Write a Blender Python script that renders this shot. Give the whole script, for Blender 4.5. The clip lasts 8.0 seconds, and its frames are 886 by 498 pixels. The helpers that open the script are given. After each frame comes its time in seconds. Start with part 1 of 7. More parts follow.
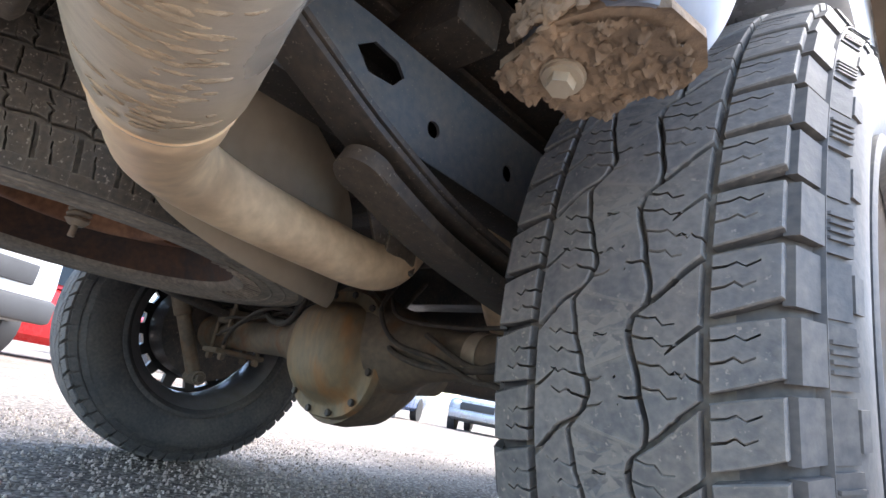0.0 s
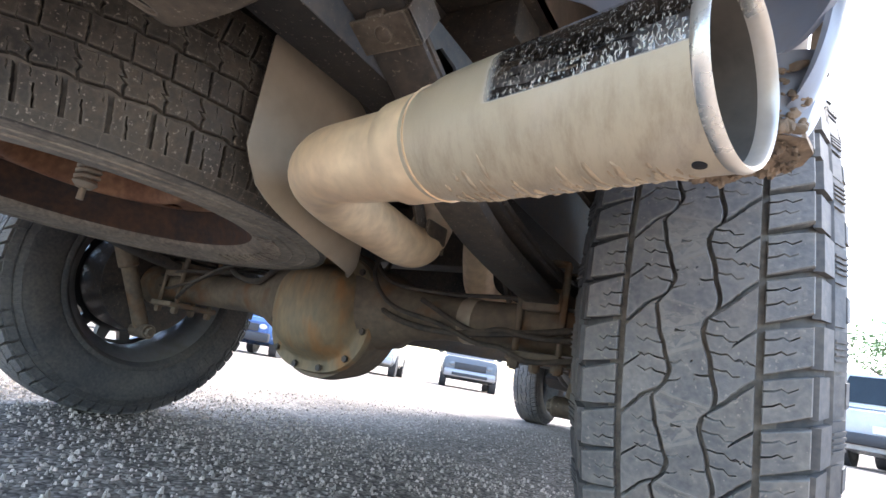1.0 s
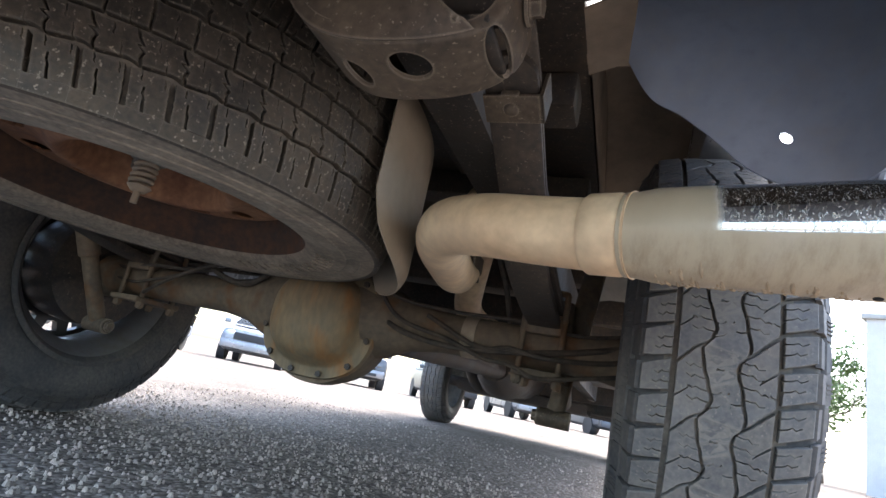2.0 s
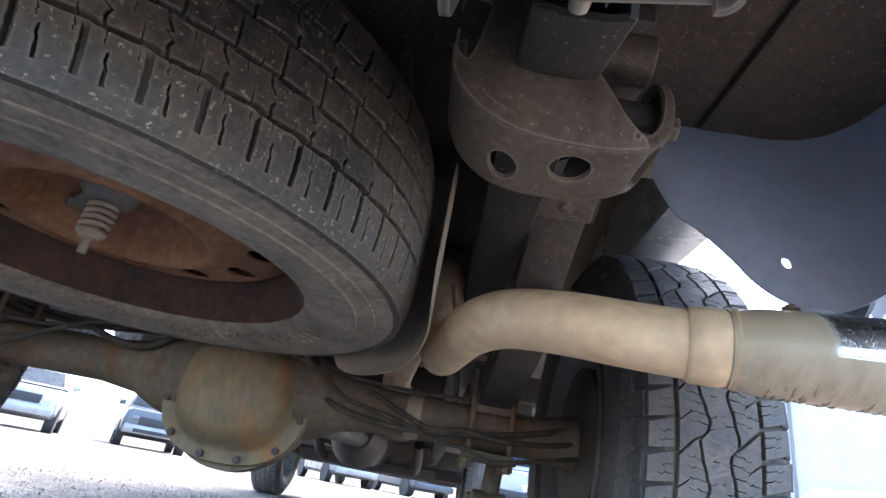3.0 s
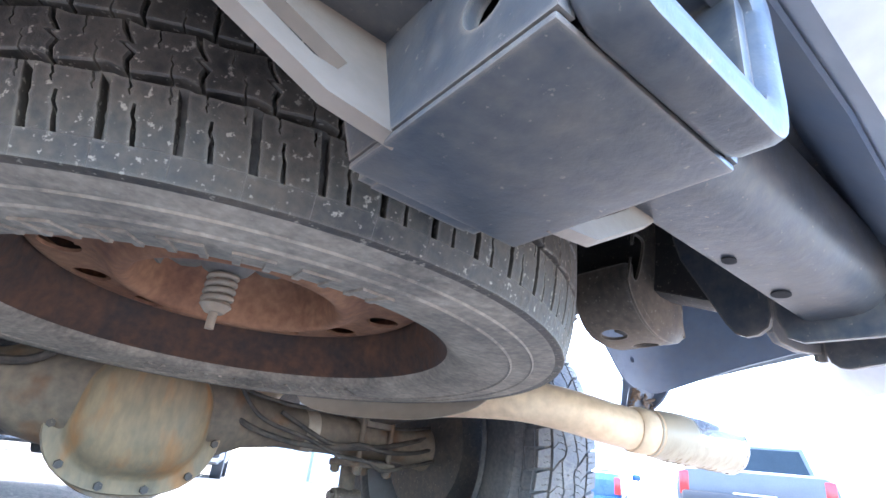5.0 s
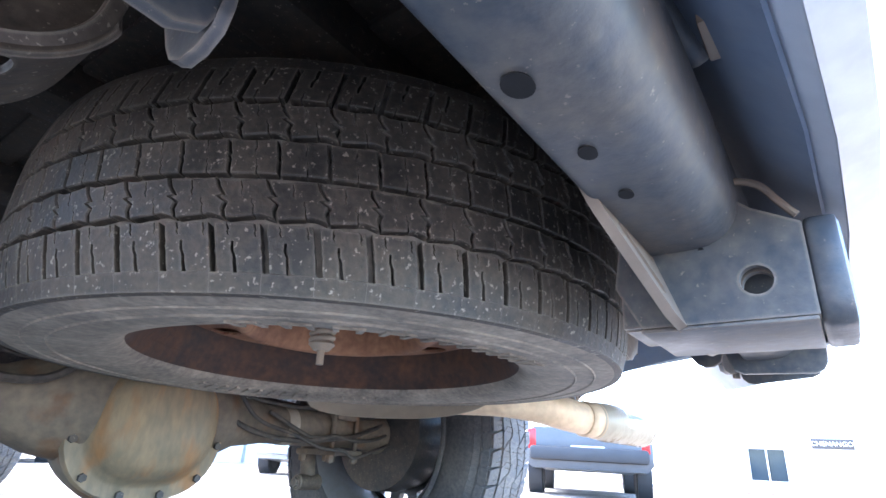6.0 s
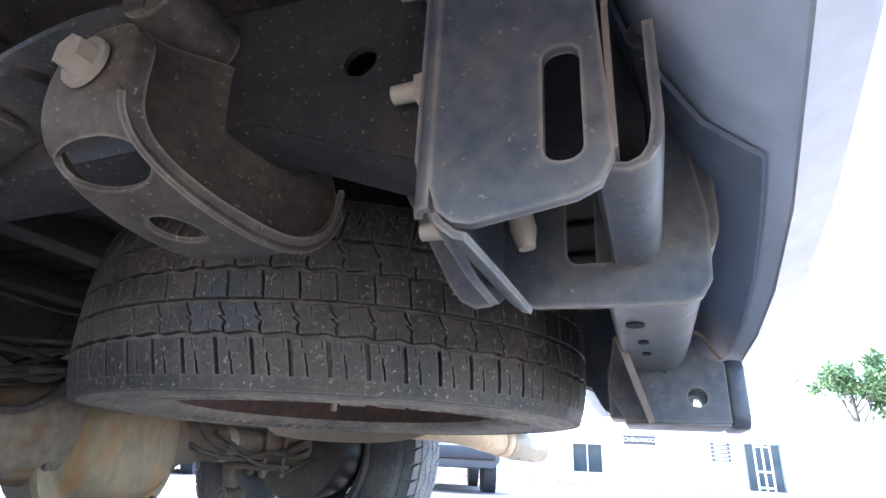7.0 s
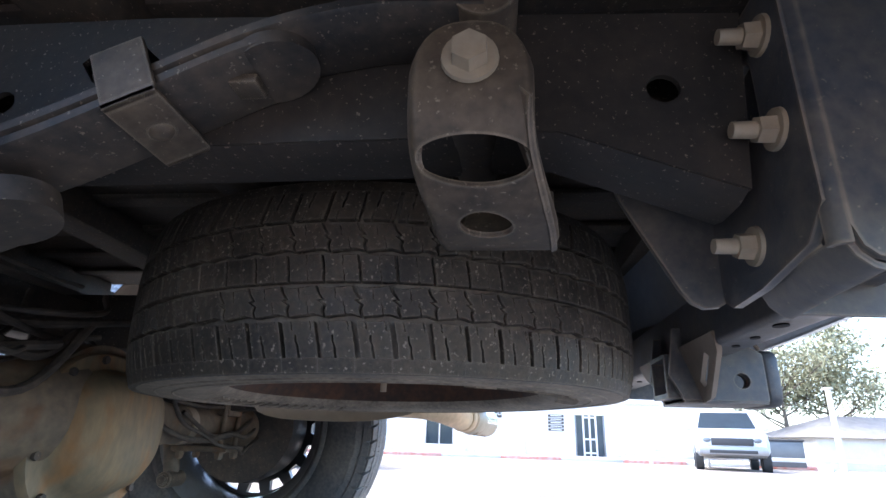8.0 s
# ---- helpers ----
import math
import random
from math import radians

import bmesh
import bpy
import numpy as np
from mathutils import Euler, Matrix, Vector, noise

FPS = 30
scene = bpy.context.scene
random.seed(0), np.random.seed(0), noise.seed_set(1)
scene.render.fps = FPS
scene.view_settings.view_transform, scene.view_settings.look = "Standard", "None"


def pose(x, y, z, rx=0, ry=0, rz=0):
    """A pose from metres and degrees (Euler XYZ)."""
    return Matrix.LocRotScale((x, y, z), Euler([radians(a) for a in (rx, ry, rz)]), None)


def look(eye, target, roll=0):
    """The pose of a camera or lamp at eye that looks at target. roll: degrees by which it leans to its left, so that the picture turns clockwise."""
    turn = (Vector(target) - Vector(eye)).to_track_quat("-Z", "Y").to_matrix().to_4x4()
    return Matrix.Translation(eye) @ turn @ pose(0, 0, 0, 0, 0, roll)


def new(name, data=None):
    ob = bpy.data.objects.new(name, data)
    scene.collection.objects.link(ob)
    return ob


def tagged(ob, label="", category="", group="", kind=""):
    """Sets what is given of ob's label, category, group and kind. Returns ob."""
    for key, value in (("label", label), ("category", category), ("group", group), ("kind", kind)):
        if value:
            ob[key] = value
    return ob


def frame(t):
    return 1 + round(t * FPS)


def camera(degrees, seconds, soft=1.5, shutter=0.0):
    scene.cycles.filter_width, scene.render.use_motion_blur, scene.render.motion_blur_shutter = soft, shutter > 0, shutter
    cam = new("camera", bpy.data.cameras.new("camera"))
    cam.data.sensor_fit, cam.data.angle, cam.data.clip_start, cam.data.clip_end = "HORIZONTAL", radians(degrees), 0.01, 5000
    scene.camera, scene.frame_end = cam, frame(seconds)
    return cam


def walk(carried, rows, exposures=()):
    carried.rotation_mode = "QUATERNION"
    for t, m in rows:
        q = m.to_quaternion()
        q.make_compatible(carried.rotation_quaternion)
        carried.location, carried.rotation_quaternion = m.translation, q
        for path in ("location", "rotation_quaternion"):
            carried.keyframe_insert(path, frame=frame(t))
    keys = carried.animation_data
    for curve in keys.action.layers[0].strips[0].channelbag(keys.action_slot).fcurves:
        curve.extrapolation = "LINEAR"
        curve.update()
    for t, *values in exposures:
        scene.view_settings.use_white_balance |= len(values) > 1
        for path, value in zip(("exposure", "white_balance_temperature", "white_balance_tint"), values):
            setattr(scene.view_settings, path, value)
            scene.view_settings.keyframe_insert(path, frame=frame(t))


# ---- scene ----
cam = camera(79.9, 8.0)
PATH = [
    (0, (0.9854, -0.7197, 0.3), (-0.397, 0.6088, 0.871), 11.1),
    (0.5, (0.9491, -0.8382, 0.283), (-0.3601, 0.5822, 0.801), 12.1),
    (1, (0.882, -0.9324, 0.294), (-0.1642, 0.7148, 0.731), 10.0),
    (1.2, (0.8725, -0.967, 0.286), (-0.1185, 0.7068, 0.748), 10.8),
    (2.3, (0.6102, -1.1498, 0.271), (0.0816, 0.7031, 0.809), 11.3),
    (2.5, (0.5526, -1.1412, 0.259), (0.1239, 0.7102, 0.882), 11.0),
    (3, (0.4341, -1.1501, 0.273), (0.3547, 0.6771, 1.082), 10.8),
    (3.5, (0.3188, -1.2001, 0.277), (0.5758, 0.5594, 1.192), 9.8),
    (4, (0.1782, -1.209, 0.27), (0.672, 0.5181, 1.149), 9.8),
    (4.2, (0.1245, -1.2016, 0.27), (0.7123, 0.5004, 1.139), 11.0),
    (5.5, (-0.3311, -1.1597, 0.349), (1.0084, 0.1291, 1.088), 3.5),
    (6, (-0.4783, -1.1162, 0.343), (1.0032, 0.0092, 1.076), 3.3),
    (6.5, (-0.6343, -1.0884, 0.358), (0.9596, -0.117, 1.077), 3.4),
    (7, (-0.7559, -1.0311, 0.388), (0.9727, -0.3458, 1.124), 3.3),
    (7.5, (-0.8154, -0.9043, 0.352), (1.0019, -0.4782, 1.07), 3.3),
    (8, (-0.8593, -0.7413, 0.38), (1.0128, -0.5497, 1.057), 1.8),
]
EXPOSURES = [(0, 3.08, 6300, 9), (1, 3.38, 6400, 9), (2.5, 2.84, 6500, 9), (3.5, 4.20, 5350, 9), (4, 4.58, 5550, 9), (5.5, 4.51, 5500, 9), (6, 4.37, 5510, 9), (7, 4.04, 5570, 9), (7.5, 3.92, 5600, 9), (8, 3.27, 5800, 9)]
walk(cam, [(t, look(eye, target, roll)) for t, eye, target, roll in PATH], EXPOSURES)

# ---------- light ----------
world = bpy.data.worlds.new("sky")
scene.world = world
world.use_nodes = True
wn, wl = world.node_tree.nodes, world.node_tree.links
sky = wn.new("ShaderNodeTexSky")
sky.sky_type, sky.sun_disc = "NISHITA", False
SUN_EL, SUN_AZ = radians(56), radians(16)
sky.sun_elevation, sky.sun_rotation, sky.dust_density, sky.air_density = SUN_EL, SUN_AZ, 3.0, 1.0
wl.new(sky.outputs[0], wn["Background"].inputs[0])
wn["Background"].inputs[1].default_value = 0.15
sun = new("sun", bpy.data.lights.new("sun", "SUN"))
sun.data.energy, sun.data.angle, sun.data.color = 0.5, radians(35), (1.0, 0.96, 0.90)
sun.matrix_world = look((0, 0, 0), (-math.sin(SUN_AZ) * math.cos(SUN_EL), -math.cos(SUN_AZ) * math.cos(SUN_EL), -math.sin(SUN_EL)))


# ---------- materials ----------
def ramp_pts(node, pts):
    el = node.color_ramp.elements
    while len(el) < len(pts):
        el.new(0.5)
    for e, (p, c) in zip(el, pts):
        e.position, e.color = p, (*c, 1) if len(c) == 3 else c


def grimy(name, base, dirt, amount=0.5, scale=6.0, rough=(0.5, 0.8), metal=0.0, bump=0.3, fine=90.0, streak=(1, 1, 1), rust=None, island=0.0, spec=0.5, chips=None, wear=None, chip_at=0.635):
    """A surface of two colours mixed by broad stains, with fine grain, uneven gloss and relief."""
    m = bpy.data.materials.new(name)
    m.use_nodes = True
    n, l = m.node_tree.nodes, m.node_tree.links
    b = n["Principled BSDF"]
    co = n.new("ShaderNodeTexCoord")
    mp = n.new("ShaderNodeMapping")
    mp.inputs["Scale"].default_value = streak
    l.new(co.outputs["Object"], mp.inputs[0])
    big = n.new("ShaderNodeTexNoise")
    big.inputs["Scale"].default_value, big.inputs["Detail"].default_value, big.inputs["Roughness"].default_value = scale, 8, 0.65
    l.new(mp.outputs[0], big.inputs["Vector"])
    small = n.new("ShaderNodeTexNoise")
    small.inputs["Scale"].default_value, small.inputs["Detail"].default_value = fine, 6
    l.new(mp.outputs[0], small.inputs["Vector"])
    add = n.new("ShaderNodeMath")
    add.operation = "MULTIPLY_ADD"
    l.new(small.outputs[0], add.inputs[0])
    add.inputs[1].default_value = 0.35
    l.new(big.outputs[0], add.inputs[2])
    rp = n.new("ShaderNodeValToRGB")
    c = 0.83 - amount * 0.33
    ramp_pts(rp, [(c - 0.20, (0, 0, 0)), (c + 0.20, (1, 1, 1))])
    l.new(add.outputs[0], rp.inputs[0])
    mix = n.new("ShaderNodeMix")
    mix.data_type = "RGBA"
    mix.inputs[6].default_value, mix.inputs[7].default_value = (*base, 1), (*dirt, 1)
    l.new(rp.outputs[0], mix.inputs[0])
    out = mix.outputs[2]
    if rust:
        rn = n.new("ShaderNodeTexNoise")
        rn.inputs["Scale"].default_value, rn.inputs["Detail"].default_value = scale * 1.7, 6
        off = n.new("ShaderNodeMapping")
        off.inputs["Location"].default_value = (3.1, 1.7, 8.2)
        l.new(mp.outputs[0], off.inputs[0])
        l.new(off.outputs[0], rn.inputs["Vector"])
        rr = n.new("ShaderNodeValToRGB")
        ramp_pts(rr, [(0.52, (0, 0, 0)), (0.68, (0.8, 0.8, 0.8))])
        l.new(rn.outputs[0], rr.inputs[0])
        mr = n.new("ShaderNodeMix")
        mr.data_type = "RGBA"
        mr.inputs[7].default_value = (*rust, 1)
        l.new(out, mr.inputs[6])
        l.new(rr.outputs[0], mr.inputs[0])
        out = mr.outputs[2]
    vary = n.new("ShaderNodeHueSaturation")
    l.new(out, vary.inputs["Color"])
    mv = n.new("ShaderNodeMapRange")
    mv.inputs[3].default_value, mv.inputs[4].default_value = 0.72, 1.25
    l.new(small.outputs[0], mv.inputs[0])
    l.new(mv.outputs[0], vary.inputs["Value"])
    out = vary.outputs[0]
    if island:
        geo = n.new("ShaderNodeNewGeometry")
        v2 = n.new("ShaderNodeHueSaturation")
        mi = n.new("ShaderNodeMapRange")
        mi.inputs[3].default_value, mi.inputs[4].default_value = 1 - island, 1 + island
        l.new(geo.outputs["Random Per Island"], mi.inputs[0])
        l.new(mi.outputs[0], v2.inputs["Value"])
        l.new(out, v2.inputs["Color"])
        out = v2.outputs[0]
    if chips:
        # pale specks of grit and dried splashes
        dots = n.new("ShaderNodeTexNoise")
        dots.inputs["Scale"].default_value, dots.inputs["Detail"].default_value, dots.inputs["Roughness"].default_value = 210, 3, 0.6
        l.new(co.outputs["Object"], dots.inputs["Vector"])
        dr = n.new("ShaderNodeMapRange")
        dr.inputs[1].default_value, dr.inputs[2].default_value, dr.inputs[4].default_value = chip_at, chip_at + 0.065, 0.85
        l.new(dots.outputs[0], dr.inputs[0])
        dm = n.new("ShaderNodeMix")
        dm.data_type = "RGBA"
        dm.inputs[7].default_value = (*chips, 1)
        l.new(dr.outputs[0], dm.inputs[0])
        l.new(out, dm.inputs[6])
        out = dm.outputs[2]
    if wear:
        # paint rubbed off along the edges
        bv = n.new("ShaderNodeBevel")
        bv.samples = 4
        bv.inputs[0].default_value = 0.0045
        ge = n.new("ShaderNodeNewGeometry")
        dot = n.new("ShaderNodeVectorMath")
        dot.operation = "DOT_PRODUCT"
        l.new(bv.outputs[0], dot.inputs[0])
        l.new(ge.outputs["Normal"], dot.inputs[1])
        er = n.new("ShaderNodeMapRange")
        er.inputs[1].default_value, er.inputs[2].default_value, er.inputs[3].default_value, er.inputs[4].default_value = 0.985, 0.80, 0.0, 1.0
        l.new(dot.outputs["Value"], er.inputs[0])
        em = n.new("ShaderNodeMath")
        em.operation = "MULTIPLY"
        l.new(er.outputs[0], em.inputs[0])
        l.new(rp.outputs[0], em.inputs[1])
        em2 = n.new("ShaderNodeMath")
        em2.operation = "MULTIPLY_ADD"
        em2.use_clamp = True
        l.new(em.outputs[0], em2.inputs[0])
        em2.inputs[1].default_value = 0.9
        em3 = n.new("ShaderNodeMath")
        em3.operation = "MULTIPLY"
        em3.inputs[1].default_value = 0.45
        l.new(er.outputs[0], em3.inputs[0])
        l.new(em3.outputs[0], em2.inputs[2])
        wm = n.new("ShaderNodeMix")
        wm.data_type = "RGBA"
        wm.inputs[7].default_value = (*wear, 1)
        l.new(em2.outputs[0], wm.inputs[0])
        l.new(out, wm.inputs[6])
        out = wm.outputs[2]
    l.new(out, b.inputs["Base Color"])
    rm = n.new("ShaderNodeMapRange")
    rm.inputs[3].default_value, rm.inputs[4].default_value = rough
    l.new(rp.outputs[0], rm.inputs[0])
    l.new(rm.outputs[0], b.inputs["Roughness"])
    if metal:
        mm = n.new("ShaderNodeMapRange")
        mm.inputs[3].default_value, mm.inputs[4].default_value = metal, metal * 0.15
        l.new(rp.outputs[0], mm.inputs[0])
        l.new(mm.outputs[0], b.inputs["Metallic"])
    b.inputs["Specular IOR Level"].default_value = spec
    if bump:
        bp = n.new("ShaderNodeBump")
        bp.inputs["Strength"].default_value, bp.inputs["Distance"].default_value = bump, 0.004
        l.new(add.outputs[0], bp.inputs["Height"])
        l.new(bp.outputs[0], b.inputs["Normal"])
    return m


def plain(name, col, rough=0.5, metal=0.0, spec=0.5):
    return grimy(name, col, tuple(c * 0.8 for c in col), 0.3, 3.0, (rough, min(1, rough + 0.1)), metal, 0.05, 60, spec=spec)


TREAD = grimy("tread_rubber", (0.085, 0.089, 0.094), (0.207, 0.189, 0.165), 0.30, 9, (0.55, 0.9), 0, 0.5, 160, island=0.08, spec=0.45, chips=(0.27, 0.24, 0.20), wear=(0.20, 0.185, 0.16))
GROOVE = grimy("dust_packed_groove", (0.102, 0.096, 0.089), (0.228, 0.202, 0.166), 0.5, 14, (0.85, 1.0), 0, 0.5, 140, spec=0.2)
SPARE_RUBBER = grimy("dusty_rubber", (0.026, 0.023, 0.020), (0.112, 0.089, 0.064), 0.30, 9, (0.5, 0.9), 0, 0.6, 170, spec=0.5, chips=(0.30, 0.26, 0.205), wear=(0.155, 0.132, 0.102), chip_at=0.615)
SPARE_SIDE = grimy("dusty_sidewall", (0.125, 0.108, 0.087), (0.377, 0.322, 0.250), 0.46, 11, (0.6, 0.92), 0, 0.4, 140, spec=0.4, chips=(0.30, 0.27, 0.22))
TYRE_SIDE = grimy("black_sidewall", (0.054, 0.056, 0.060), (0.160, 0.144, 0.124), 0.3, 6, (0.55, 0.85), 0, 0.3, 120, spec=0.4)
DUST_CLOD = grimy("pale_dried_mud", (0.432, 0.348, 0.240), (0.288, 0.216, 0.144), 0.5, 40, (0.85, 1.0), 0, 0.6, 140)
FRAME = grimy("undercoated_steel", (0.028, 0.028, 0.029), (0.122, 0.095, 0.070), 0.34, 6, (0.45, 0.85), 0.0, 0.4, 90, chips=(0.24, 0.20, 0.15))
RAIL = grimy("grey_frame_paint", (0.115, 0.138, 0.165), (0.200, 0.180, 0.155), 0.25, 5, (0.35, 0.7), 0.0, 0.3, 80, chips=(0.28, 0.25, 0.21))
# darker copy of the rail paint: dirt plus the shade of unlit faces
RAIL_DIRT_SHADE = grimy("dirt_shaded_rail", (0.017, 0.016, 0.015), (0.054, 0.043, 0.034), 0.42, 6, (0.55, 0.85), 0.0, 0.4, 90, chips=(0.22, 0.18, 0.14))
BRACKET = grimy("dusty_bracket_steel", (0.050, 0.040, 0.031), (0.175, 0.134, 0.093), 0.42, 7, (0.5, 0.8), 0.0, 0.4, 100, chips=(0.30, 0.25, 0.19), wear=(0.30, 0.25, 0.19))
HITCH = grimy("worn_black_powder_coat", (0.060, 0.068, 0.081), (0.150, 0.130, 0.106), 0.24, 12, (0.38, 0.7), 0.0, 0.35, 100, chips=(0.24, 0.20, 0.16), wear=(0.30, 0.24, 0.18), chip_at=0.665)
EDGE = grimy("bare_dusty_edge", (0.25, 0.195, 0.148), (0.15, 0.115, 0.085), 0.4, 8, (0.5, 0.7), 0.0, 0.3, 80)
PIPE = grimy("dusty_exhaust_steel", (0.701, 0.488, 0.293), (0.780, 0.619, 0.407), 0.5, 5, (0.42, 0.65), 0.2, 0.05, 60, rust=(0.60, 0.43, 0.27))


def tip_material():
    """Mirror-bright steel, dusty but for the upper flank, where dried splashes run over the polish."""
    m = bpy.data.materials.new("dusty_polished_tip")
    m.use_nodes = True
    n, l = m.node_tree.nodes, m.node_tree.links
    b = n["Principled BSDF"]
    co = n.new("ShaderNodeTexCoord")
    sp = n.new("ShaderNodeSeparateXYZ")
    l.new(co.outputs["Object"], sp.inputs[0])
    no = n.new("ShaderNodeTexNoise")
    no.inputs["Scale"].default_value, no.inputs["Detail"].default_value, no.inputs["Roughness"].default_value = 45, 8, 0.7
    l.new(co.outputs["Object"], no.inputs["Vector"])
    soft = n.new("ShaderNodeTexNoise")
    soft.inputs["Scale"].default_value, soft.inputs["Detail"].default_value = 9, 5
    l.new(co.outputs["Object"], soft.inputs["Vector"])

    def rng(src, a, c):
        r = n.new("ShaderNodeMapRange")
        r.interpolation_type = "SMOOTHSTEP"
        r.inputs[1].default_value, r.inputs[2].default_value = a, c
        l.new(src, r.inputs[0])
        return r.outputs[0]

    def mth(op, a, c):
        q = n.new("ShaderNodeMath")
        q.operation = op
        for k, v in enumerate((a, c)):
            if isinstance(v, float):
                q.inputs[k].default_value = v
            else:
                l.new(v, q.inputs[k])
        return q.outputs[0]
    # polish: past the joint and above the flank's middle
    high = rng(mth("ADD", mth("ADD", sp.outputs["Z"], mth("MULTIPLY", sp.outputs["X"], 0.02)), mth("MULTIPLY", soft.outputs[0], 0.004)), 0.4430, 0.4443)
    along = rng(mth("ADD", sp.outputs["X"], mth("MULTIPLY", no.outputs[0], 0.010)), 0.757, 0.768)
    clean = mth("MULTIPLY", high, along)
    worm = n.new("ShaderNodeTexNoise")
    worm.inputs["Scale"].default_value, worm.inputs["Detail"].default_value, worm.inputs["Roughness"].default_value, worm.inputs["Distortion"].default_value = 380, 6, 0.65, 1.6
    stretch = n.new("ShaderNodeMapping")
    stretch.inputs["Scale"].default_value = (1.6, 0.7, 0.7)
    l.new(co.outputs["Object"], stretch.inputs[0])
    l.new(stretch.outputs[0], worm.inputs["Vector"])
    spots = mth("SUBTRACT", 1.0, mth("MULTIPLY", rng(worm.outputs[0], 0.55, 0.63), 0.62))
    clean = mth("MULTIPLY", clean, spots)
    half = mth("MULTIPLY", rng(sp.outputs["X"], 0.74, 0.80), rng(soft.outputs[0], 0.35, 0.6))
    half = mth("MULTIPLY", half, 0.35)
    clean = mth("MAXIMUM", clean, half)
    mix = n.new("ShaderNodeMix")
    mix.data_type = "RGBA"
    l.new(clean, mix.inputs[0])
    tint = n.new("ShaderNodeMix")
    tint.data_type = "RGBA"
    tint.inputs[6].default_value, tint.inputs[7].default_value = (0.40, 0.345, 0.25, 1), (0.48, 0.385, 0.265, 1)
    l.new(soft.outputs[0], tint.inputs[0])
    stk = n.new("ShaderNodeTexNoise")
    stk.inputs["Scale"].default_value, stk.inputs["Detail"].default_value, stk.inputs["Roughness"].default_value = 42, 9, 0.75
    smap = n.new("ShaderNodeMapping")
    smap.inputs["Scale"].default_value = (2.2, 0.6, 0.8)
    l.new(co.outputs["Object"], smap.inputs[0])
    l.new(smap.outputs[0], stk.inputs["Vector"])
    # brown streaks of mud, thickened downward to paint in the tip's shading too
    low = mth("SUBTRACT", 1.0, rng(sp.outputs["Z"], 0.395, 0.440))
    grime_shade = n.new("ShaderNodeMix")
    grime_shade.data_type = "RGBA"
    l.new(mth("MULTIPLY", mth("ADD", mth("MULTIPLY", low, 0.46), 0.06), rng(stk.outputs[0], 0.40, 0.72)), grime_shade.inputs[0])
    l.new(tint.outputs[2], grime_shade.inputs[6])
    grime_shade.inputs[7].default_value = (0.17, 0.115, 0.065, 1)
    l.new(grime_shade.outputs[2], mix.inputs[6])
    mix.inputs[7].default_value = (0.68, 0.68, 0.68, 1)
    l.new(mix.outputs[2], b.inputs["Base Color"])
    l.new(clean, b.inputs["Metallic"])
    ro = n.new("ShaderNodeMapRange")
    ro.inputs[3].default_value, ro.inputs[4].default_value = 0.36, 0.07
    l.new(clean, ro.inputs[0])
    l.new(ro.outputs[0], b.inputs["Roughness"])
    bp = n.new("ShaderNodeBump")
    bp.inputs["Strength"].default_value, bp.inputs["Distance"].default_value = 0.25, 0.002
    l.new(mth("MULTIPLY", no.outputs[0], mth("SUBTRACT", 1.0, clean)), bp.inputs["Height"])
    l.new(bp.outputs[0], b.inputs["Normal"])
    return m


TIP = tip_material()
# darker tone for the inside of the tip
TIP_INSIDE = grimy("dull_pipe_lining", (0.15, 0.132, 0.108), (0.055, 0.048, 0.040), 0.5, 8, (0.6, 0.8), 0.2, 0.2)
LIP = grimy("hazed_chrome_lip", (0.60, 0.57, 0.52), (0.40, 0.33, 0.25), 0.22, 14, (0.22, 0.5), 0.8, 0.05, 60)
SHIELD = grimy("dusty_heat_shield", (0.420, 0.360, 0.276), (0.336, 0.276, 0.204), 0.5, 4, (0.5, 0.75), 0.1, 0.15, 50)
AXLE = grimy("dirty_axle_casting", (0.103, 0.087, 0.066), (0.207, 0.160, 0.109), 0.5, 9, (0.6, 0.85), 0, 0.6, 70, rust=(0.17, 0.085, 0.035))
COVER = grimy("stained_diff_cover", (0.185, 0.154, 0.101), (0.278, 0.202, 0.113), 0.5, 9, (0.45, 0.75), 0.1, 0.3, 60, streak=(1.5, 1, 0.55), rust=(0.33, 0.16, 0.055))
RUST = grimy("rusty_steel_wheel", (0.150, 0.055, 0.023), (0.360, 0.185, 0.095), 0.45, 7, (0.6, 0.85), 0.0, 0.5, 90)
# wheel rust darkened so that the barrel's shade sits in the colour
RIM_SHADED = grimy("shaded_rusty_rim", (0.020, 0.013, 0.010), (0.105, 0.050, 0.026), 0.42, 15, (0.65, 0.9), 0.0, 0.5, 90)
BOLT = grimy("dusty_zinc", (0.462, 0.407, 0.319), (0.330, 0.264, 0.187), 0.5, 20, (0.45, 0.7), 0.3, 0.3, 120)
CARRIER = grimy("dusty_grey_carrier", (0.13, 0.12, 0.11), (0.22, 0.19, 0.15), 0.4, 9, (0.5, 0.8), 0.0, 0.3, 100)
MUD = grimy("dried_mud", (0.312, 0.222, 0.144), (0.102, 0.079, 0.060), 0.5, 34, (0.85, 1.0), 0, 1.0, 140)
BODY = plain("silver_body_paint", (0.62, 0.64, 0.66), 0.25, 0.4)
INNER = grimy("dirt_coated_bed_underside", (0.025, 0.021, 0.019), (0.085, 0.065, 0.046), 0.42, 5, (0.55, 0.85), 0, 0.35, 80, chips=(0.24, 0.19, 0.14))
LINER = grimy("dirt_covered_wheelhouse", (0.330, 0.255, 0.185), (0.160, 0.128, 0.096), 0.5, 6, (0.8, 0.95), 0, 0.5, 60)
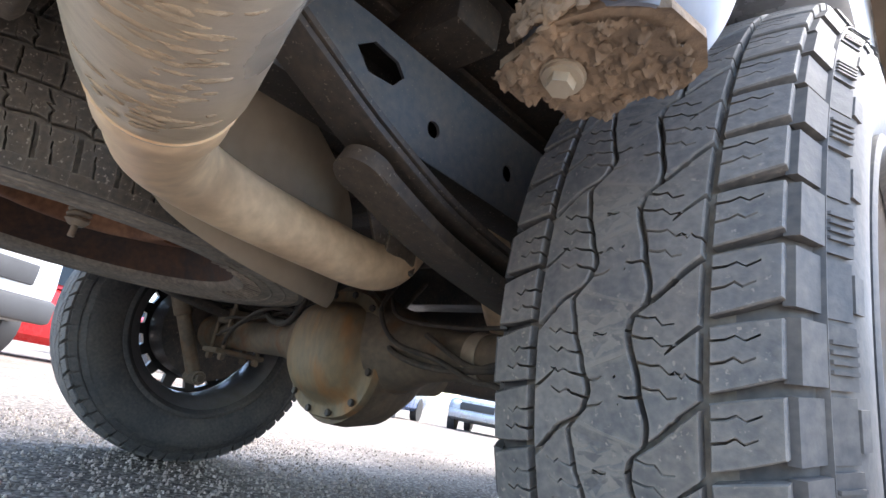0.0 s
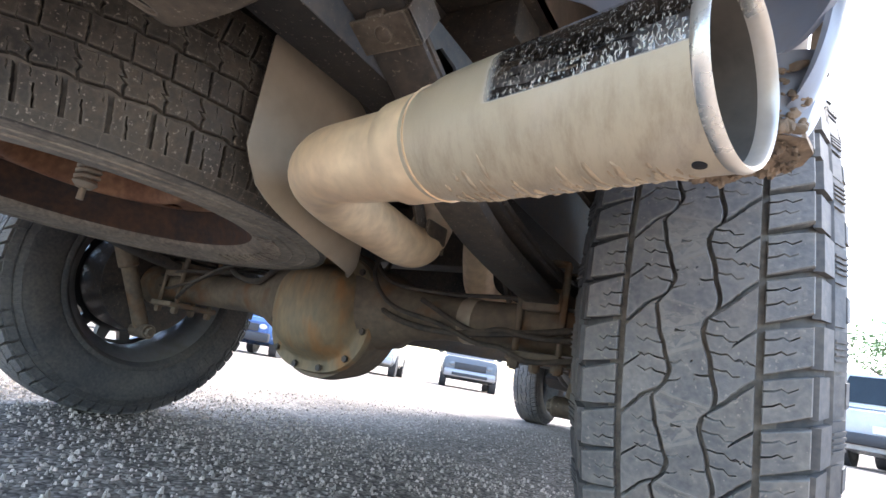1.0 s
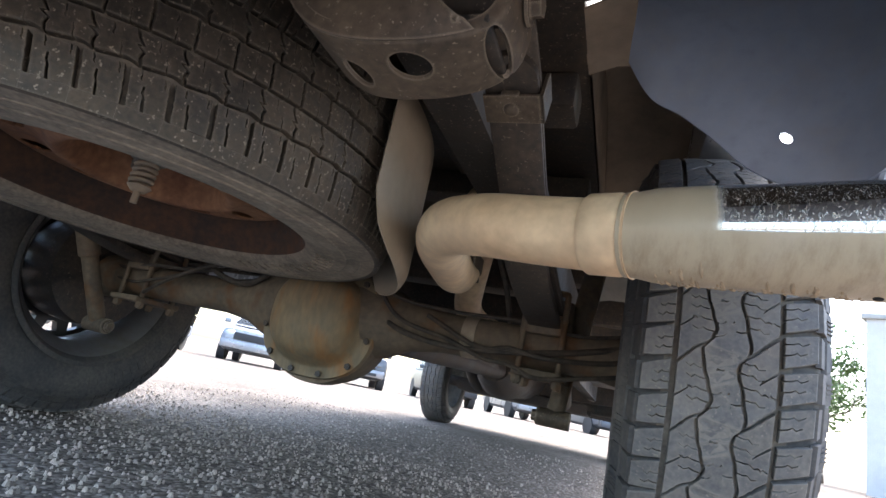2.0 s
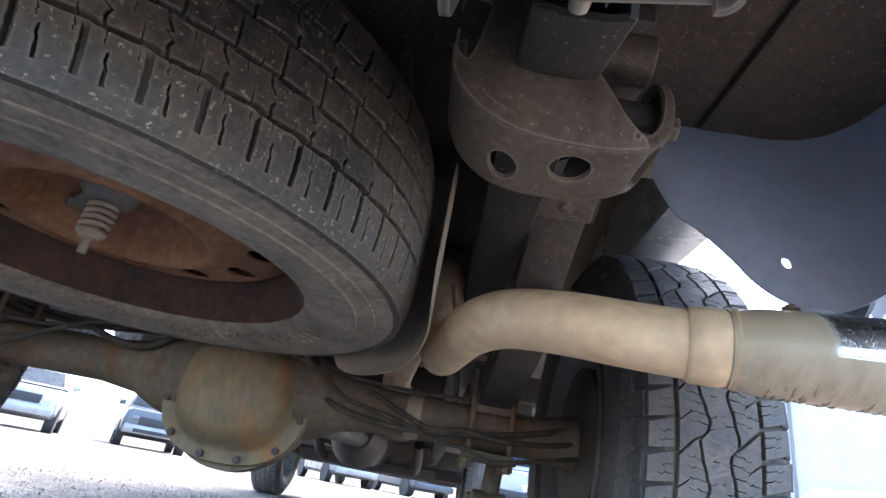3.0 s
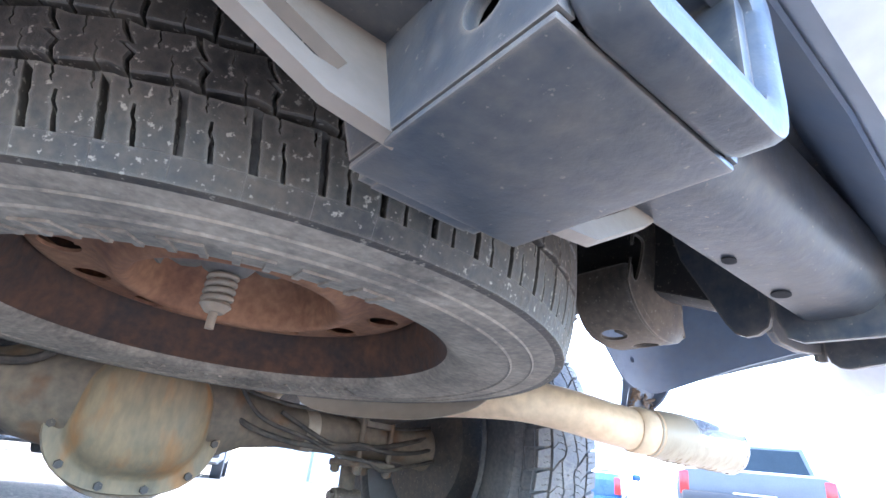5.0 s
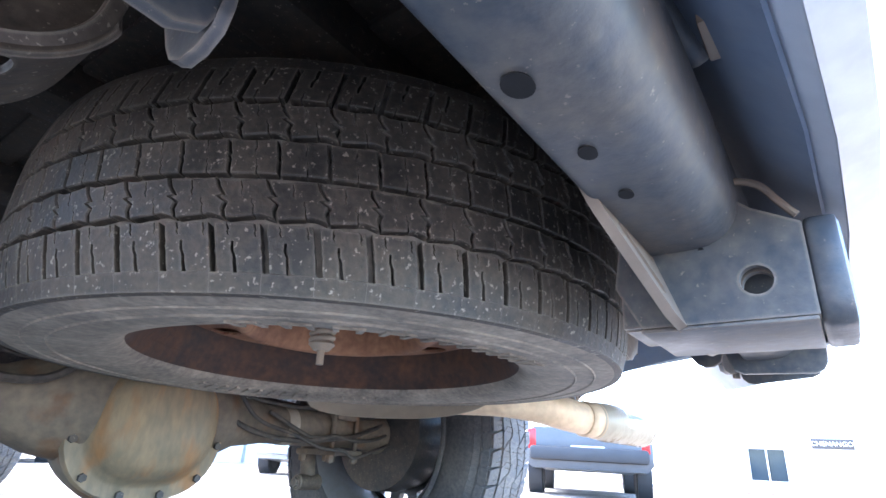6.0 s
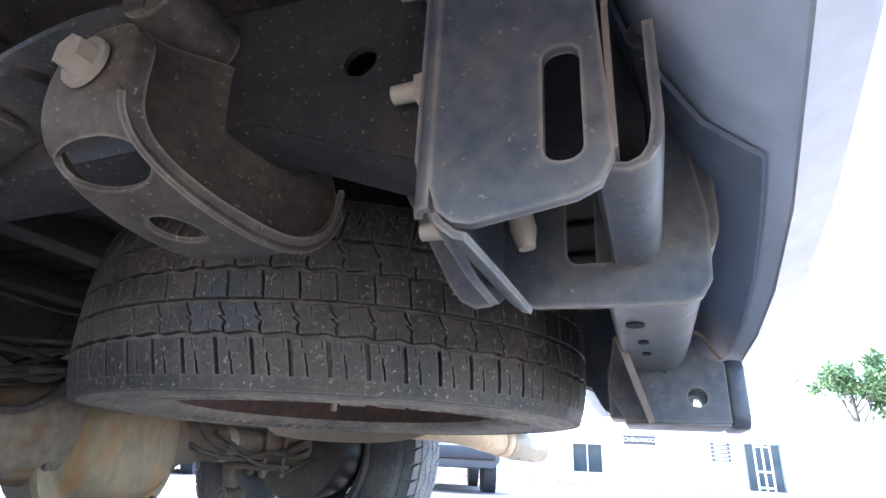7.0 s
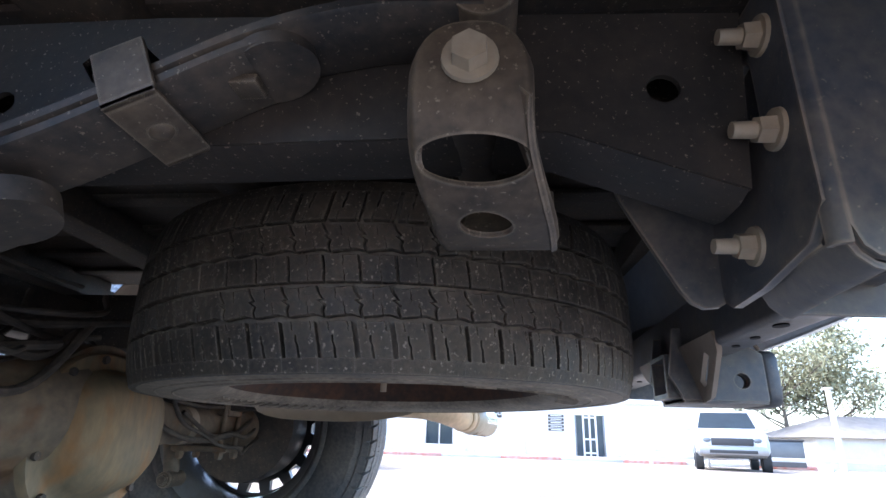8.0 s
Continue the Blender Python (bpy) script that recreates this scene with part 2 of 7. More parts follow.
# splash panel colour, lifted and blued to carry the glare haze over it
SPLASH = grimy("haze_blued_grey", (0.304, 0.365, 0.473), (0.229, 0.221, 0.212), 0.0, 3, (0.4, 0.65), 0, 0.15, 60)
LINER_BLUE = grimy("dark_plastic_liner", (0.180, 0.216, 0.282), (0.240, 0.228, 0.216), 0.2, 5, (0.4, 0.65), 0, 0.2, 60)
BACK = grimy("grey_bumper_back", (0.624, 0.660, 0.720), (0.480, 0.480, 0.492), 0.3, 3, (0.45, 0.7), 0, 0.2, 50)
CHROME = plain("bright_bumper_skin", (0.70, 0.71, 0.73), 0.28, 0.25)
BLACK = plain("black_alloy", (0.02, 0.02, 0.021), 0.35)
SILVER = plain("machined_alloy", (0.30, 0.30, 0.31), 0.35, 0.8)
BARREL = grimy("dusty_machined_barrel", (0.34, 0.34, 0.35), (0.17, 0.145, 0.115), 0.35, 5, (0.3, 0.7), 0.7, 0.1, 60)
WIRE = grimy("dusty_line", (0.022, 0.020, 0.018), (0.10, 0.08, 0.06), 0.5, 30, (0.6, 0.8), 0, 0.2)
GLASS = plain("dark_window_glass", (0.03, 0.045, 0.055), 0.06)
WHITE = grimy("weathered_white_render", (0.62, 0.60, 0.57), (0.50, 0.48, 0.445), 0.25, 1.2, (0.8, 0.95), 0, 0.2, 30)


# ---------- mesh tools ----------
def finish(bm, name, mat, parent=None, label="", smooth=40, kind=""):
    me = bpy.data.meshes.new(name)
    bmesh.ops.recalc_face_normals(bm, faces=bm.faces)
    bm.to_mesh(me)
    bm.free()
    me.materials.append(mat)
    me.polygons.foreach_set("use_smooth", [True] * len(me.polygons))
    if smooth:
        me.set_sharp_from_angle(angle=radians(smooth))
    ob = new(name, me)
    if parent:
        ob.parent = parent
    if label:
        ob["label"] = label
    if kind:
        ob["kind"] = kind
    return ob


def part(name, bm, mat, parent, label="", smooth=40):
    return finish(bm, name, mat, parent, label, smooth)


def thing(name, label, category, group="", kind="", at=None):
    ob = new(name)
    if at:
        ob.matrix_basis = at
    return tagged(ob, label, category, group, kind)


def box(bm, lo, hi, bevel=0.0, m=None, seg=2):
    lo, hi = Vector(lo), Vector(hi)
    r = bmesh.ops.create_cube(bm, size=1, matrix=Matrix.Translation((lo + hi) / 2) @ Matrix.Diagonal((*(hi - lo), 1)))
    vs = r["verts"]
    if bevel:
        es = list({e for v in vs for e in v.link_edges})
        g = bmesh.ops.bevel(bm, geom=es, offset=bevel, segments=seg, affect="EDGES", profile=0.5)
        vs = list({v for f in g["faces"] for v in f.verts} | {v for v in vs if v.is_valid})
    if m:
        bmesh.ops.transform(bm, matrix=m, verts=vs)
    return bm


def spline(pts, n=8):
    """Catmull-Rom through points."""
    p = [Vector(q) for q in pts]
    p = [p[0] * 2 - p[1], *p, p[-1] * 2 - p[-2]]
    out = []
    for i in range(1, len(p) - 2):
        for k in range(n):
            t = k / n
            a, b, c, d = p[i - 1:i + 3]
            out.append(0.5 * ((2 * b) + (c - a) * t + (2 * a - 5 * b + 4 * c - d) * t * t + (3 * b - a - 3 * c + d) * t ** 3))
    return out + [p[-2]]


def tube(bm, pts, radius, seg=16, caps=True, flat=1.0):
    """A tube along points; radius may be a list. flat squashes it upright."""
    pts = [Vector(p) for p in pts]
    rad = radius if isinstance(radius, (list, tuple)) else [radius] * len(pts)
    up = Vector((0, 0, 1))
    rings, prev = [], None
    for i, p in enumerate(pts):
        d = (pts[min(i + 1, len(pts) - 1)] - pts[max(i - 1, 0)]).normalized()
        if prev is None:
            s = d.cross(up)
            if s.length < 0.05:
                s = d.cross(Vector((1, 0, 0)))
        else:
            s = prev - d * prev.dot(d)
        s.normalize()
        prev = s
        u = s.cross(d)
        rings.append([bm.verts.new(p + rad[i] * (s * math.cos(a) + u * math.sin(a) * flat)) for a in (2 * math.pi * k / seg for k in range(seg))])
    for a, b in zip(rings, rings[1:]):
        for k in range(seg):
            bm.faces.new((a[k], a[(k + 1) % seg], b[(k + 1) % seg], b[k]))
    if caps:
        bm.faces.new(rings[0][::-1])
        bm.faces.new(rings[-1])
    return bm


def revolve(bm, prof, seg=64, m=Matrix(), closed=False):
    """Turns a profile of (radius, along x) about the x axis."""
    rings = []
    for r, x in prof:
        rings.append([bm.verts.new(m @ Vector((x, r * math.sin(a), r * math.cos(a)))) for a in (2 * math.pi * k / seg for k in range(seg))])
    pairs = list(zip(rings, rings[1:])) + ([(rings[-1], rings[0])] if closed else [])
    for a, b in pairs:
        for k in range(seg):
            bm.faces.new((a[k], a[(k + 1) % seg], b[(k + 1) % seg], b[k]))
    return bm


def plate(bm, outline, thick, m, holes=()):
    """A flat plate from a 2D outline with holes, of a thickness, placed by m (local z is its normal)."""
    tmp = bmesh.new()
    for loop in (outline, *holes):
        vs = [tmp.verts.new((x, y, 0)) for x, y in loop]
        for a, b in zip(vs, vs[1:] + vs[:1]):
            tmp.edges.new((a, b))
    bmesh.ops.triangle_fill(tmp, use_beauty=True, use_dissolve=False, edges=tmp.edges[:])
    g = bmesh.ops.extrude_face_region(tmp, geom=tmp.faces[:])
    bmesh.ops.translate(tmp, vec=(0, 0, thick), verts=[v for v in g["geom"] if isinstance(v, bmesh.types.BMVert)])
    bmesh.ops.translate(tmp, vec=(0, 0, -thick / 2), verts=tmp.verts[:])
    bmesh.ops.transform(tmp, matrix=m, verts=tmp.verts[:])
    me = bpy.data.meshes.new("tmp")
    tmp.to_mesh(me)
    tmp.free()
    bm.from_mesh(me)
    bpy.data.meshes.remove(me)
    return bm


def ring2d(cx, cy, rx, ry=None, n=20, turn=0.0):
    ry = ry or rx
    c, s = math.cos(turn), math.sin(turn)
    return [(cx + rx * math.cos(a) * c - ry * math.sin(a) * s, cy + rx * math.cos(a) * s + ry * math.sin(a) * c) for a in (2 * math.pi * k / n for k in range(n))]


def rrect(x0, y0, x1, y1, r, n=5):
    out = []
    for cx, cy, a0 in ((x1 - r, y1 - r, 0), (x0 + r, y1 - r, 90), (x0 + r, y0 + r, 180), (x1 - r, y0 + r, 270)):
        out += [(cx + r * math.cos(radians(a0 + 90 * k / n)), cy + r * math.sin(radians(a0 + 90 * k / n))) for k in range(n + 1)]
    return out


def sheet(bm, rows, thick):
    """A shell through a grid of points, given a thickness."""
    vs = [[bm.verts.new(p) for p in r] for r in rows]
    fs = [bm.faces.new((a[i], a[i + 1], b[i + 1], b[i])) for a, b in zip(vs, vs[1:]) for i in range(len(a) - 1)]
    bmesh.ops.recalc_face_normals(bm, faces=fs)
    bmesh.ops.solidify(bm, geom=fs, thickness=thick)
    return bm


def shell(bm, surf, nu, nv, thick, holes=()):
    """A shell over the unit square; holes are ellipses (u, v, ru, rv) in it, with snapped rims."""
    def q(u, v, h):
        e = h[4] if len(h) > 4 else 2
        return (abs((u - h[0]) / h[2]) ** e + abs((v - h[1]) / h[3]) ** e) ** (1 / e)
    grid, inside = [], {}
    for j in range(nv + 1):
        row = []
        for i in range(nu + 1):
            u, v = i / nu, j / nv
            gone = False
            for h in holes:
                d = q(u, v, h)
                du, dv = 0.62 / nu / h[2], 0.62 / nv / h[3]
                if abs(d - 1) < max(du, dv):
                    u, v = h[0] + (u - h[0]) / d, h[1] + (v - h[1]) / d
                    gone = True
                elif d < 1:
                    gone = True
            vert = bm.verts.new(surf(u, v))
            inside[vert] = gone
            row.append(vert)
        grid.append(row)
    fs = []
    for a, b in zip(grid, grid[1:]):
        for i in range(nu):
            loop = (a[i], a[i + 1], b[i + 1], b[i])
            if not all(inside[v] for v in loop):
                fs.append(bm.faces.new(loop))
    loose = [v for v in bm.verts if not v.link_faces]
    bmesh.ops.delete(bm, geom=loose, context="VERTS")
    bmesh.ops.recalc_face_normals(bm, faces=fs)
    bmesh.ops.solidify(bm, geom=fs, thickness=thick)
    return bm


def curve1(pts, t):
    """Piecewise smooth value through evenly spaced tuples at t from 0 to 1."""
    n = len(pts) - 1
    f = min(max(t, 0), 1) * n
    i = min(int(f), n - 1)
    f -= i
    p = [pts[max(i - 1, 0)], pts[i], pts[i + 1], pts[min(i + 2, n)]]
    return tuple(0.5 * (2 * b + (c - a) * f + (2 * a - 5 * b + 4 * c - d) * f * f + (3 * b - a - 3 * c + d) * f ** 3) for a, b, c, d in zip(*p))


AX_YZ = Matrix(((0, 0, 1, 0), (1, 0, 0, 0), (0, 1, 0, 0), (0, 0, 0, 1)))   # plate's x,y -> world y,z; normal x
AX_XZ = Matrix(((1, 0, 0, 0), (0, 0, -1, 0), (0, 1, 0, 0), (0, 0, 0, 1)))  # plate's x,y -> world x,z; normal -y


def hexbolt(bm, m, r=0.011, h=0.009, washer=True, shank=0.0):
    """A hexagonal bolt head along +z of m."""
    if washer:
        bmesh.ops.create_cone(bm, segments=20, radius1=r * 1.45, radius2=r * 1.4, depth=0.003, cap_ends=True, matrix=m @ Matrix.Translation((0, 0, 0.0015)))
    bmesh.ops.create_cone(bm, segments=6, radius1=r, radius2=r * 0.93, depth=h, cap_ends=True, matrix=m @ Matrix.Translation((0, 0, 0.003 + h / 2)))
    if shank:
        bmesh.ops.create_cone(bm, segments=12, radius1=r * 0.6, radius2=r * 0.55, depth=shank, cap_ends=True, matrix=m @ Matrix.Translation((0, 0, h + shank / 2)))
    return bm


def facing(p, d):
    """A pose at p whose z axis points along d."""
    return Matrix.Translation(p) @ Vector(d).to_track_quat("Z", "Y").to_matrix().to_4x4()


# ---------- tyres ----------
class Tread:
    """Gathers blocks laid round a tyre whose axle is the x axis."""

    def __init__(self, radius, width, depth, crown=0.010):
        self.r, self.w, self.d, self.crown = radius, width, depth, crown
        self.verts, self.faces = [], []

    def place(self, u, v, h):
        """u in metres round the tread (up at the back), v from -0.5 to 0.5 across, h over the groove's floor."""
        a = u / self.r
        r = self.r - self.d + h - self.crown * (2 * abs(v)) ** 3.2
        return (v * self.w, -r * math.cos(a), r * math.sin(a))

    def block(self, loop, h=None, lip=0.0011):
        h = h or self.d
        n, base = len(loop), len(self.verts)
        cu, cv = sum(p[0] for p in loop) / n, sum(p[1] for p in loop) / n
        ins = []
        for u, v in loop:
            du, dv = cu - u, (cv - v) * self.w
            k = lip / max(math.hypot(du, dv), 1e-6)
            ins.append((u + du * k, v + dv * k / self.w))
        for (u, v), (iu, iv) in zip(loop, ins):
            self.verts += [self.place(u, v, -0.001), self.place(u, v, h - lip), self.place(iu, iv, h)]
        for i in range(n):
            j = (i + 1) % n
            a, b = base + 3 * i, base + 3 * j
            self.faces += [(a, b, b + 1, a + 1), (a + 1, b + 1, b + 2, a + 2)]
        self.faces.append(tuple(base + 3 * i + 2 for i in range(n)))

    def column(self, va, vb, cuts, length, wave=(0.0, 0.0), notches=(), lip=0.0011, flare=(0.0, 0.0)):
        """Blocks between va and vb, parted at each cut (u, slope, gap, zigzag) that repeats round the tyre, each gap widened by flare at its two ends.
        The sides swing by the two wave widths, or follow two functions of the phase; notches (u, side, reach, gap, zigzag, slope) are slits from a side."""
        fr = (0.0, 0.22, 0.42, 0.5, 0.6, 0.8, 1.0)
        zz = (0, 0, 1, -0.6, 1, 0, 0)
        n = round(2 * math.pi * self.r / length)
        real = 2 * math.pi * self.r / n
        k = real / length

        shaped = callable(wave[0]) or callable(wave[1])

        def at(u, f):
            if shaped:
                lo = wave[0](u / real) if wave[0] else va
                hi = wave[1](u / real) if wave[1] else vb
                return (u, lo + (hi - lo) * f)
            t = 2 * math.pi * u / real
            sw = math.sin(t) + 0.35 * math.sin(2 * t)
            return (u, va + (vb - va) * f + (wave[0] * (1 - f) + wave[1] * f) * sw)

        def line(c, side):
            u0, slope, gap, zig = c
            return [at(u0 + slope * (f - 0.5) + zig * z + side * gap / 2 * (1 + flare[0] * (1 - f) ** 2 + flare[1] * f * f), f) for f, z in zip(fr, zz)]

        def flank(ua, ub, f, side):
            """Points along a side from ua to ub, dipping into each notch on the way."""
            step = 0.0045 if wave[0] or wave[1] else 1.0
            lo, hi = min(ua, ub), max(ua, ub)
            stops = [(lo + (hi - lo) * q / max(1, round((hi - lo) / step)), None) for q in range(1, max(1, round((hi - lo) / step)))]
            mine = []
            for i in range(-1, n + 2):
                for nt in notches:
                    if nt[1] == side:
                        u = nt[0] * k + i * real
                        if lo + 0.0025 < u < hi - 0.0025:
                            mine.append((u, nt))
            stops = [q for q in stops if all(abs(q[0] - u) > nt[3] for u, nt in mine)] + mine
            stops.sort(key=lambda q: q[0])
            if ua > ub:
                stops.reverse()
            sg = 1 if ub > ua else -1
            out = []
            for u, nt in stops:
                if nt is None:
                    out.append(at(u, f))
                    continue
                _, _, reach, gap, zig, slope = nt
                legs = []
                for q, z in ((0, 0), (0.3, 0), (0.5, 1), (0.7, -1), (1, 0.4)):
                    legs.append((f + (1 if side == 0 else -1) * reach * q, slope * q + zig * z, gap * (1 - 0.35 * q)))
                out += [at(u + du - sg * g / 2, ff) for ff, du, g in legs]
                out += [at(u + du + sg * g / 2, ff) for ff, du, g in legs[::-1]]
            return out
        allc = [((c[0] + i * length) * k, *c[1:]) for i in range(n) for c in cuts]
        allc.append((allc[0][0] + 2 * math.pi * self.r, *allc[0][1:]))
        for a, c in zip(allc, allc[1:]):
            p, q = line(a, 1), line(c, -1)
            self.block(p + flank(p[-1][0], q[-1][0], 1.0, 1) + q[::-1] + flank(q[0][0], p[0][0], 0.0, 0), lip=lip)


def lathe_lists(verts, faces, prof, seg):
    base = len(verts)
    for r, x in prof:
        verts += [(x, -r * math.cos(2 * math.pi * k / seg), r * math.sin(2 * math.pi * k / seg)) for k in range(seg)]
    for i in range(len(prof) - 1):
        for k in range(seg):
            a, b = base + i * seg, base + (i + 1) * seg
            faces.append((a + k, a + (k + 1) % seg, b + (k + 1) % seg, b + k))


def tyre_mesh(name, tread, prof, mat, side_mat, bars=()):
    """The carcass and, apart from it, its tread blocks and raised marks."""
    v, f = [], []
    lathe_lists(v, f, prof, 144)
    me = bpy.data.meshes.new(name)
    me.from_pydata(v, [], f)
    me.materials.append(side_mat)
    me.materials.append(GROOVE)
    floor = [0] * len(f)
    rmax = max(r for r, _ in prof)
    for i in range(len(prof) - 1):
        if min(prof[i][0], prof[i + 1][0]) > rmax - 0.009:
            floor[i * 144:(i + 1) * 144] = [1] * 144
    me.polygons.foreach_set("material_index", floor)
    v, f = [], []
    for u0, u1, r0, r1, x0, x1, side, h in bars:
        # a raised bar on the sidewall between two radii
        base = len(v)
        for hh in (-0.002, h):
            for u, r, x in ((u0, r0, x0), (u1, r0, x0), (u1, r1, x1), (u0, r1, x1)):
                v.append((side * (x + hh), -r * math.cos(u), r * math.sin(u)))
        f += [tuple(base + i for i in q) for q in ((4, 5, 6, 7), (0, 1, 5, 4), (1, 2, 6, 5), (2, 3, 7, 6), (3, 0, 4, 7))]
    marks = bpy.data.meshes.new("side_lug")
    marks.from_pydata(v, [], f)
    marks.materials.append(side_mat)
    v, f = tread.verts, tread.faces
    blocks = bpy.data.meshes.new("tread")
    blocks.from_pydata(v, [], f)
    blocks.materials.append(mat)
    for q in (me, blocks, marks):
        q.polygons.foreach_set("use_smooth", [True] * len(q.polygons))
        q.set_sharp_from_angle(angle=radians(30))
    return me, blocks, marks


def fit_tyre(meshes, parent, label, at):
    t = new("tyre", meshes[0])
    t.parent = parent
    t["label"] = label
    t.matrix_basis = at
    k = new("tread", meshes[1])
    k.parent = parent
    k["kind"] = "stuff"
    k["label"] = "worn tread blocks"
    k.matrix_basis = at
    k = new("side_lug", meshes[2])
    k.parent = parent
    k["kind"] = "stuff"
    k["label"] = "raised lugs and marks of the sidewall"
    k.matrix_basis = at
    return t


def periodic(points):
    """A value that repeats each period, straight between (phase, value) pairs from 0 to 1."""
    def value(phase):
        phase %= 1.0
        for (p0, v0), (p1, v1) in zip(points, points[1:]):
            if p0 <= phase <= p1:
                q = (phase - p0) / (p1 - p0)
                return v0 + (v1 - v0) * q * q * (3 - 2 * q)
        return points[-1][1]
    return value


def at_tyre():
    """All-terrain tyre of the rear axle: two straight grooves, two swinging ones, curved cuts and stepped side lugs."""
    R, W = 0.402, 0.202
    t = Tread(R, W, 0.0095, 0.008)
    P = 0.0871                     # one period of the middle, two shoulder pitches
    h = P / 2
    sip = 0.0022
    zig = 0.0019
    k = 0.208 / W
    g = 0.0098                     # half a swinging groove
    left = [(0.0, -0.112), (0.10, -0.085), (0.22, -0.069), (0.45, -0.095), (0.67, -0.122), (0.94, -0.139), (1.0, -0.112)]
    right = [(0.0, 0.112), (0.10, 0.118), (0.40, 0.093), (0.77, 0.058), (0.88, 0.066), (1.0, 0.112)]
    ll, lr = (periodic([(p, k * v + q) for p, v in left]) for q in (-g, g))
    rl, rr = (periodic([((p), k * v + q) for p, v in right]) for q in (-g, g))
    jog = 0.0087 / P
    rl2, rr2 = (lambda p: rl(p + jog)), (lambda p: rr(p + jog))
    # shoulders
    lc, rc = -0.0272, -0.0150
    t.column(-0.478, -0.302 * k, [(lc, 0.008, 0.0050, 0), (lc + h, 0.008, 0.0040, 0)], P, notches=[(lc + h * q, 1, w, sip, zig, -.002) for q, w in ((.34, .62), (.66, .56), (1.34, .62), (1.66, .56))], flare=(1.2, 0))
    t.column(0.287 * k, 0.474, [(rc, 0.010, 0.0066, 0), (rc + h, 0.010, 0.0054, 0)], P, notches=[(rc + h * q - 0.002, 0, w, sip, zig, .005) for q, w in ((.36, .68), (.68, .74), (1.36, .68), (1.68, .74))], flare=(0, 0.8))
    # middle ribs, each parted once a period by a curved cut and notched by a stub
    t.column(-0.270 * k, 0.0, [(-0.0135, 0.027, 0.0042, 0.0008)], P, (None, ll), [(-0.070, 0, .46, .0034, 0, .0145), (-0.030, 1, .66, sip, zig, .003), (-0.043, 1, .66, sip, zig, .003), (-0.058, 1, .66, sip, zig, .003), (-0.072, 1, .66, sip, zig, .003)])
    t.column(0.0, 0.0, [(-0.0048, -0.0096, 0.0018, 0), (-0.0470, 0.0124, 0.0032, 0)], P, (lr, rl2), [(-0.018, 0, .66, sip, zig, .004), (-0.027, 1, .66, sip, zig, -.004), (-0.035, 0, .66, sip, zig, .004), (-0.060, 0, .66, sip, zig, .004), (-0.068, 1, .66, sip, zig, -.004), (-0.078, 0, .66, sip, zig, .004)])
    t.column(0.0, 0.260 * k, [(0.0050, 0.027, 0.0052, 0.0008)], P, (rr2, None), [(-0.0240, 1, .52, .0040, 0, -.017), (-0.017, 0, .66, sip, zig, -.005), (-0.030, 0, .66, sip, zig, -.005), (-0.047, 0, .75, sip, zig, -.006), (-0.062, 0, .66, sip, zig, -.005), (-0.055, 1, .35, sip, zig, .003)])
    hw = W / 2
    half = [(0.246, 0.106), (0.262, 0.117), (0.285, 0.123), (0.318, 0.126), (0.345, 0.1225), (0.358, 0.115), (0.3665, 0.1080), (0.3675, 0.1115), (0.3690, 0.1115), (0.3700, 0.1050), (0.376, hw + 0.001), (0.382, hw - 0.005), (0.389, hw - 0.03), (0.3925, 0.045), (0.3925, 0.0)]
    prof = [(r, -x) for r, x in half] + [(r, x) for r, x in half[-2::-1]]
    bars = []
    n = 58
    w = 2 * math.pi / n
    for q in range(n):
        for s, c in ((-1, lc), (1, rc)):
            a = (c + s * 0.004) / R + w * (q + 0.5)
            long = q % 2
            # stepped lug below each shoulder block, then a low pad, ribbed on every other one
            bars.append((a - w * .425, a + w * .425, 0.3885, 0.3705, hw - 0.0050, hw + 0.0035, s, 0.0066 if long else 0.0044))
            bars.append((a - w * .455, a + w * .455, 0.3675, 0.352, 0.1075, 0.1195, s, 0.0026 if long else 0.0014))
            if long:
                for e in range(4):
                    b = a + w * (e - 1.5) * .14
                    bars.append((b - w * .03, b + w * .03, 0.3655, 0.354, 0.1090, 0.1190, s, 0.0042))
            else:
                bars.append((a - w * .30, a + w * .30, 0.3505, 0.342, 0.1200, 0.1230, s, 0.0022))
    # two arcs of raised characters, kept as plain bars
    for a0, cnt in ((radians(-100), 9), (radians(80), 9)):
        for q in range(cnt):
            a = a0 + q * 0.085
            for s in (-1, 1):
                bars.append((a, a + 0.055, 0.323, 0.297, 0.1258, 0.1240, s, 0.0015))
    return tyre_mesh("tyre", t, prof, TREAD, TYRE_SIDE, bars)


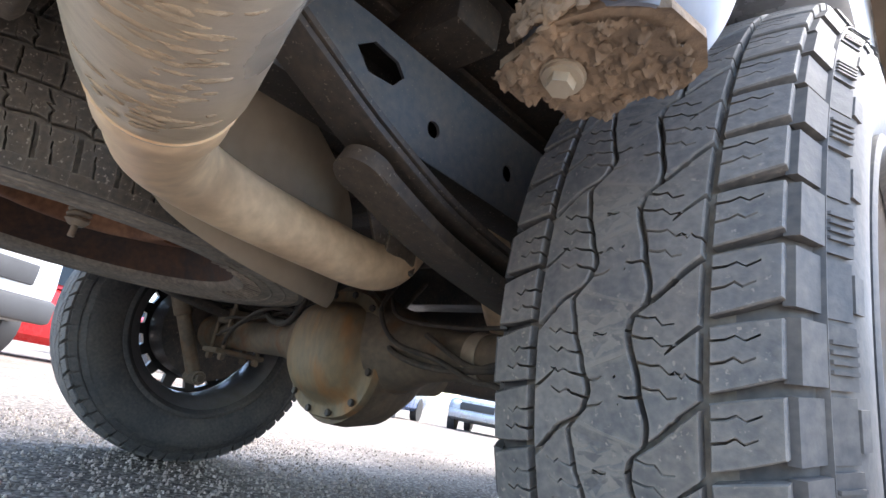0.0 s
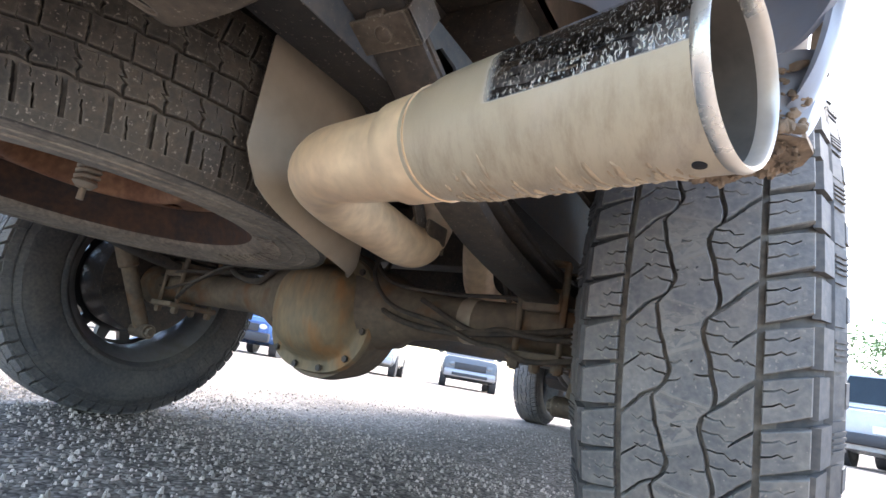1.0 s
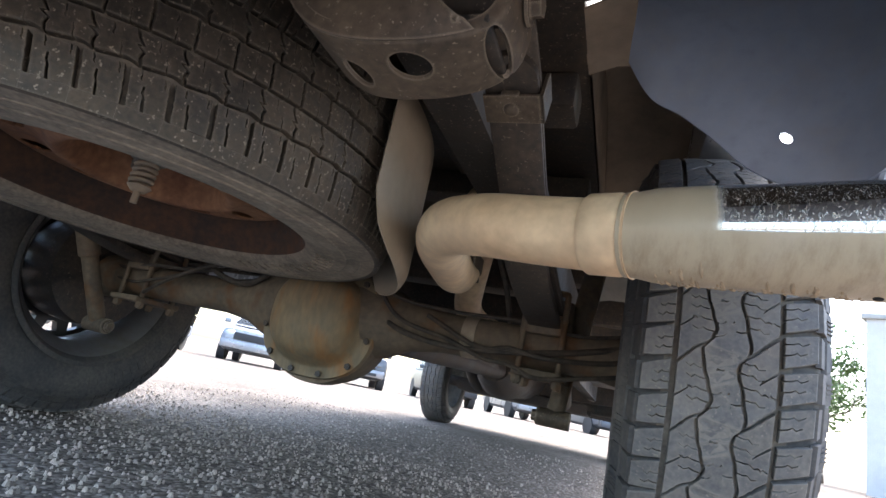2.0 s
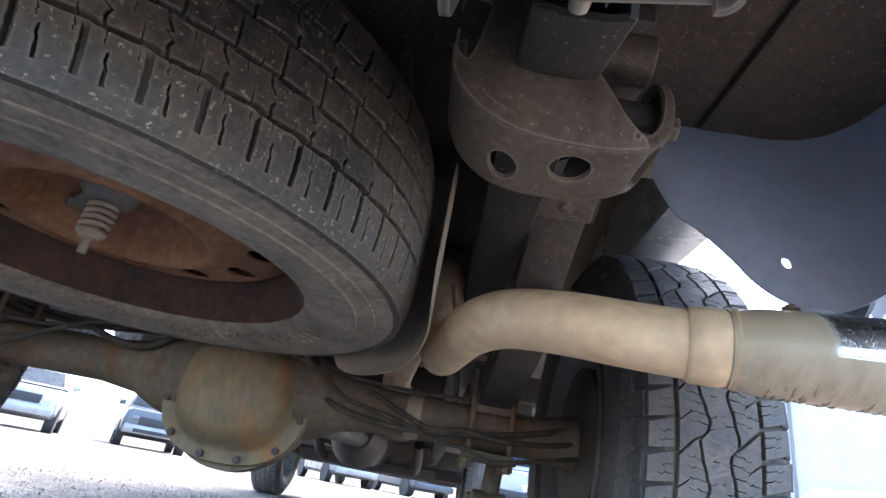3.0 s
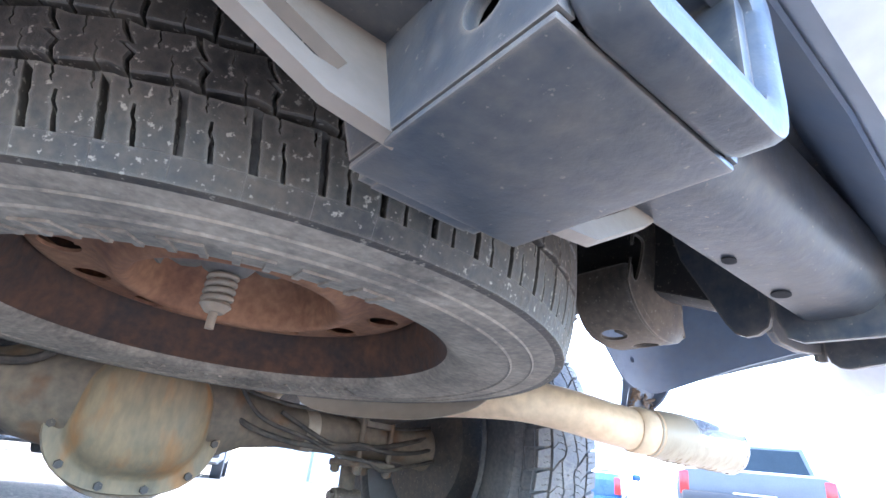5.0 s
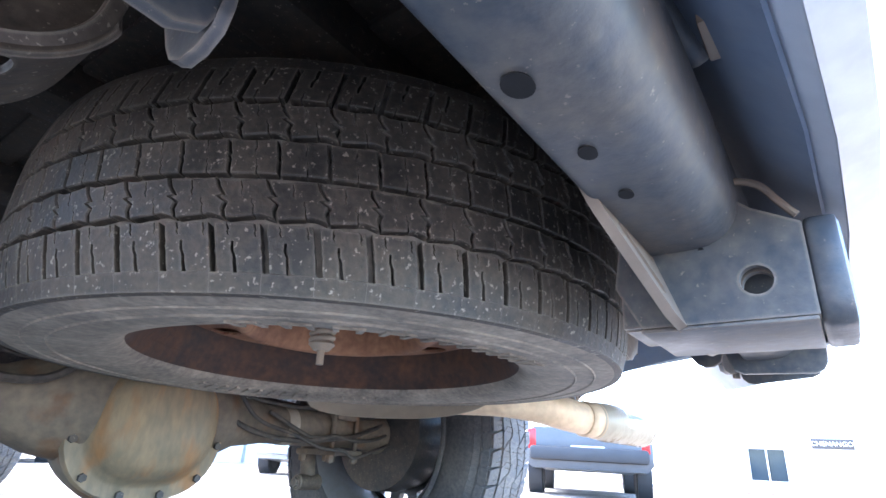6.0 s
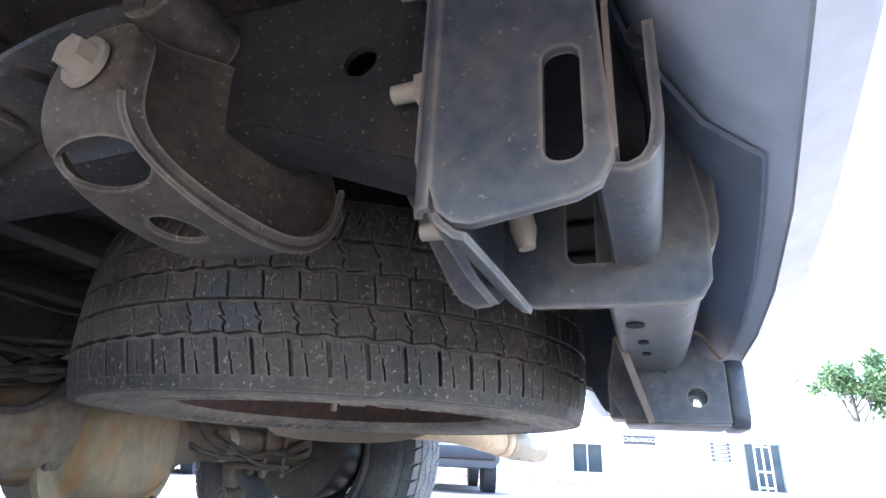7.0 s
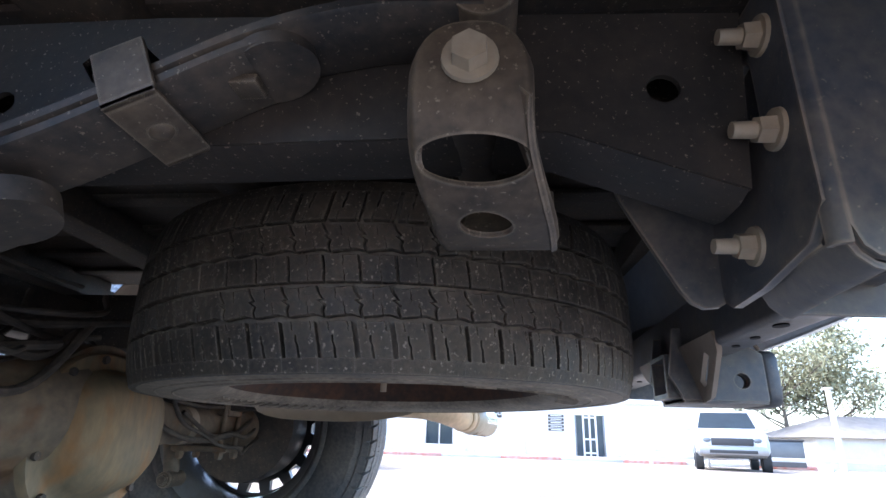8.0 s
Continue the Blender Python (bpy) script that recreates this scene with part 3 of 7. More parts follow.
def spare_tyre():
    """Highway tyre: four straight grooves, wavy middle ribs, slotted shoulders."""
    R, W = 0.378, 0.205
    t = Tread(R, W, 0.0085, 0.012)
    P = 0.037
    for s in (-1, 1):
        e = 0 if s < 0 else 1
        # long slots part the shoulder, short hooked ones open towards a plain outer band
        va, vb = (-0.432, -0.262) if s < 0 else (0.262, 0.432)
        t.column(va, vb, [(0, 0.006 * s, 0.0046, 0.0005)], P, notches=[(P * .50, e, .62, .0030, .0007, -.005), (P * .22, 1 - e, .26, .0016, .0006, .002), (P * .76, 1 - e, .28, .0016, .0006, .002)], lip=0.0004)
        va, vb = (-0.5, -0.432) if s < 0 else (0.432, 0.5)
        t.column(va, vb, [(0, 0, 0, 0)], P, lip=0.0002)
    for va, vb in ((-0.236, -0.095), (0.095, 0.236)):
        t.column(va, vb, [(0, 0.010, 0.0024, 0.0035)], P, (0.006, 0.006), [(P * .35, 0, .45, .0012, .0008, .002), (P * .7, 1, .45, .0012, .0008, -.002)])
    t.column(-0.070, 0.070, [(0, 0.004, 0.0022, 0.0008)], P, notches=[(P * .5, 0, .4, .0012, .0008, .001), (P * .5 + .004, 1, .4, .0012, .0008, -.001)])
    hw = W / 2
    half = [(0.245, 0.087), (0.249, 0.0925), (0.257, 0.0975), (0.273, 0.1015), (0.293, 0.1040), (0.312, 0.1045), (0.3135, 0.1060), (0.3155, 0.1045), (0.334, 0.1042), (0.3355, 0.1052), (0.337, 0.1038), (0.349, 0.1035), (0.3575, hw), (0.3615, hw - 0.004), (0.3645, hw - 0.028), (0.3695, 0.04), (0.3695, 0.0)]
    prof = [(r, -x) for r, x in half] + [(r, x) for r, x in half[-2::-1]]
    bars = []
    for a0, cnt, gap in ((radians(120), 8, 0.150), (radians(-60), 8, 0.150)):
        for k in range(cnt):
            a = a0 + k * gap
            for s in (-1, 1):
                # each raised character as an open bar frame
                w, e = gap * 0.62, gap * 0.13
                for q in ((a, a + e, 0.296, 0.266), (a + w - e, a + w, 0.296, 0.266), (a + e, a + w - e, 0.296, 0.291)):
                    bars.append((q[0], q[1], q[2], q[3], 0.1040, 0.1005, s, 0.0021))
    return tyre_mesh("tyre", t, prof, SPARE_RUBBER, SPARE_SIDE, bars)


AT_MESH = at_tyre()


# ---------- ground ----------
def asphalt_material():
    m = bpy.data.materials.new("stony_asphalt")
    m.use_nodes = True
    n, l = m.node_tree.nodes, m.node_tree.links
    b = n["Principled BSDF"]
    co = n.new("ShaderNodeTexCoord")
    vo = n.new("ShaderNodeTexVoronoi")
    vo.inputs["Scale"].default_value = 95
    l.new(co.outputs["Object"], vo.inputs["Vector"])
    hue = n.new("ShaderNodeSeparateColor")
    l.new(vo.outputs["Color"], hue.inputs[0])
    rp = n.new("ShaderNodeValToRGB")
    ramp_pts(rp, [(0.0, (0.126, 0.105, 0.088)), (0.40, (0.222, 0.186, 0.154)), (0.75, (0.310, 0.264, 0.220)), (1.0, (0.44, 0.384, 0.326))])
    l.new(hue.outputs[0], rp.inputs[0])
    edge = n.new("ShaderNodeMapRange")
    edge.inputs[1].default_value, edge.inputs[2].default_value, edge.inputs[3].default_value, edge.inputs[4].default_value = 0.35, 0.75, 1.0, 0.5
    l.new(vo.outputs["Distance"], edge.inputs[0])
    mul = n.new("ShaderNodeMix")
    mul.data_type, mul.blend_type = "RGBA", "MULTIPLY"
    mul.inputs[0].default_value = 1.0
    l.new(rp.outputs[0], mul.inputs[6])
    l.new(edge.outputs[0], mul.inputs[7])
    big = n.new("ShaderNodeTexNoise")
    big.inputs["Scale"].default_value, big.inputs["Detail"].default_value = 0.9, 8
    l.new(co.outputs["Object"], big.inputs["Vector"])
    bm_ = n.new("ShaderNodeMapRange")
    bm_.inputs[1].default_value, bm_.inputs[2].default_value, bm_.inputs[3].default_value, bm_.inputs[4].default_value = 0.3, 0.7, 0.7, 1.35
    l.new(big.outputs[0], bm_.inputs[0])
    hv = n.new("ShaderNodeHueSaturation")
    l.new(mul.outputs[2], hv.inputs["Color"])
    l.new(bm_.outputs[0], hv.inputs["Value"])
    l.new(hv.outputs[0], b.inputs["Base Color"])
    b.inputs["Roughness"].default_value = 0.95
    b.inputs["Specular IOR Level"].default_value = 0.12
    bp = n.new("ShaderNodeBump")
    bp.inputs["Strength"].default_value, bp.inputs["Distance"].default_value, bp.invert = 0.6, 0.005, True
    l.new(vo.outputs["Distance"], bp.inputs["Height"])
    l.new(bp.outputs[0], b.inputs["Normal"])
    return m


ASPHALT = asphalt_material()


def ground_z(x, y):
    """The car park falls away gently from where the truck stands."""
    d = math.hypot(x, y)
    return -0.0145 * min(max(d - 2.0, 0), 30) ** 1.0


rings_r = [0, 0.6, 1.2, 1.8, 2.4, 3.2, 4.5, 6.5, 9, 13, 18, 24, 32, 45, 80, 200, 600, 2000]
bm = bmesh.new()
rows = [[bm.verts.new((r * math.cos(a), r * math.sin(a), ground_z(r, 0))) for a in (2 * math.pi * k / 72 for k in range(72))] for r in rings_r[1:]]
mid = bm.verts.new((0, 0, 0))
for k in range(72):
    bm.faces.new((mid, rows[0][k], rows[0][(k + 1) % 72]))
for a, b in zip(rows, rows[1:]):
    for k in range(72):
        bm.faces.new((a[k], b[k], b[(k + 1) % 72], a[(k + 1) % 72]))
tagged(finish(bm, "ground", ASPHALT), "grey stony asphalt car park with loose grit", "ground", kind="structure")


# ---------- the truck ----------
truck = thing("pickup_truck", "silver pickup truck with a dusty underside and black wheels", "pickup truck")
SIDES = (-1, 1)
HOLE = plain("unlit_opening", (0.008, 0.008, 0.009), 0.9)


def frame_rail(s):
    """Boxed rail from the rear end forward, with punched holes in its outer face."""
    x0, x1 = s * 0.452, s * 0.512
    bm = bmesh.new()
    # outer web with holes
    out = [(-0.918, 0.548), (-0.872, 0.566), (-0.79, 0.598), (-0.66, 0.594), (-0.2, 0.590), (1.2, 0.56), (1.7, 0.44), (4.1, 0.44), (4.1, 0.57), (1.7, 0.57), (1.2, 0.725), (-0.45, 0.722), (-0.932, 0.700)]
    hexa = [(-0.462, 0.674), (-0.440, 0.652), (-0.402, 0.656), (-0.388, 0.676), (-0.402, 0.690), (-0.440, 0.694)]
    holes = [hexa, ring2d(-0.325, 0.638, 0.0115, n=14), ring2d(-0.165, 0.651, 0.013, n=14), ring2d(-0.868, 0.632, 0.0125, n=14), ring2d(-0.54, 0.700, 0.009, n=12)]
    plate(bm, out, 0.005, Matrix.Translation((x1, 0, 0)) @ AX_YZ, holes)
    ob = part("frame_rail", bm, RAIL if s > 0 else RAIL_DIRT_SHADE, truck, "grey-blue painted box rail with punched holes" if s > 0 else "dirty box rail in a shade-darkened tone, with punched holes")
    bm = bmesh.new()
    # inner and lower faces, their lack of light put into the colour
    plate(bm, out, 0.005, Matrix.Translation((x0, 0, 0)) @ AX_YZ)
    lo = [Vector((0, y, z)) for y, z in out[:8]]
    hi = [Vector((0, y, z)) for y, z in out[:7:-1]]
    for line, dz in ((lo, 0.0), (hi, 0.0)):
        rows = [[(x0 + (x1 - x0) * k / 4, p.y, p.z + (0.004 if k in (0, 4) else 0) * (1 if line is lo else -1)) for k in range(5)] for p in line]
        sheet(bm, rows, 0.005)
    part("rail_belly", bm, RAIL_DIRT_SHADE, ob, "dirty inner and lower faces, darkened for their shade")
    return ob


def leaf_spring(s):
    """Main leaf, a shorter leaf with a rounded end, clip, spacer block and U bolts over the axle."""
    cx, w = s * 0.547, 0.032
    line = [(-0.735, 0.668), (-0.66, 0.672), (-0.58, 0.655), (-0.50, 0.618), (-0.40, 0.573), (-0.25, 0.525), (0.0, 0.487), (0.3, 0.52), (0.62, 0.585), (0.75, 0.60)]
    dy, dz = (-0.032, -0.010) if s > 0 else (0.0, -0.006)
    pts = spline([(0, y + dy * min(1, max(0, -y / 0.3)), z + dz * min(1, max(0, -y / 0.3))) for y, z in line], 6)
    bm = bmesh.new()
    for a, b, drop, th in ((0, len(pts), 0, 0.011), (12, len(pts) - 6, -0.0125, 0.011), (24, len(pts) - 12, -0.045, 0.020)):
        seg = pts[a:b]
        vs = []
        for p in seg:
            z0, z1 = p.z + drop - th / 2, p.z + drop + th / 2
            vs.append([bm.verts.new((cx + dx, p.y, z)) for dx, z in ((-w, z0 + .002), (-w + .003, z0), (w - .003, z0), (w, z0 + .002), (w, z1 - .002), (w - .003, z1), (-w + .003, z1), (-w, z1 - .002))])
        for q, r in zip(vs, vs[1:]):
            for k in range(8):
                bm.faces.new((q[k], q[(k + 1) % 8], r[(k + 1) % 8], r[k]))
        bm.faces.new(vs[0][::-1])
        bm.faces.new(vs[-1])
    # rounded end of the short leaf
    for k, drop, th in ((12, -0.0125, 0.011), (24, -0.045, 0.020)):
        m = Matrix.Translation((cx, pts[k].y, pts[k].z + drop)) @ Matrix.Rotation(math.atan2(pts[k + 1].z - pts[k - 1].z, pts[k + 1].y - pts[k - 1].y), 4, "X")
        bmesh.ops.create_cone(bm, segments=28, radius1=w, radius2=w, depth=th, cap_ends=True, matrix=m)
    spring = part("leaf_spring", bm, FRAME, truck, "black leaf spring coated with dust")
    bm = bmesh.new()
    tube(bm, [(cx - 0.031, -0.735 + dy, 0.680 + dz), (cx + 0.031, -0.735 + dy, 0.680 + dz)], 0.024, 20)
    part("spring_eye", bm, BRACKET, spring)
    # clip round the leaves
    bm = bmesh.new()
    m = Matrix.Translation((cx, -0.492 + 2.6 * dy, 0.6115 - 1.6 * dz) if s > 0 else (cx, -0.492, 0.6055)) @ Matrix.Rotation(radians(24 * -1), 4, "X")
    box(bm, (-0.039, -0.019, -0.0235), (0.039, 0.019, -0.0185), 0.001, m)
    for k in (-1, 1):
        box(bm, (k * 0.0365 - 0.0025, -0.019, -0.0235), (k * 0.0365 + 0.0025, 0.019, 0.026), 0.001, m)
    bmesh.ops.create_uvsphere(bm, u_segments=12, v_segments=6, radius=0.009, matrix=m @ Matrix.Translation((0, 0, -0.0235)) @ Matrix.Diagonal((1, 1, 0.5, 1)))
    part("spring_clip", bm, BRACKET, spring, "dusty steel strap round the leaves")
    # square nut under the main leaf
    bm = bmesh.new()
    box(bm, (cx - 0.011, -0.572, 0.640), (cx + 0.011, -0.550, 0.648), 0.002, Matrix.Translation((0, dy, dz - 0.017)))
    part("square_nut", bm, BRACKET, spring)
    # axle seat, clamp plate and U bolts
    bm = bmesh.new()
    box(bm, (cx - 0.036, -0.06, 0.42), (cx + 0.036, 0.06, 0.462), 0.004)
    box(bm, (cx - 0.048, -0.075, 0.333), (cx + 0.048, 0.075, 0.347), 0.004)
    part("spring_plate", bm, AXLE, spring)
    for y in (-0.052, 0.052):
        bm = bmesh.new()
        for k in (-1, 1):
            tube(bm, [(cx + k * 0.040, y, 0.315), (cx + k * 0.040, y, 0.50)], 0.0065, 10)
            hexbolt(bm, facing((cx + k * 0.040, y, 0.334), (0, 0, -1)), 0.0115, 0.013)
        tube(bm, spline([(cx - 0.040, y, 0.498), (cx - 0.034, y, 0.507), (cx + 0.034, y, 0.507), (cx + 0.040, y, 0.498)], 4), 0.0065, 10)
        part("u_bolt", bm, AXLE, spring)
    return spring


def spring_hanger(s):
    """Pressed hanger: a cheek with the bolt runs down through a notch into a pierced cup, whose rear wall rises to the rail."""
    dy, dz = (-0.030, 0.004) if s > 0 else (0, 0)
    line = [(0.586, 0.637), (0.590, 0.620), (0.592, 0.600), (0.591, 0.580), (0.587, 0.564), (0.577, 0.550), (0.559, 0.538), (0.532, 0.528), (0.505, 0.523), (0.478, 0.522), (0.452, 0.526), (0.430, 0.536), (0.412, 0.552), (0.400, 0.574), (0.396, 0.600)]
    front = [(-0.686,)] * 6 + [(-0.687,), (-0.690,), (-0.693,), (-0.694,), (-0.694,), (-0.696,), (-0.70,), (-0.706,), (-0.712,)]
    rear = [(-0.768,)] * 5 + [(-0.770,), (-0.775,), (-0.782,), (-0.788,), (-0.792,), (-0.795,), (-0.797,), (-0.798,), (-0.798,), (-0.798,)]

    def cup(u, v):
        x, z = curve1(line, u)
        ya, yb = curve1(front, u)[0], curve1(rear, u)[0]
        k = min(1.0, u / 0.155)
        w = math.sqrt(max(0.0, 1 - (1 - k) ** 2))
        mid, half = (ya + yb) / 2, (ya - yb) / 2 * max(0.03, w)
        e = 2 * v - 1
        turn = max(0.0, (abs(e) - 0.82) / 0.18)
        d = Vector((0.49 - x, 0, 0.60 - z)).normalized() * (0.011 * turn ** 1.7)
        return (s * (x + d.x), mid - half * e * (1 - 0.03 * turn) + dy, z + d.z + dz)
    bm = bmesh.new()
    shell(bm, cup, 96, 40, 0.0045, [(0.352, 0.50, 0.042, 0.41) if s > 0 else (0.392, 0.50, 0.060, 0.435), (0.560, 0.46 if s < 0 else 0.60, 0.047, 0.20), (0.712, 0.42, 0.038, 0.19) if s > 0 else (0.745, 0.74, 0.028, 0.15)])
    hanger = part("spring_hanger", bm, BRACKET, truck, "dusty pressed-steel spring hanger with round drain holes")
    top = [(0.556, 0.546), (0.542, 0.556), (0.528, 0.572), (0.511, 0.594), (0.502, 0.622), (0.498, 0.652), (0.46, 0.668), (0.43, 0.668), (0.398, 0.664)]

    deep = -0.012
    if s < 0:
        top = [(0.574, 0.640), (0.560, 0.642), (0.545, 0.646), (0.525, 0.652), (0.508, 0.655), (0.490, 0.658), (0.46, 0.660), (0.43, 0.665), (0.398, 0.664)]
        deep = 0.026

    def wall(u, v):
        x0, z0 = curve1(line, u0 + (0.94 - u0) * u)
        x1, z1 = curve1(top, u)
        yb = curve1(rear, u0 + (0.94 - u0) * u)[0]
        return (s * (x0 + (x1 - x0) * v), yb + 0.003 + deep * math.sin(v * 1.57) + dy, z0 + (z1 - z0) * v + dz)
    u0 = 0.40 if s > 0 else 0.24
    bm = bmesh.new()
    shell(bm, wall, 60, 24, 0.0045, [(0.93, 0.45, 0.06, 0.28, 4)] if s > 0 else [])
    part("rear_wall", bm, BRACKET, hanger)
    bm = bmesh.new()
    tube(bm, [(s * 0.44, -0.727 + dy, 0.607 + dz), (s * 0.588, -0.727 + dy, 0.600 + dz)], 0.019, 20)
    part("shackle_tube", bm, FRAME, hanger)
    if s > 0:
        # added plate, not a known part, that blocks the sky behind the hole
        bm = bmesh.new()
        box(bm, (0.514, -0.797, 0.556), (0.576, -0.724, 0.564), 0.002)
        part("hole_backing", bm, FRAME, hanger, "added dark plate behind the hanger's hole")
    bm = bmesh.new()
    hexbolt(bm, facing((s * 0.594, -0.727 + dy, 0.600 + dz), (s, 0, 0)), 0.0125, 0.010)
    part("shackle_bolt", bm, BRACKET if s > 0 else BOLT, hanger, "dusty bolt head" if s > 0 else "pale dusty bolt head")
    return hanger


def rear_wheel(s):
    """Black alloy with a machined barrel, small openings near its rim, hub and drum."""
    cx = s * 0.822
    # barrel
    bm = bmesh.new()
    prof = [(0.262, -0.122), (0.262, -0.112), (0.246, -0.108), (0.240, -0.09), (0.216, -0.06), (0.208, 0.0), (0.214, 0.06), (0.236, 0.085), (0.246, 0.108), (0.262, 0.112), (0.262, 0.122), (0.254, 0.122), (0.240, 0.104), (0.229, 0.088), (0.207, 0.062), (0.201, 0.0), (0.209, -0.06), (0.233, -0.092), (0.240, -0.110), (0.254, -0.122)]
    revolve(bm, prof, 96, closed=True)
    wheel = part("rear_wheel", bm, BARREL, truck, "machined silver barrel of a black alloy wheel")
    wheel.matrix_basis = Matrix.Translation((cx, 0, 0.40))
    bm = bmesh.new()
    holes = []
    n = 16
    for k in range(n):
        a, w = 2 * math.pi * k / n, 2 * math.pi / n
        holes.append([(r * math.cos(a + q), r * math.sin(a + q)) for r, q in ((0.165, -w * .22), (0.192, -w * .30), (0.192, 0), (0.192, w * .30), (0.165, w * .22), (0.163, 0))])
    plate(bm, ring2d(0, 0, 0.206, n=96), 0.022, Matrix.Translation((s * 0.055, 0, 0)) @ AX_YZ, holes)
    revolve(bm, [(0.001, s * 0.085), (0.04, s * 0.085), (0.07, s * 0.07), (0.075, s * 0.03)], 40)
    part("wheel_face", bm, BLACK, wheel, "black spoked wheel face")
    for k in SIDES:
        bm = bmesh.new()
        revolve(bm, [(0.2405, k * 0.1085), (0.2440, k * 0.1150), (0.2530, k * 0.1245), (0.2600, k * 0.1250), (0.2650, k * 0.1225), (0.2630, k * 0.1110)], 96)
        part("rim_flange", bm, TYRE_SIDE, wheel, "dusty black outer edge of the rim")
    fit_tyre(AT_MESH, wheel, "black all-terrain tyre with dusty blocky tread", Matrix.Rotation(radians(0.56 if s > 0 else 40), 4, "X"))
    bm = bmesh.new()
    revolve(bm, [(0.05, -s * 0.10), (0.155, -s * 0.095), (0.158, -s * 0.03), (0.150, s * 0.04), (0.02, s * 0.045)], 64)
    part("brake_drum", bm, FRAME, wheel, "dirty black brake backing plate")
    return wheel


def rear_axle():
    """Axle tubes, cast centre, ribbed and stained cover held by bolts."""
    bm = bmesh.new()
    for s in SIDES:
        xs = [0.05, 0.16, 0.22, 0.30, 0.62, 0.70, 0.73]
        rs = [0.105, 0.082, 0.055, 0.044, 0.042, 0.055, 0.06]
        tube(bm, [(s * x + 0.03, 0, 0.395) for x in xs], rs, 32)
    # centre casting, a squat barrel along the propeller shaft
    m = Matrix.Translation((0.045, 0, 0.375)) @ Matrix.Rotation(radians(90), 4, "Z")
    revolve(bm, [(0.001, 0.24), (0.05, 0.24), (0.06, 0.16), (0.10, 0.11), (0.138, 0.05), (0.148, -0.01), (0.146, -0.052), (0.001, -0.054)], 48, m)
    ax = part("rear_axle", bm, AXLE, truck, "rust-stained dusty axle housing")
    bm = bmesh.new()
    # cover: rounded octagon flange, bulged rearward
    def oct_ring(k, y, dz=0.0):
        pts = []
        for i in range(48):
            a = 2 * math.pi * i / 48
            c, q = math.cos(a), math.sin(a)
            r = 1.0 / ((abs(c) ** 2.5 + abs(q) ** 2.5) ** (1 / 2.5))
            pts.append(Vector((0.045 + 0.146 * k * r * c, y, 0.372 + 0.132 * k * r * q + dz)))
        return pts
    rings = [oct_ring(k, y, dz) for k, y, dz in ((0.97, -0.050, 0), (1.0, -0.052, 0), (1.0, -0.064, 0), (0.985, -0.068, 0), (0.84, -0.069, 0), (0.80, -0.072, 0), (0.755, -0.088, 0.002), (0.70, -0.108, 0.004), (0.60, -0.124, 0.008), (0.42, -0.134, 0.012), (0.2, -0.137, 0.014))]
    vr = [[bm.verts.new(p) for p in r] for r in rings]
    for a, b in zip(vr, vr[1:]):
        for i in range(48):
            bm.faces.new((a[i], a[(i + 1) % 48], b[(i + 1) % 48], b[i]))
    bm.faces.new(vr[-1])
    cover = part("diff_cover", bm, COVER, ax, "olive-grey differential cover streaked with orange rust")
    for k in range(12):
        a = 2 * math.pi * (k + 0.5) / 12
        c, q = math.cos(a), math.sin(a)
        r = 0.92 / ((abs(c) ** 2.5 + abs(q) ** 2.5) ** (1 / 2.5))
        bm = bmesh.new()
        hexbolt(bm, facing((0.045 + 0.146 * r * c, -0.068, 0.372 + 0.132 * r * q), (0, -1, 0)), 0.0075, 0.006, False)
        part("cover_bolt", bm, FRAME, ax)
    # propeller shaft
    bm = bmesh.new()
    tube(bm, [(0.045, 0.2, 0.385), (0.045, 0.28, 0.39), (0.045, 0.34, 0.393), (0.045, 2.6, 0.46)], [0.045, 0.05, 0.05, 0.05], 24)
    part("drive_shaft", bm, FRAME, truck, "dark steel drive shaft")
    # bright clamp band on the axle tube
    bm = bmesh.new()
    tube(bm, [(0.375, 0, 0.395), (0.405, 0, 0.395)], 0.0455, 28)
    part("clamp_band", bm, BOLT, ax, "pale worn band on the axle tube")
    return ax


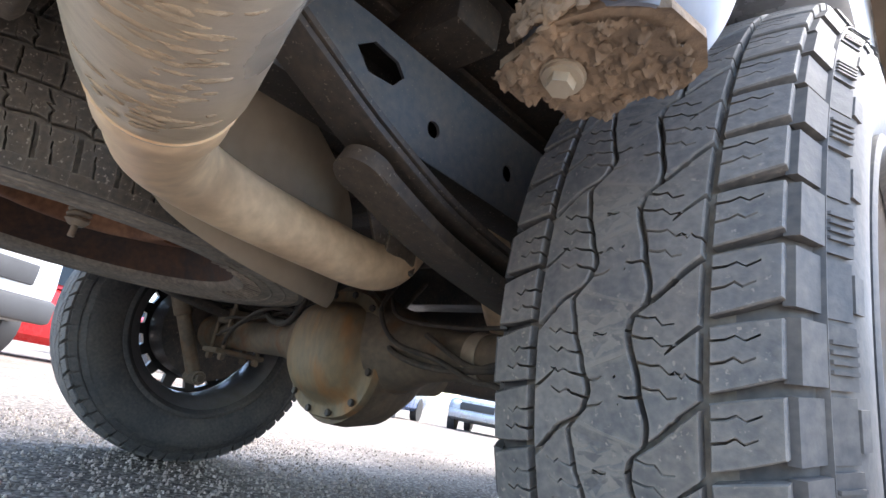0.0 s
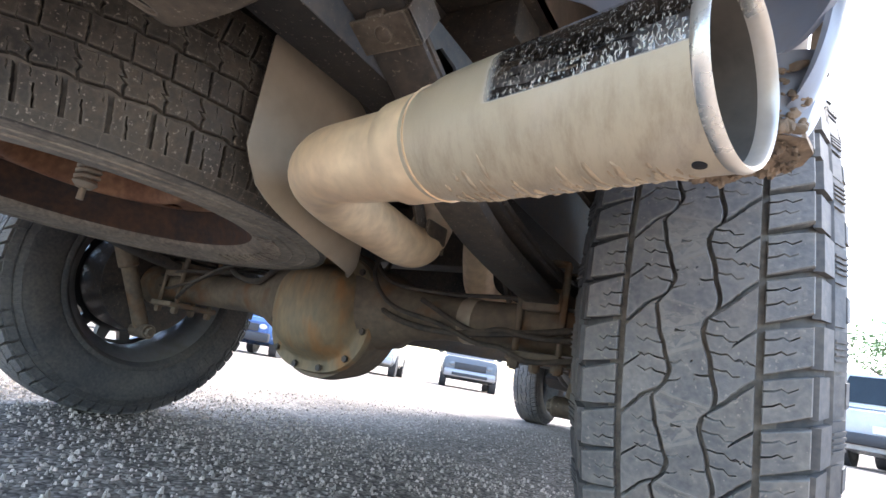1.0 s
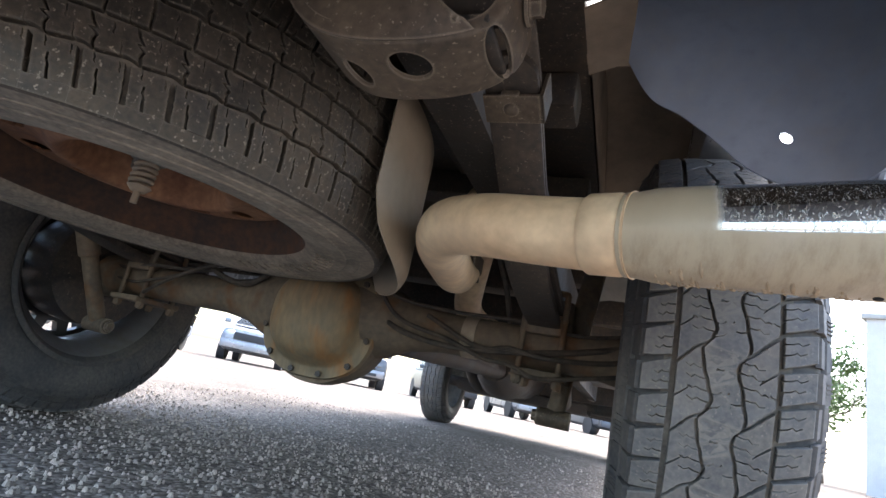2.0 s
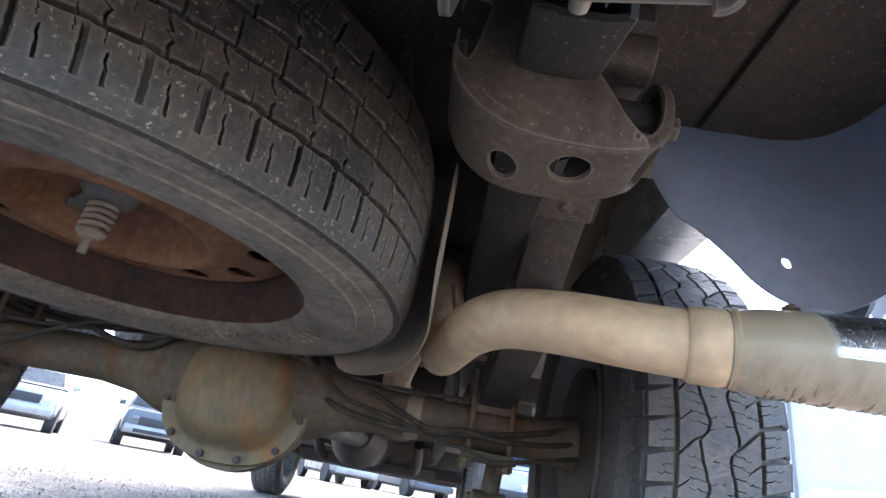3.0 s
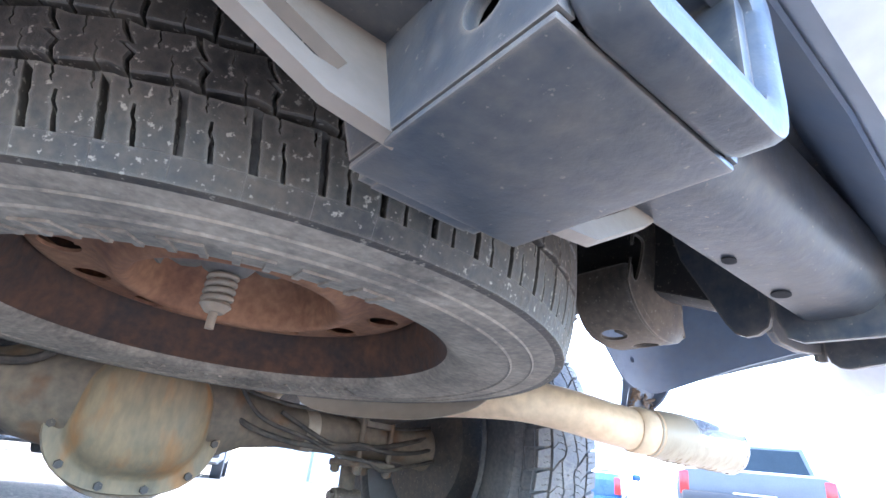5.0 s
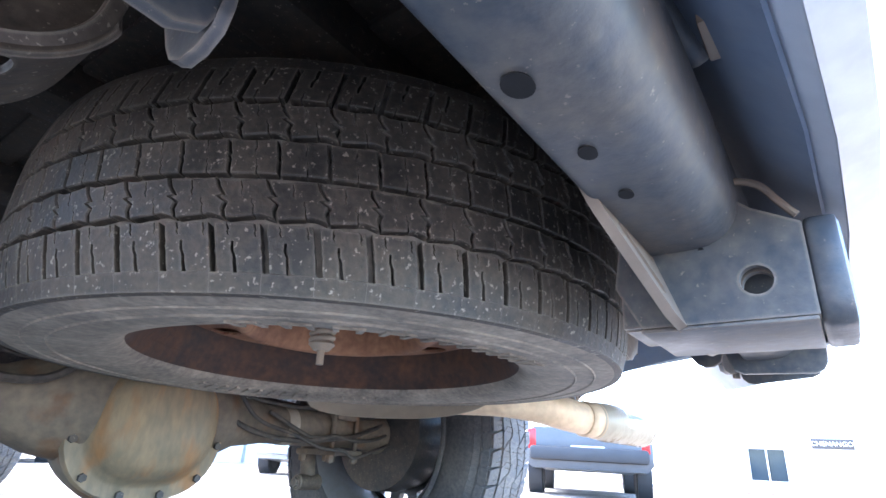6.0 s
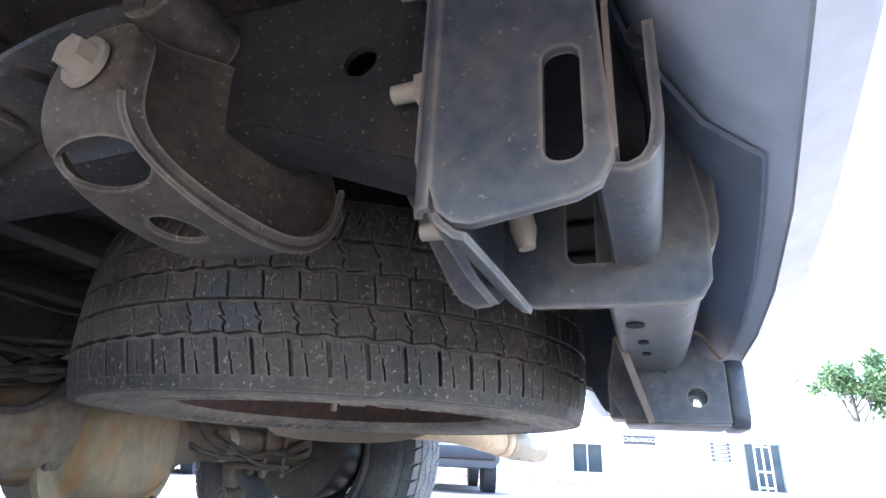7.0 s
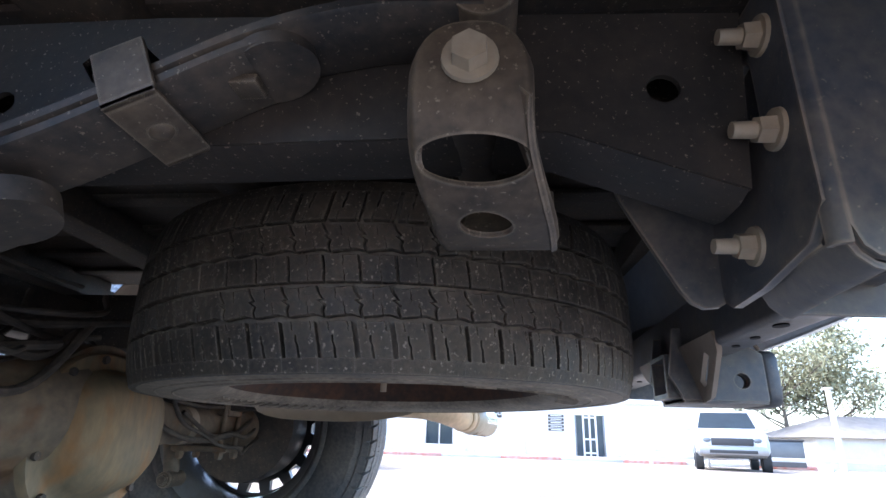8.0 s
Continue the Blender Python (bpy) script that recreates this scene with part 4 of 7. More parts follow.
def exhaust():
    """Tail pipe over the axle, an elbow to the side and a wide slash-free tip."""
    r = 0.0335
    centre = [(0.40, 0.9, 0.45), (0.41, 0.55, 0.44), (0.385, 0.32, 0.442), (0.345, 0.19, 0.452), (0.330, 0.125, 0.480), (0.345, 0.065, 0.525), (0.368, 0.005, 0.590), (0.385, -0.050, 0.640), (0.396, -0.105, 0.664), (0.406, -0.160, 0.655), (0.414, -0.205, 0.620), (0.418, -0.232, 0.560), (0.420, -0.250, 0.510), (0.424, -0.280, 0.474), (0.430, -0.325, 0.461), (0.442, -0.400, 0.460), (0.461, -0.495, 0.460), (0.495, -0.568, 0.458), (0.55, -0.614, 0.450), (0.61, -0.638, 0.442), (0.675, -0.655, 0.437)]
    bm = bmesh.new()
    tube(bm, spline(centre, 8), r, 32)
    pipe = part("exhaust_pipe", bm, PIPE, truck, "tan dust-coated exhaust tail pipe")
    d = Vector((0.205, -0.058, -0.004)).normalized()
    a = Vector((0.660, -0.652, 0.438))
    bm = bmesh.new()
    tube(bm, [a, a + d * 0.004, a + d * 0.03, a + d * 0.036, a + d * 0.042], [0.0345, 0.0372, 0.0376, 0.036, 0.039], 36)
    part("joint_sleeve", bm, PIPE, pipe, "flared slip joint")
    # tip: outer wall, rolled lip, inner wall
    bm = bmesh.new()
    b0 = a + d * 0.036
    L = 0.180
    prof = [(0.0375, 0.0), (0.0378, 0.010), (0.0405, 0.026), (0.0412, 0.05), (0.0423, L - 0.010), (0.0426, L - 0.0012)]
    lip = [(0.0426, L - 0.0012), (0.0430, L - 0.0006), (0.0434, L + 0.0008), (0.0433, L + 0.0026), (0.0424, L + 0.0048), (0.0416, L + 0.0056), (0.0404, L + 0.0046), (0.0397, L + 0.002), (0.0395, L - 0.003)]
    m = facing(b0, d) @ Matrix(((0, 0, 1, 0), (0, 1, 0, 0), (1, 0, 0, 0), (0, 0, 0, 1)))
    revolve(bm, prof, 48, m)
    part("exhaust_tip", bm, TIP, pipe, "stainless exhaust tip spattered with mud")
    bm = bmesh.new()
    revolve(bm, lip, 64, m)
    part("rolled_lip", bm, LIP, pipe, "polished rolled lip with brown haze")
    bm = bmesh.new()
    revolve(bm, [(0.0395, L - 0.003), (0.0398, L - 0.012), (0.0385, 0.03), (0.030, 0.012), (0.001, 0.010)], 48, m)
    part("tip_lining", bm, TIP_INSIDE, pipe, "dull dusty inside of the tip")
    # set screw in the flank, mud drips along the lower edge
    bm = bmesh.new()
    q = b0 + d * 0.170
    side = (d.cross(Vector((0, 0, 1))).normalized() * 0.09 + Vector((0, 0, -1))).normalized()
    revolve(bm, [(0.0001, 0.0012), (0.0022, 0.0012), (0.0030, 0.0008), (0.0032, -0.001)], 16, facing(q + side * 0.0421, side) @ Matrix(((0, 0, 1, 0), (0, 1, 0, 0), (1, 0, 0, 0), (0, 0, 0, 1))))
    part("set_screw", bm, HOLE, pipe)
    rnd = random.Random(31)
    bm = bmesh.new()
    up = Vector((0, 0, 1))
    sd = d.cross(up).normalized()
    for k in range(95):
        # flat ridges of dried mud that run round the pipe, thickest below
        along = 0.028 + rnd.random() * (L - 0.034)
        ang = rnd.gauss(-1.72, 0.27)
        r = rnd.uniform(0.0008, 0.0019)
        stretch = rnd.uniform(1.5, 5.5)
        g = bmesh.ops.create_icosphere(bm, subdivisions=2, radius=1.0)
        for v in g["verts"]:
            q = v.co + noise.noise_vector(v.co * 1.3 + Vector((k, 0, 0))) * 0.55
            a = ang + q.x * r * stretch / 0.041
            v.co = b0 + d * (along + q.y * r) + (sd * math.cos(a) + up * math.sin(a)) * (0.0410 + 0.001 * along / L + max(-0.3, q.z) * r * 0.6)
    finish(bm, "mud_spatter", DUST_CLOD, pipe, "crust of dried mud under the tip", kind="stuff")
    # hanger strap on the tail pipe
    bm = bmesh.new()
    for k, tilt in ((-1, 20), (1, -14)):
        m3 = Matrix.Translation((0.434, -0.285 + k * 0.020, 0.472)) @ Matrix.Rotation(radians(tilt), 4, "X") @ Matrix.Rotation(radians(-12), 4, "Y")
        box(bm, (0.012, -0.013, -0.01), (0.018, 0.013, 0.105), 0.002, m3)
    box(bm, (0.450, -0.312, 0.475), (0.457, -0.258, 0.505), 0.003, Matrix.Identity(4))
    part("hanger_strap", bm, BRACKET, pipe)
    return pipe


def heat_shield():
    """Thin sheet bent round the spare tyre beside the pipe; it hangs a little below the tyre, with rounded lower corners."""
    foot = [(0.402, -0.604), (0.404, -0.55), (0.397, -0.475), (0.376, -0.40), (0.338, -0.325), (0.288, -0.268), (0.231, -0.235)]
    low = [(0.490,), (0.452,), (0.434,), (0.424,), (0.417,), (0.413,), (0.411,), (0.410,), (0.410,), (0.411,), (0.414,), (0.424,), (0.462,)]

    def surf(u, v):
        x, y = curve1(foot, u)
        nx, ny = curve1(foot, min(1, u + 0.03))
        px, py = curve1(foot, max(0, u - 0.03))
        tx, ty = nx - px, ny - py
        ln = math.hypot(tx, ty)
        ix, iy = -ty / ln, tx / ln
        top = 0.640 - 0.02 * (max(0, 0.06 - u) / 0.06) ** 2 - 0.03 * u - 0.16 * max(0, u - 0.45)
        z = top + (curve1(low, u)[0] - top) * v
        k = 0.012 * max(0, (0.440 - z) / 0.03) ** 2 - 0.006
        return (x + k * ix, y + k * iy, z)
    bm = bmesh.new()
    shell(bm, surf, 24, 24, 0.0016)
    return part("heat_shield", bm, SHIELD, truck, "thin grey heat shield beside the tail pipe")


def spare_wheel():
    """Rusty steel wheel and tyre hung flat under the bed, with its winch bolt and spring."""
    bm = bmesh.new()
    prof = [(r - 0.006, x) for r, x in ((0.250, 0.077), (0.257, 0.083), (0.255, 0.090), (0.247, 0.085), (0.241, 0.068), (0.232, 0.058), (0.227, 0.02), (0.224, -0.03), (0.230, -0.07), (0.236, -0.10), (0.246, -0.106), (0.242, -0.100), (0.234, -0.066), (0.228, -0.028), (0.230, 0.03), (0.235, 0.060), (0.243, 0.072))]
    revolve(bm, prof, 96, closed=True)
    wheel = part("spare_wheel", bm, RIM_SHADED, truck, "rusty brown steel spare wheel")
    # local +x points down
    wheel.matrix_basis = Matrix.Translation((0.010, -0.571, 0.5385)) @ Matrix.Rotation(radians(-1.0), 4, "X") @ Matrix.Rotation(radians(90), 4, "Y")
    bm = bmesh.new()
    line = [(0.225, 0.010), (0.218, 0.030), (0.204, 0.037), (0.178, 0.038), (0.157, 0.038), (0.142, 0.043), (0.130, 0.051), (0.122, 0.0535), (0.114, 0.050), (0.108, 0.036), (0.103, 0.016), (0.095, -0.001), (0.080, -0.009), (0.030, -0.013)]

    def disc(u, v):
        r, x = curve1(line, v)
        a = 2 * math.pi * u
        return (x, r * math.sin(a), r * math.cos(a))
    shell(bm, disc, 160, 44, 0.004, [((20 + 30 * k) / 360, 0.233, 0.0188, 0.066) for k in range(12)])
    part("wheel_disc", bm, RUST, wheel, "rusted disc with round vents")
    hang = Vector((0.0, 0.006, -0.019))          # the slack winch hangs off the middle
    fit_tyre(spare_tyre(), wheel, "dusty highway tyre with slotted shoulders", Matrix())
    bm = bmesh.new()
    revolve(bm, [(0.001, 0.024), (0.016, 0.026), (0.026, 0.021), (0.034, 0.010), (0.036, 0.000), (0.033, 0.000), (0.024, 0.015), (0.001, 0.018)], 28)
    for k in (-1, 1):
        # bowed arm with a hook turned down at its end
        arm = [(0.006, k * 0.026), (0.013, k * 0.040), (0.014, k * 0.054), (0.009, k * 0.066), (0.006, k * 0.074), (0.012, k * 0.079), (0.020, k * 0.080)]
        sheet(bm, [[(x, y, z * (1 - 0.35 * i / 6)) for z in (-0.016, -0.006, 0.006, 0.016)] for i, (x, y) in enumerate(arm)], 0.004)
    part("carrier_plate", bm, CARRIER, wheel, "dusty grey winch carrier with two hooked arms").matrix_basis = Matrix.Translation(hang) @ Matrix.Rotation(radians(120), 4, "X")
    bm = bmesh.new()
    coil = [(0.026 + 0.034 * k / 60, 0.0145 * math.cos(k * 2 * math.pi / 15), 0.0145 * math.sin(k * 2 * math.pi / 15)) for k in range(61)]
    tube(bm, coil, 0.0036, 8)
    tube(bm, [(-0.013, 0, 0), (0.0905, 0, 0)], 0.0050, 12)
    tube(bm, [(0.060, 0, 0), (0.064, 0, 0), (0.072, 0, 0)], [0.0150, 0.0175, 0.0105], 20)
    part("winch_bolt", bm, BOLT, wheel, "pale threaded winch bolt with a coil spring").location = hang
    return wheel


def hitch():
    """Receiver hitch: cross tube, receiver with its collar, gussets, chain plate and end brackets."""
    bm = bmesh.new()
    prof = []
    for cy, cz, r, a0 in ((-1.015, 0.505, 0.008, 270), (-1.015, 0.564, 0.008, 0), (-1.066, 0.564, 0.012, 90), (-1.047, 0.528, 0.031, 180)):
        prof += [(cy + r * math.cos(radians(a0 + k * 15)), cz + r * math.sin(radians(a0 + k * 15))) for k in range(7)]
    xs = [-0.436, -0.30, -0.1, 0.1, 0.30, 0.404]
    rings = [[bm.verts.new((x, y, z)) for y, z in prof] for x in xs]
    for a, b in zip(rings, rings[1:]):
        for k in range(len(prof)):
            bm.faces.new((a[k], a[(k + 1) % len(prof)], b[(k + 1) % len(prof)], b[k]))
    bm.faces.new(rings[0])
    bm.faces.new(rings[-1])
    hc = part("receiver_hitch", bm, HITCH, truck, "worn black receiver hitch with dusty scuffed edges")
    # flat discs whose near-black colour stands for the unlit drain holes
    for x, y, rx, ry in ((-0.311, -1.025, 0.0092, 0.0075), (-0.244, -1.030, 0.007, 0.005), (-0.189, -1.032, 0.006, 0.0045), (-0.072, -1.050, 0.006, 0.004), (0.313, -1.023, 0.0092, 0.0075), (0.225, -1.022, 0.007, 0.005)):
        bm = bmesh.new()
        bmesh.ops.create_cone(bm, segments=20, radius1=rx, radius2=rx * 0.9, depth=0.002, cap_ends=True, matrix=Matrix.Translation((x, y, 0.4965)) @ Matrix.Diagonal((1, ry / rx, 1, 1)))
        part("drain_hole", bm, HOLE, hc)
    bm = bmesh.new()
    pin = [ring2d(-1.082, 0.468, 0.0105, n=18)]
    for x in (-0.0595, 0.0055):
        plate(bm, [(-0.985, 0.445), (-1.128, 0.445), (-1.128, 0.505), (-0.985, 0.505)], 0.007, Matrix.Translation((x, 0, 0)) @ AX_YZ, pin)
    for z in (0.4475, 0.5025):
        box(bm, (-0.056, -1.128, z - 0.0035), (0.002, -0.985, z + 0.0035))
    part("receiver_tube", bm, HITCH, hc, "square receiver tube pierced for its pin")
    bm = bmesh.new()
    # thick rounded ring: depth along the tube and growth of the outline
    rings = []
    for y, out in ((-1.114, -0.004), (-1.114, 0.0), (-1.1155, 0.002), (-1.118, 0.003), (-1.129, 0.003), (-1.1325, 0.002), (-1.134, -0.002), (-1.1335, -0.007), (-1.131, -0.010), (-1.120, -0.012)):
        rings.append([bm.verts.new((x, y, z)) for x, z in rrect(-0.074 - out, 0.438 - out, 0.020 + out, 0.509 + out, 0.014 + out * 0.7, 5)])
    for a, b in zip(rings, rings[1:]):
        for k in range(len(a)):
            j = (k + 1) % len(a)
            bm.faces.new((a[k], a[j], b[j], b[k]))
    box(bm, (-0.0765, -1.113, 0.4372), (0.0225, -1.002, 0.4402), 0.001)
    part("collar", bm, HITCH, hc, "reinforcing collar of the receiver mouth")
    for s in SIDES:
        bm = bmesh.new()
        g = [(-0.985, 0.474), (-1.003, 0.4405), (-1.114, 0.4405), (-1.114, 0.505), (-1.085, 0.522), (-1.066, 0.54), (-0.995, 0.54)]
        plate(bm, g, 0.007, Matrix.Translation((-0.027 + s * 0.0465, 0, 0)) @ AX_YZ, [ring2d(-1.082, 0.468, 0.0105, n=18)])
        part("gusset", bm, HITCH, hc)
    # a slotted chain plate on each side of the receiver, leaning forward under the tube
    pl = [(-0.195, 0.010), (-0.187, -0.004), (-0.172, -0.014), (-0.104, -0.056), (-0.072, -0.0605), (-0.066, -0.055), (-0.064, 0.020), (-0.195, 0.020)]
    slot = [(-0.160, -0.005), (-0.152, -0.011), (-0.110, -0.039), (-0.100, -0.040), (-0.096, -0.032), (-0.150, 0.001)]
    for k in SIDES:
        bm = bmesh.new()
        flip = Matrix.Identity(4) if k < 0 else Matrix.Translation((-0.054, 0, 0)) @ Matrix.Diagonal((-1, 1, 1, 1))
        plate(bm, pl, 0.007, flip @ Matrix.Translation((0, -1.012, 0.495)) @ Matrix.Rotation(radians(-19), 4, "X") @ AX_XZ, [slot])
        part("chain_plate", bm, EDGE, hc, "bare-edged plate for safety chains with a long slot")
    # wire loop for the trailer plug
    bm = bmesh.new()
    tube(bm, spline([(-0.066, -1.040, 0.546), (-0.072, -1.072, 0.548), (-0.074, -1.092, 0.540), (-0.074, -1.103, 0.524), (-0.072, -1.112, 0.512)], 5), 0.0028, 8)
    part("wire_clip", bm, EDGE, hc)
    for s in SIDES:
        dy = -0.038 if s > 0 else 0.0
        # transverse flange whose bolts point forward
        bm = bmesh.new()
        fl = [(0.388, 0.70), (0.388, 0.615), (0.396, 0.56), (0.402, 0.512), (0.408, 0.494), (0.420, 0.487), (0.470, 0.489), (0.535, 0.500), (0.556, 0.52), (0.557, 0.70)]
        plate(bm, [(s * (x if s < 0 else min(x, 0.533)), z) for x, z in fl], 0.007, Matrix.Translation((0, -0.938 + dy, 0)) @ AX_XZ, [rrect(min(s * 0.43, s * 0.51), 0.60, max(s * 0.43, s * 0.51), 0.66, 0.01, 3)])
        part("flange", bm, HITCH, hc, "black steel flange bolted through")
        for x, z in ((0.532 if s < 0 else 0.510, 0.662), (0.528 if s < 0 else 0.508, 0.586), (0.473, 0.521)):
            bm = bmesh.new()
            hexbolt(bm, facing((s * x, -0.934 + dy, z), (0, 1, 0)), 0.0105, 0.011, True, 0.019)
            part("flange_bolt", bm, BOLT, hc)
        xo, xi = (0.557, 0.438) if s < 0 else (0.537, 0.402)
        # inner cheek that reaches forward beside the rail and hangs below it in a rounded lobe
        bm = bmesh.new()
        lobe = [(-0.846, 0.705), (-0.848, 0.62), (-0.856, 0.590), (-0.900, 0.506), (-0.908, 0.495), (-0.918, 0.490), (-0.930, 0.491), (-0.940, 0.497), (-0.944, 0.508), (-0.944, 0.705)]
        plate(bm, lobe, 0.006, Matrix.Translation((s * 0.403, dy, 0)) @ AX_YZ)
        part("inner_cheek", bm, HITCH, hc, "dark inner cheek with a rounded lower lobe")
        # outer plate, its rear lower corner cut away
        bm = bmesh.new()
        o = [(-0.9445, 0.72), (-0.9445, 0.503), (-0.949, 0.490), (-0.956, 0.484), (-0.965, 0.482), (-1.010, 0.490), (-1.020, 0.495), (-1.026, 0.508), (-1.022, 0.60), (-1.022, 0.72)]
        if s > 0:
            o = [(y if y > -1.0 else y - 0.035, z) for y, z in o]
        plate(bm, o, 0.006, Matrix.Translation((s * xo, dy, 0)) @ AX_YZ, [rrect(-1.014, 0.507, -0.997, 0.568, 0.007, 4)] if s < 0 else [])
        part("outer_plate", bm, HITCH, hc)

        # inner plate with its slot, and the narrowed tube end between the two plates
        bm = bmesh.new()
        ip = [(-0.948, 0.72), (-0.948, 0.505), (-0.956, 0.484), (-0.968, 0.478), (-1.054, 0.476), (-1.064, 0.480), (-1.070, 0.490), (-1.072, 0.53), (-1.060, 0.62), (-1.060, 0.72)]
        plate(bm, ip, 0.006, Matrix.Translation((s * xi, dy, 0)) @ AX_YZ, [rrect(-1.022, 0.504, -0.990, 0.566, 0.007, 4)] if s < 0 else [])
        part("inner_plate", bm, HITCH, hc, "inner bracket plate with a rectangular slot")
        if s < 0:
            bm = bmesh.new()
            sec = [(-1.016, 0.575), (-1.016, 0.505), (-1.019, 0.501), (-1.031, 0.499), (-1.039, 0.502), (-1.044, 0.509), (-1.0465, 0.522), (-1.0465, 0.575)]
            sheet(bm, [[(s * x, y + dy, z + (0.004 if x > 0.55 else 0)) for y, z in sec] for x in (0.553, 0.545, 0.50, 0.442)], 0.005)
            part("tube_end", bm, HITCH, hc, "open trough-shaped end of the cross tube")
        else:
            bm = bmesh.new()
            sec = [(-1.056, 0.575), (-1.056, 0.508), (-1.060, 0.502), (-1.074, 0.500), (-1.084, 0.504), (-1.089, 0.513), (-1.091, 0.526), (-1.091, 0.575)]
            sheet(bm, [[(x, y, z) for y, z in sec] for x in (0.406, 0.45, 0.50, 0.533)], 0.005)
            part("tube_end", bm, HITCH, hc, "trough-shaped end of the cross tube")
        bm = bmesh.new()
        arc = [(s * (xo - 0.007 + 0.010 * math.sin(radians(k * 15))), -0.9445 + dy + 0.010 * math.cos(radians(k * 15))) for k in range(7)]
        sheet(bm, [[(x, y, z) for x, y in arc] for z in (0.492, 0.56, 0.64, 0.72)], 0.004)
        part("bend", bm, HITCH, hc, "rounded bend between flange and plate")
        bm = bmesh.new()
        tube(bm, [(s * (xi + 0.041), -0.955 + dy, 0.60), (s * (xi + 0.040), -0.964 + dy, 0.545), (s * (xi + 0.038), -0.970 + dy, 0.515), (s * (xi + 0.037), -0.972 + dy, 0.503)], [0.006, 0.006, 0.008, 0.005] if s < 0 else [0.011, 0.010, 0.014, 0.009], 14)
        part("stud", bm, BOLT, hc, "dusty clip stud")
        # turned lips: rear edge of the outer plate, fold between flange and plates
        if s > 0:
            continue
        bm = bmesh.new()
        sheet(bm, [[(s * (xo + 0.002 - k * 0.012), -1.0275 + dy, z) for z in (0.510, 0.56, 0.62, 0.72)] for k in (0, 1)], 0.003)
        part("rear_lip", bm, EDGE, hc, "scuffed rear edge of the plate")
        bm = bmesh.new()
        sheet(bm, [[(s * (xo - 0.002), y + dy, z), (s * (xo + xi) / 2, y + dy - 0.003, z - 0.001), (s * (xi + 0.002), y + dy - 0.006, z - 0.003)] for y, z in ((-0.944, 0.500), (-0.950, 0.488), (-0.957, 0.482), (-0.962, 0.4805))], 0.004)
        part("fold", bm, HITCH, hc, "worn fold under the flange")
    return hc


def bumper():
    """Bowed rear bumper: dull grey back, thin lower edge, bright outer face."""
    bm = bmesh.new()
    sec = [(-1.045, 0.775), (-1.060, 0.70), (-1.080, 0.62), (-1.112, 0.556), (-1.146, 0.522)]
    face = [(-1.138, 0.519), (-1.158, 0.524), (-1.185, 0.58), (-1.200, 0.66), (-1.198, 0.74), (-1.180, 0.785), (-1.045, 0.790)]

    def bow(x):
        a = abs(x)
        return 0.095 * (a / 0.6) ** 2 * 0.55 if a < 0.7 else 0.0711 + 0.16 * (a - 0.7) / 0.3 + 0.35 * max(0, a - 0.86) ** 1.2
    xs = [-0.985, -0.95, -0.9, -0.85, -0.8, -0.7, -0.6, -0.45, -0.3, -0.15, 0, 0.15, 0.3, 0.45, 0.6, 0.7, 0.8, 0.85, 0.9, 0.95, 0.985]
    sheet(bm, [[(x, y + bow(x), z + 0.01 * min(1, abs(x))) for y, z in sec] for x in xs], 0.003)
    ob = part("rear_bumper", bm, BACK, truck, "grey back of the rear bumper")
    bm = bmesh.new()
    sheet(bm, [[(x, y + bow(x) - 0.004, z + 0.01 * min(1, abs(x))) for y, z in face] for x in xs], 0.003)
    part("bumper_face", bm, CHROME, ob, "bright outer skin of the bumper")
    # dark plastic liner under the step, between the bumper brackets
    bm = bmesh.new()
    rows = []
    for x in (-0.492, -0.47, -0.40, -0.30, -0.15, 0, 0.15, 0.30, 0.40, 0.47, 0.492):
        row = []
        for z in (0.531, 0.545, 0.556, 0.58, 0.60, 0.62, 0.66, 0.71, 0.765):
            y = [c0[0] + (c1[0] - c0[0]) * (z - c0[1]) / (c1[1] - c0[1]) for c0, c1 in zip(sec, sec[1:]) if c1[1] <= z <= c0[1]][0]
            row.append((x, y + bow(x) + 0.007, z + 0.01 * min(1, abs(x))))
        rows.append(row)
    sheet(bm, rows, 0.003)
    part("liner", bm, LINER_BLUE, ob, "dark blue-grey plastic liner")
    # stiffening ribs and a strap on the back
    for s in SIDES:
        bm = bmesh.new()
        tube(bm, spline([(s * 0.50, -1.045, 0.62), (s * 0.38, -1.060, 0.615), (s * 0.25, -1.065, 0.60), (s * 0.18, -1.08, 0.585)], 6), 0.011, 12)
        part("stay", bm, HITCH, ob)
    bm = bmesh.new()
    box(bm, (-0.235, -1.098, 0.560), (-0.20, -1.088, 0.575), 0.002, Matrix.Translation((0, 0, 0)))
    part("retainer_clip", bm, EDGE, ob, "pale plastic clip")
    return ob


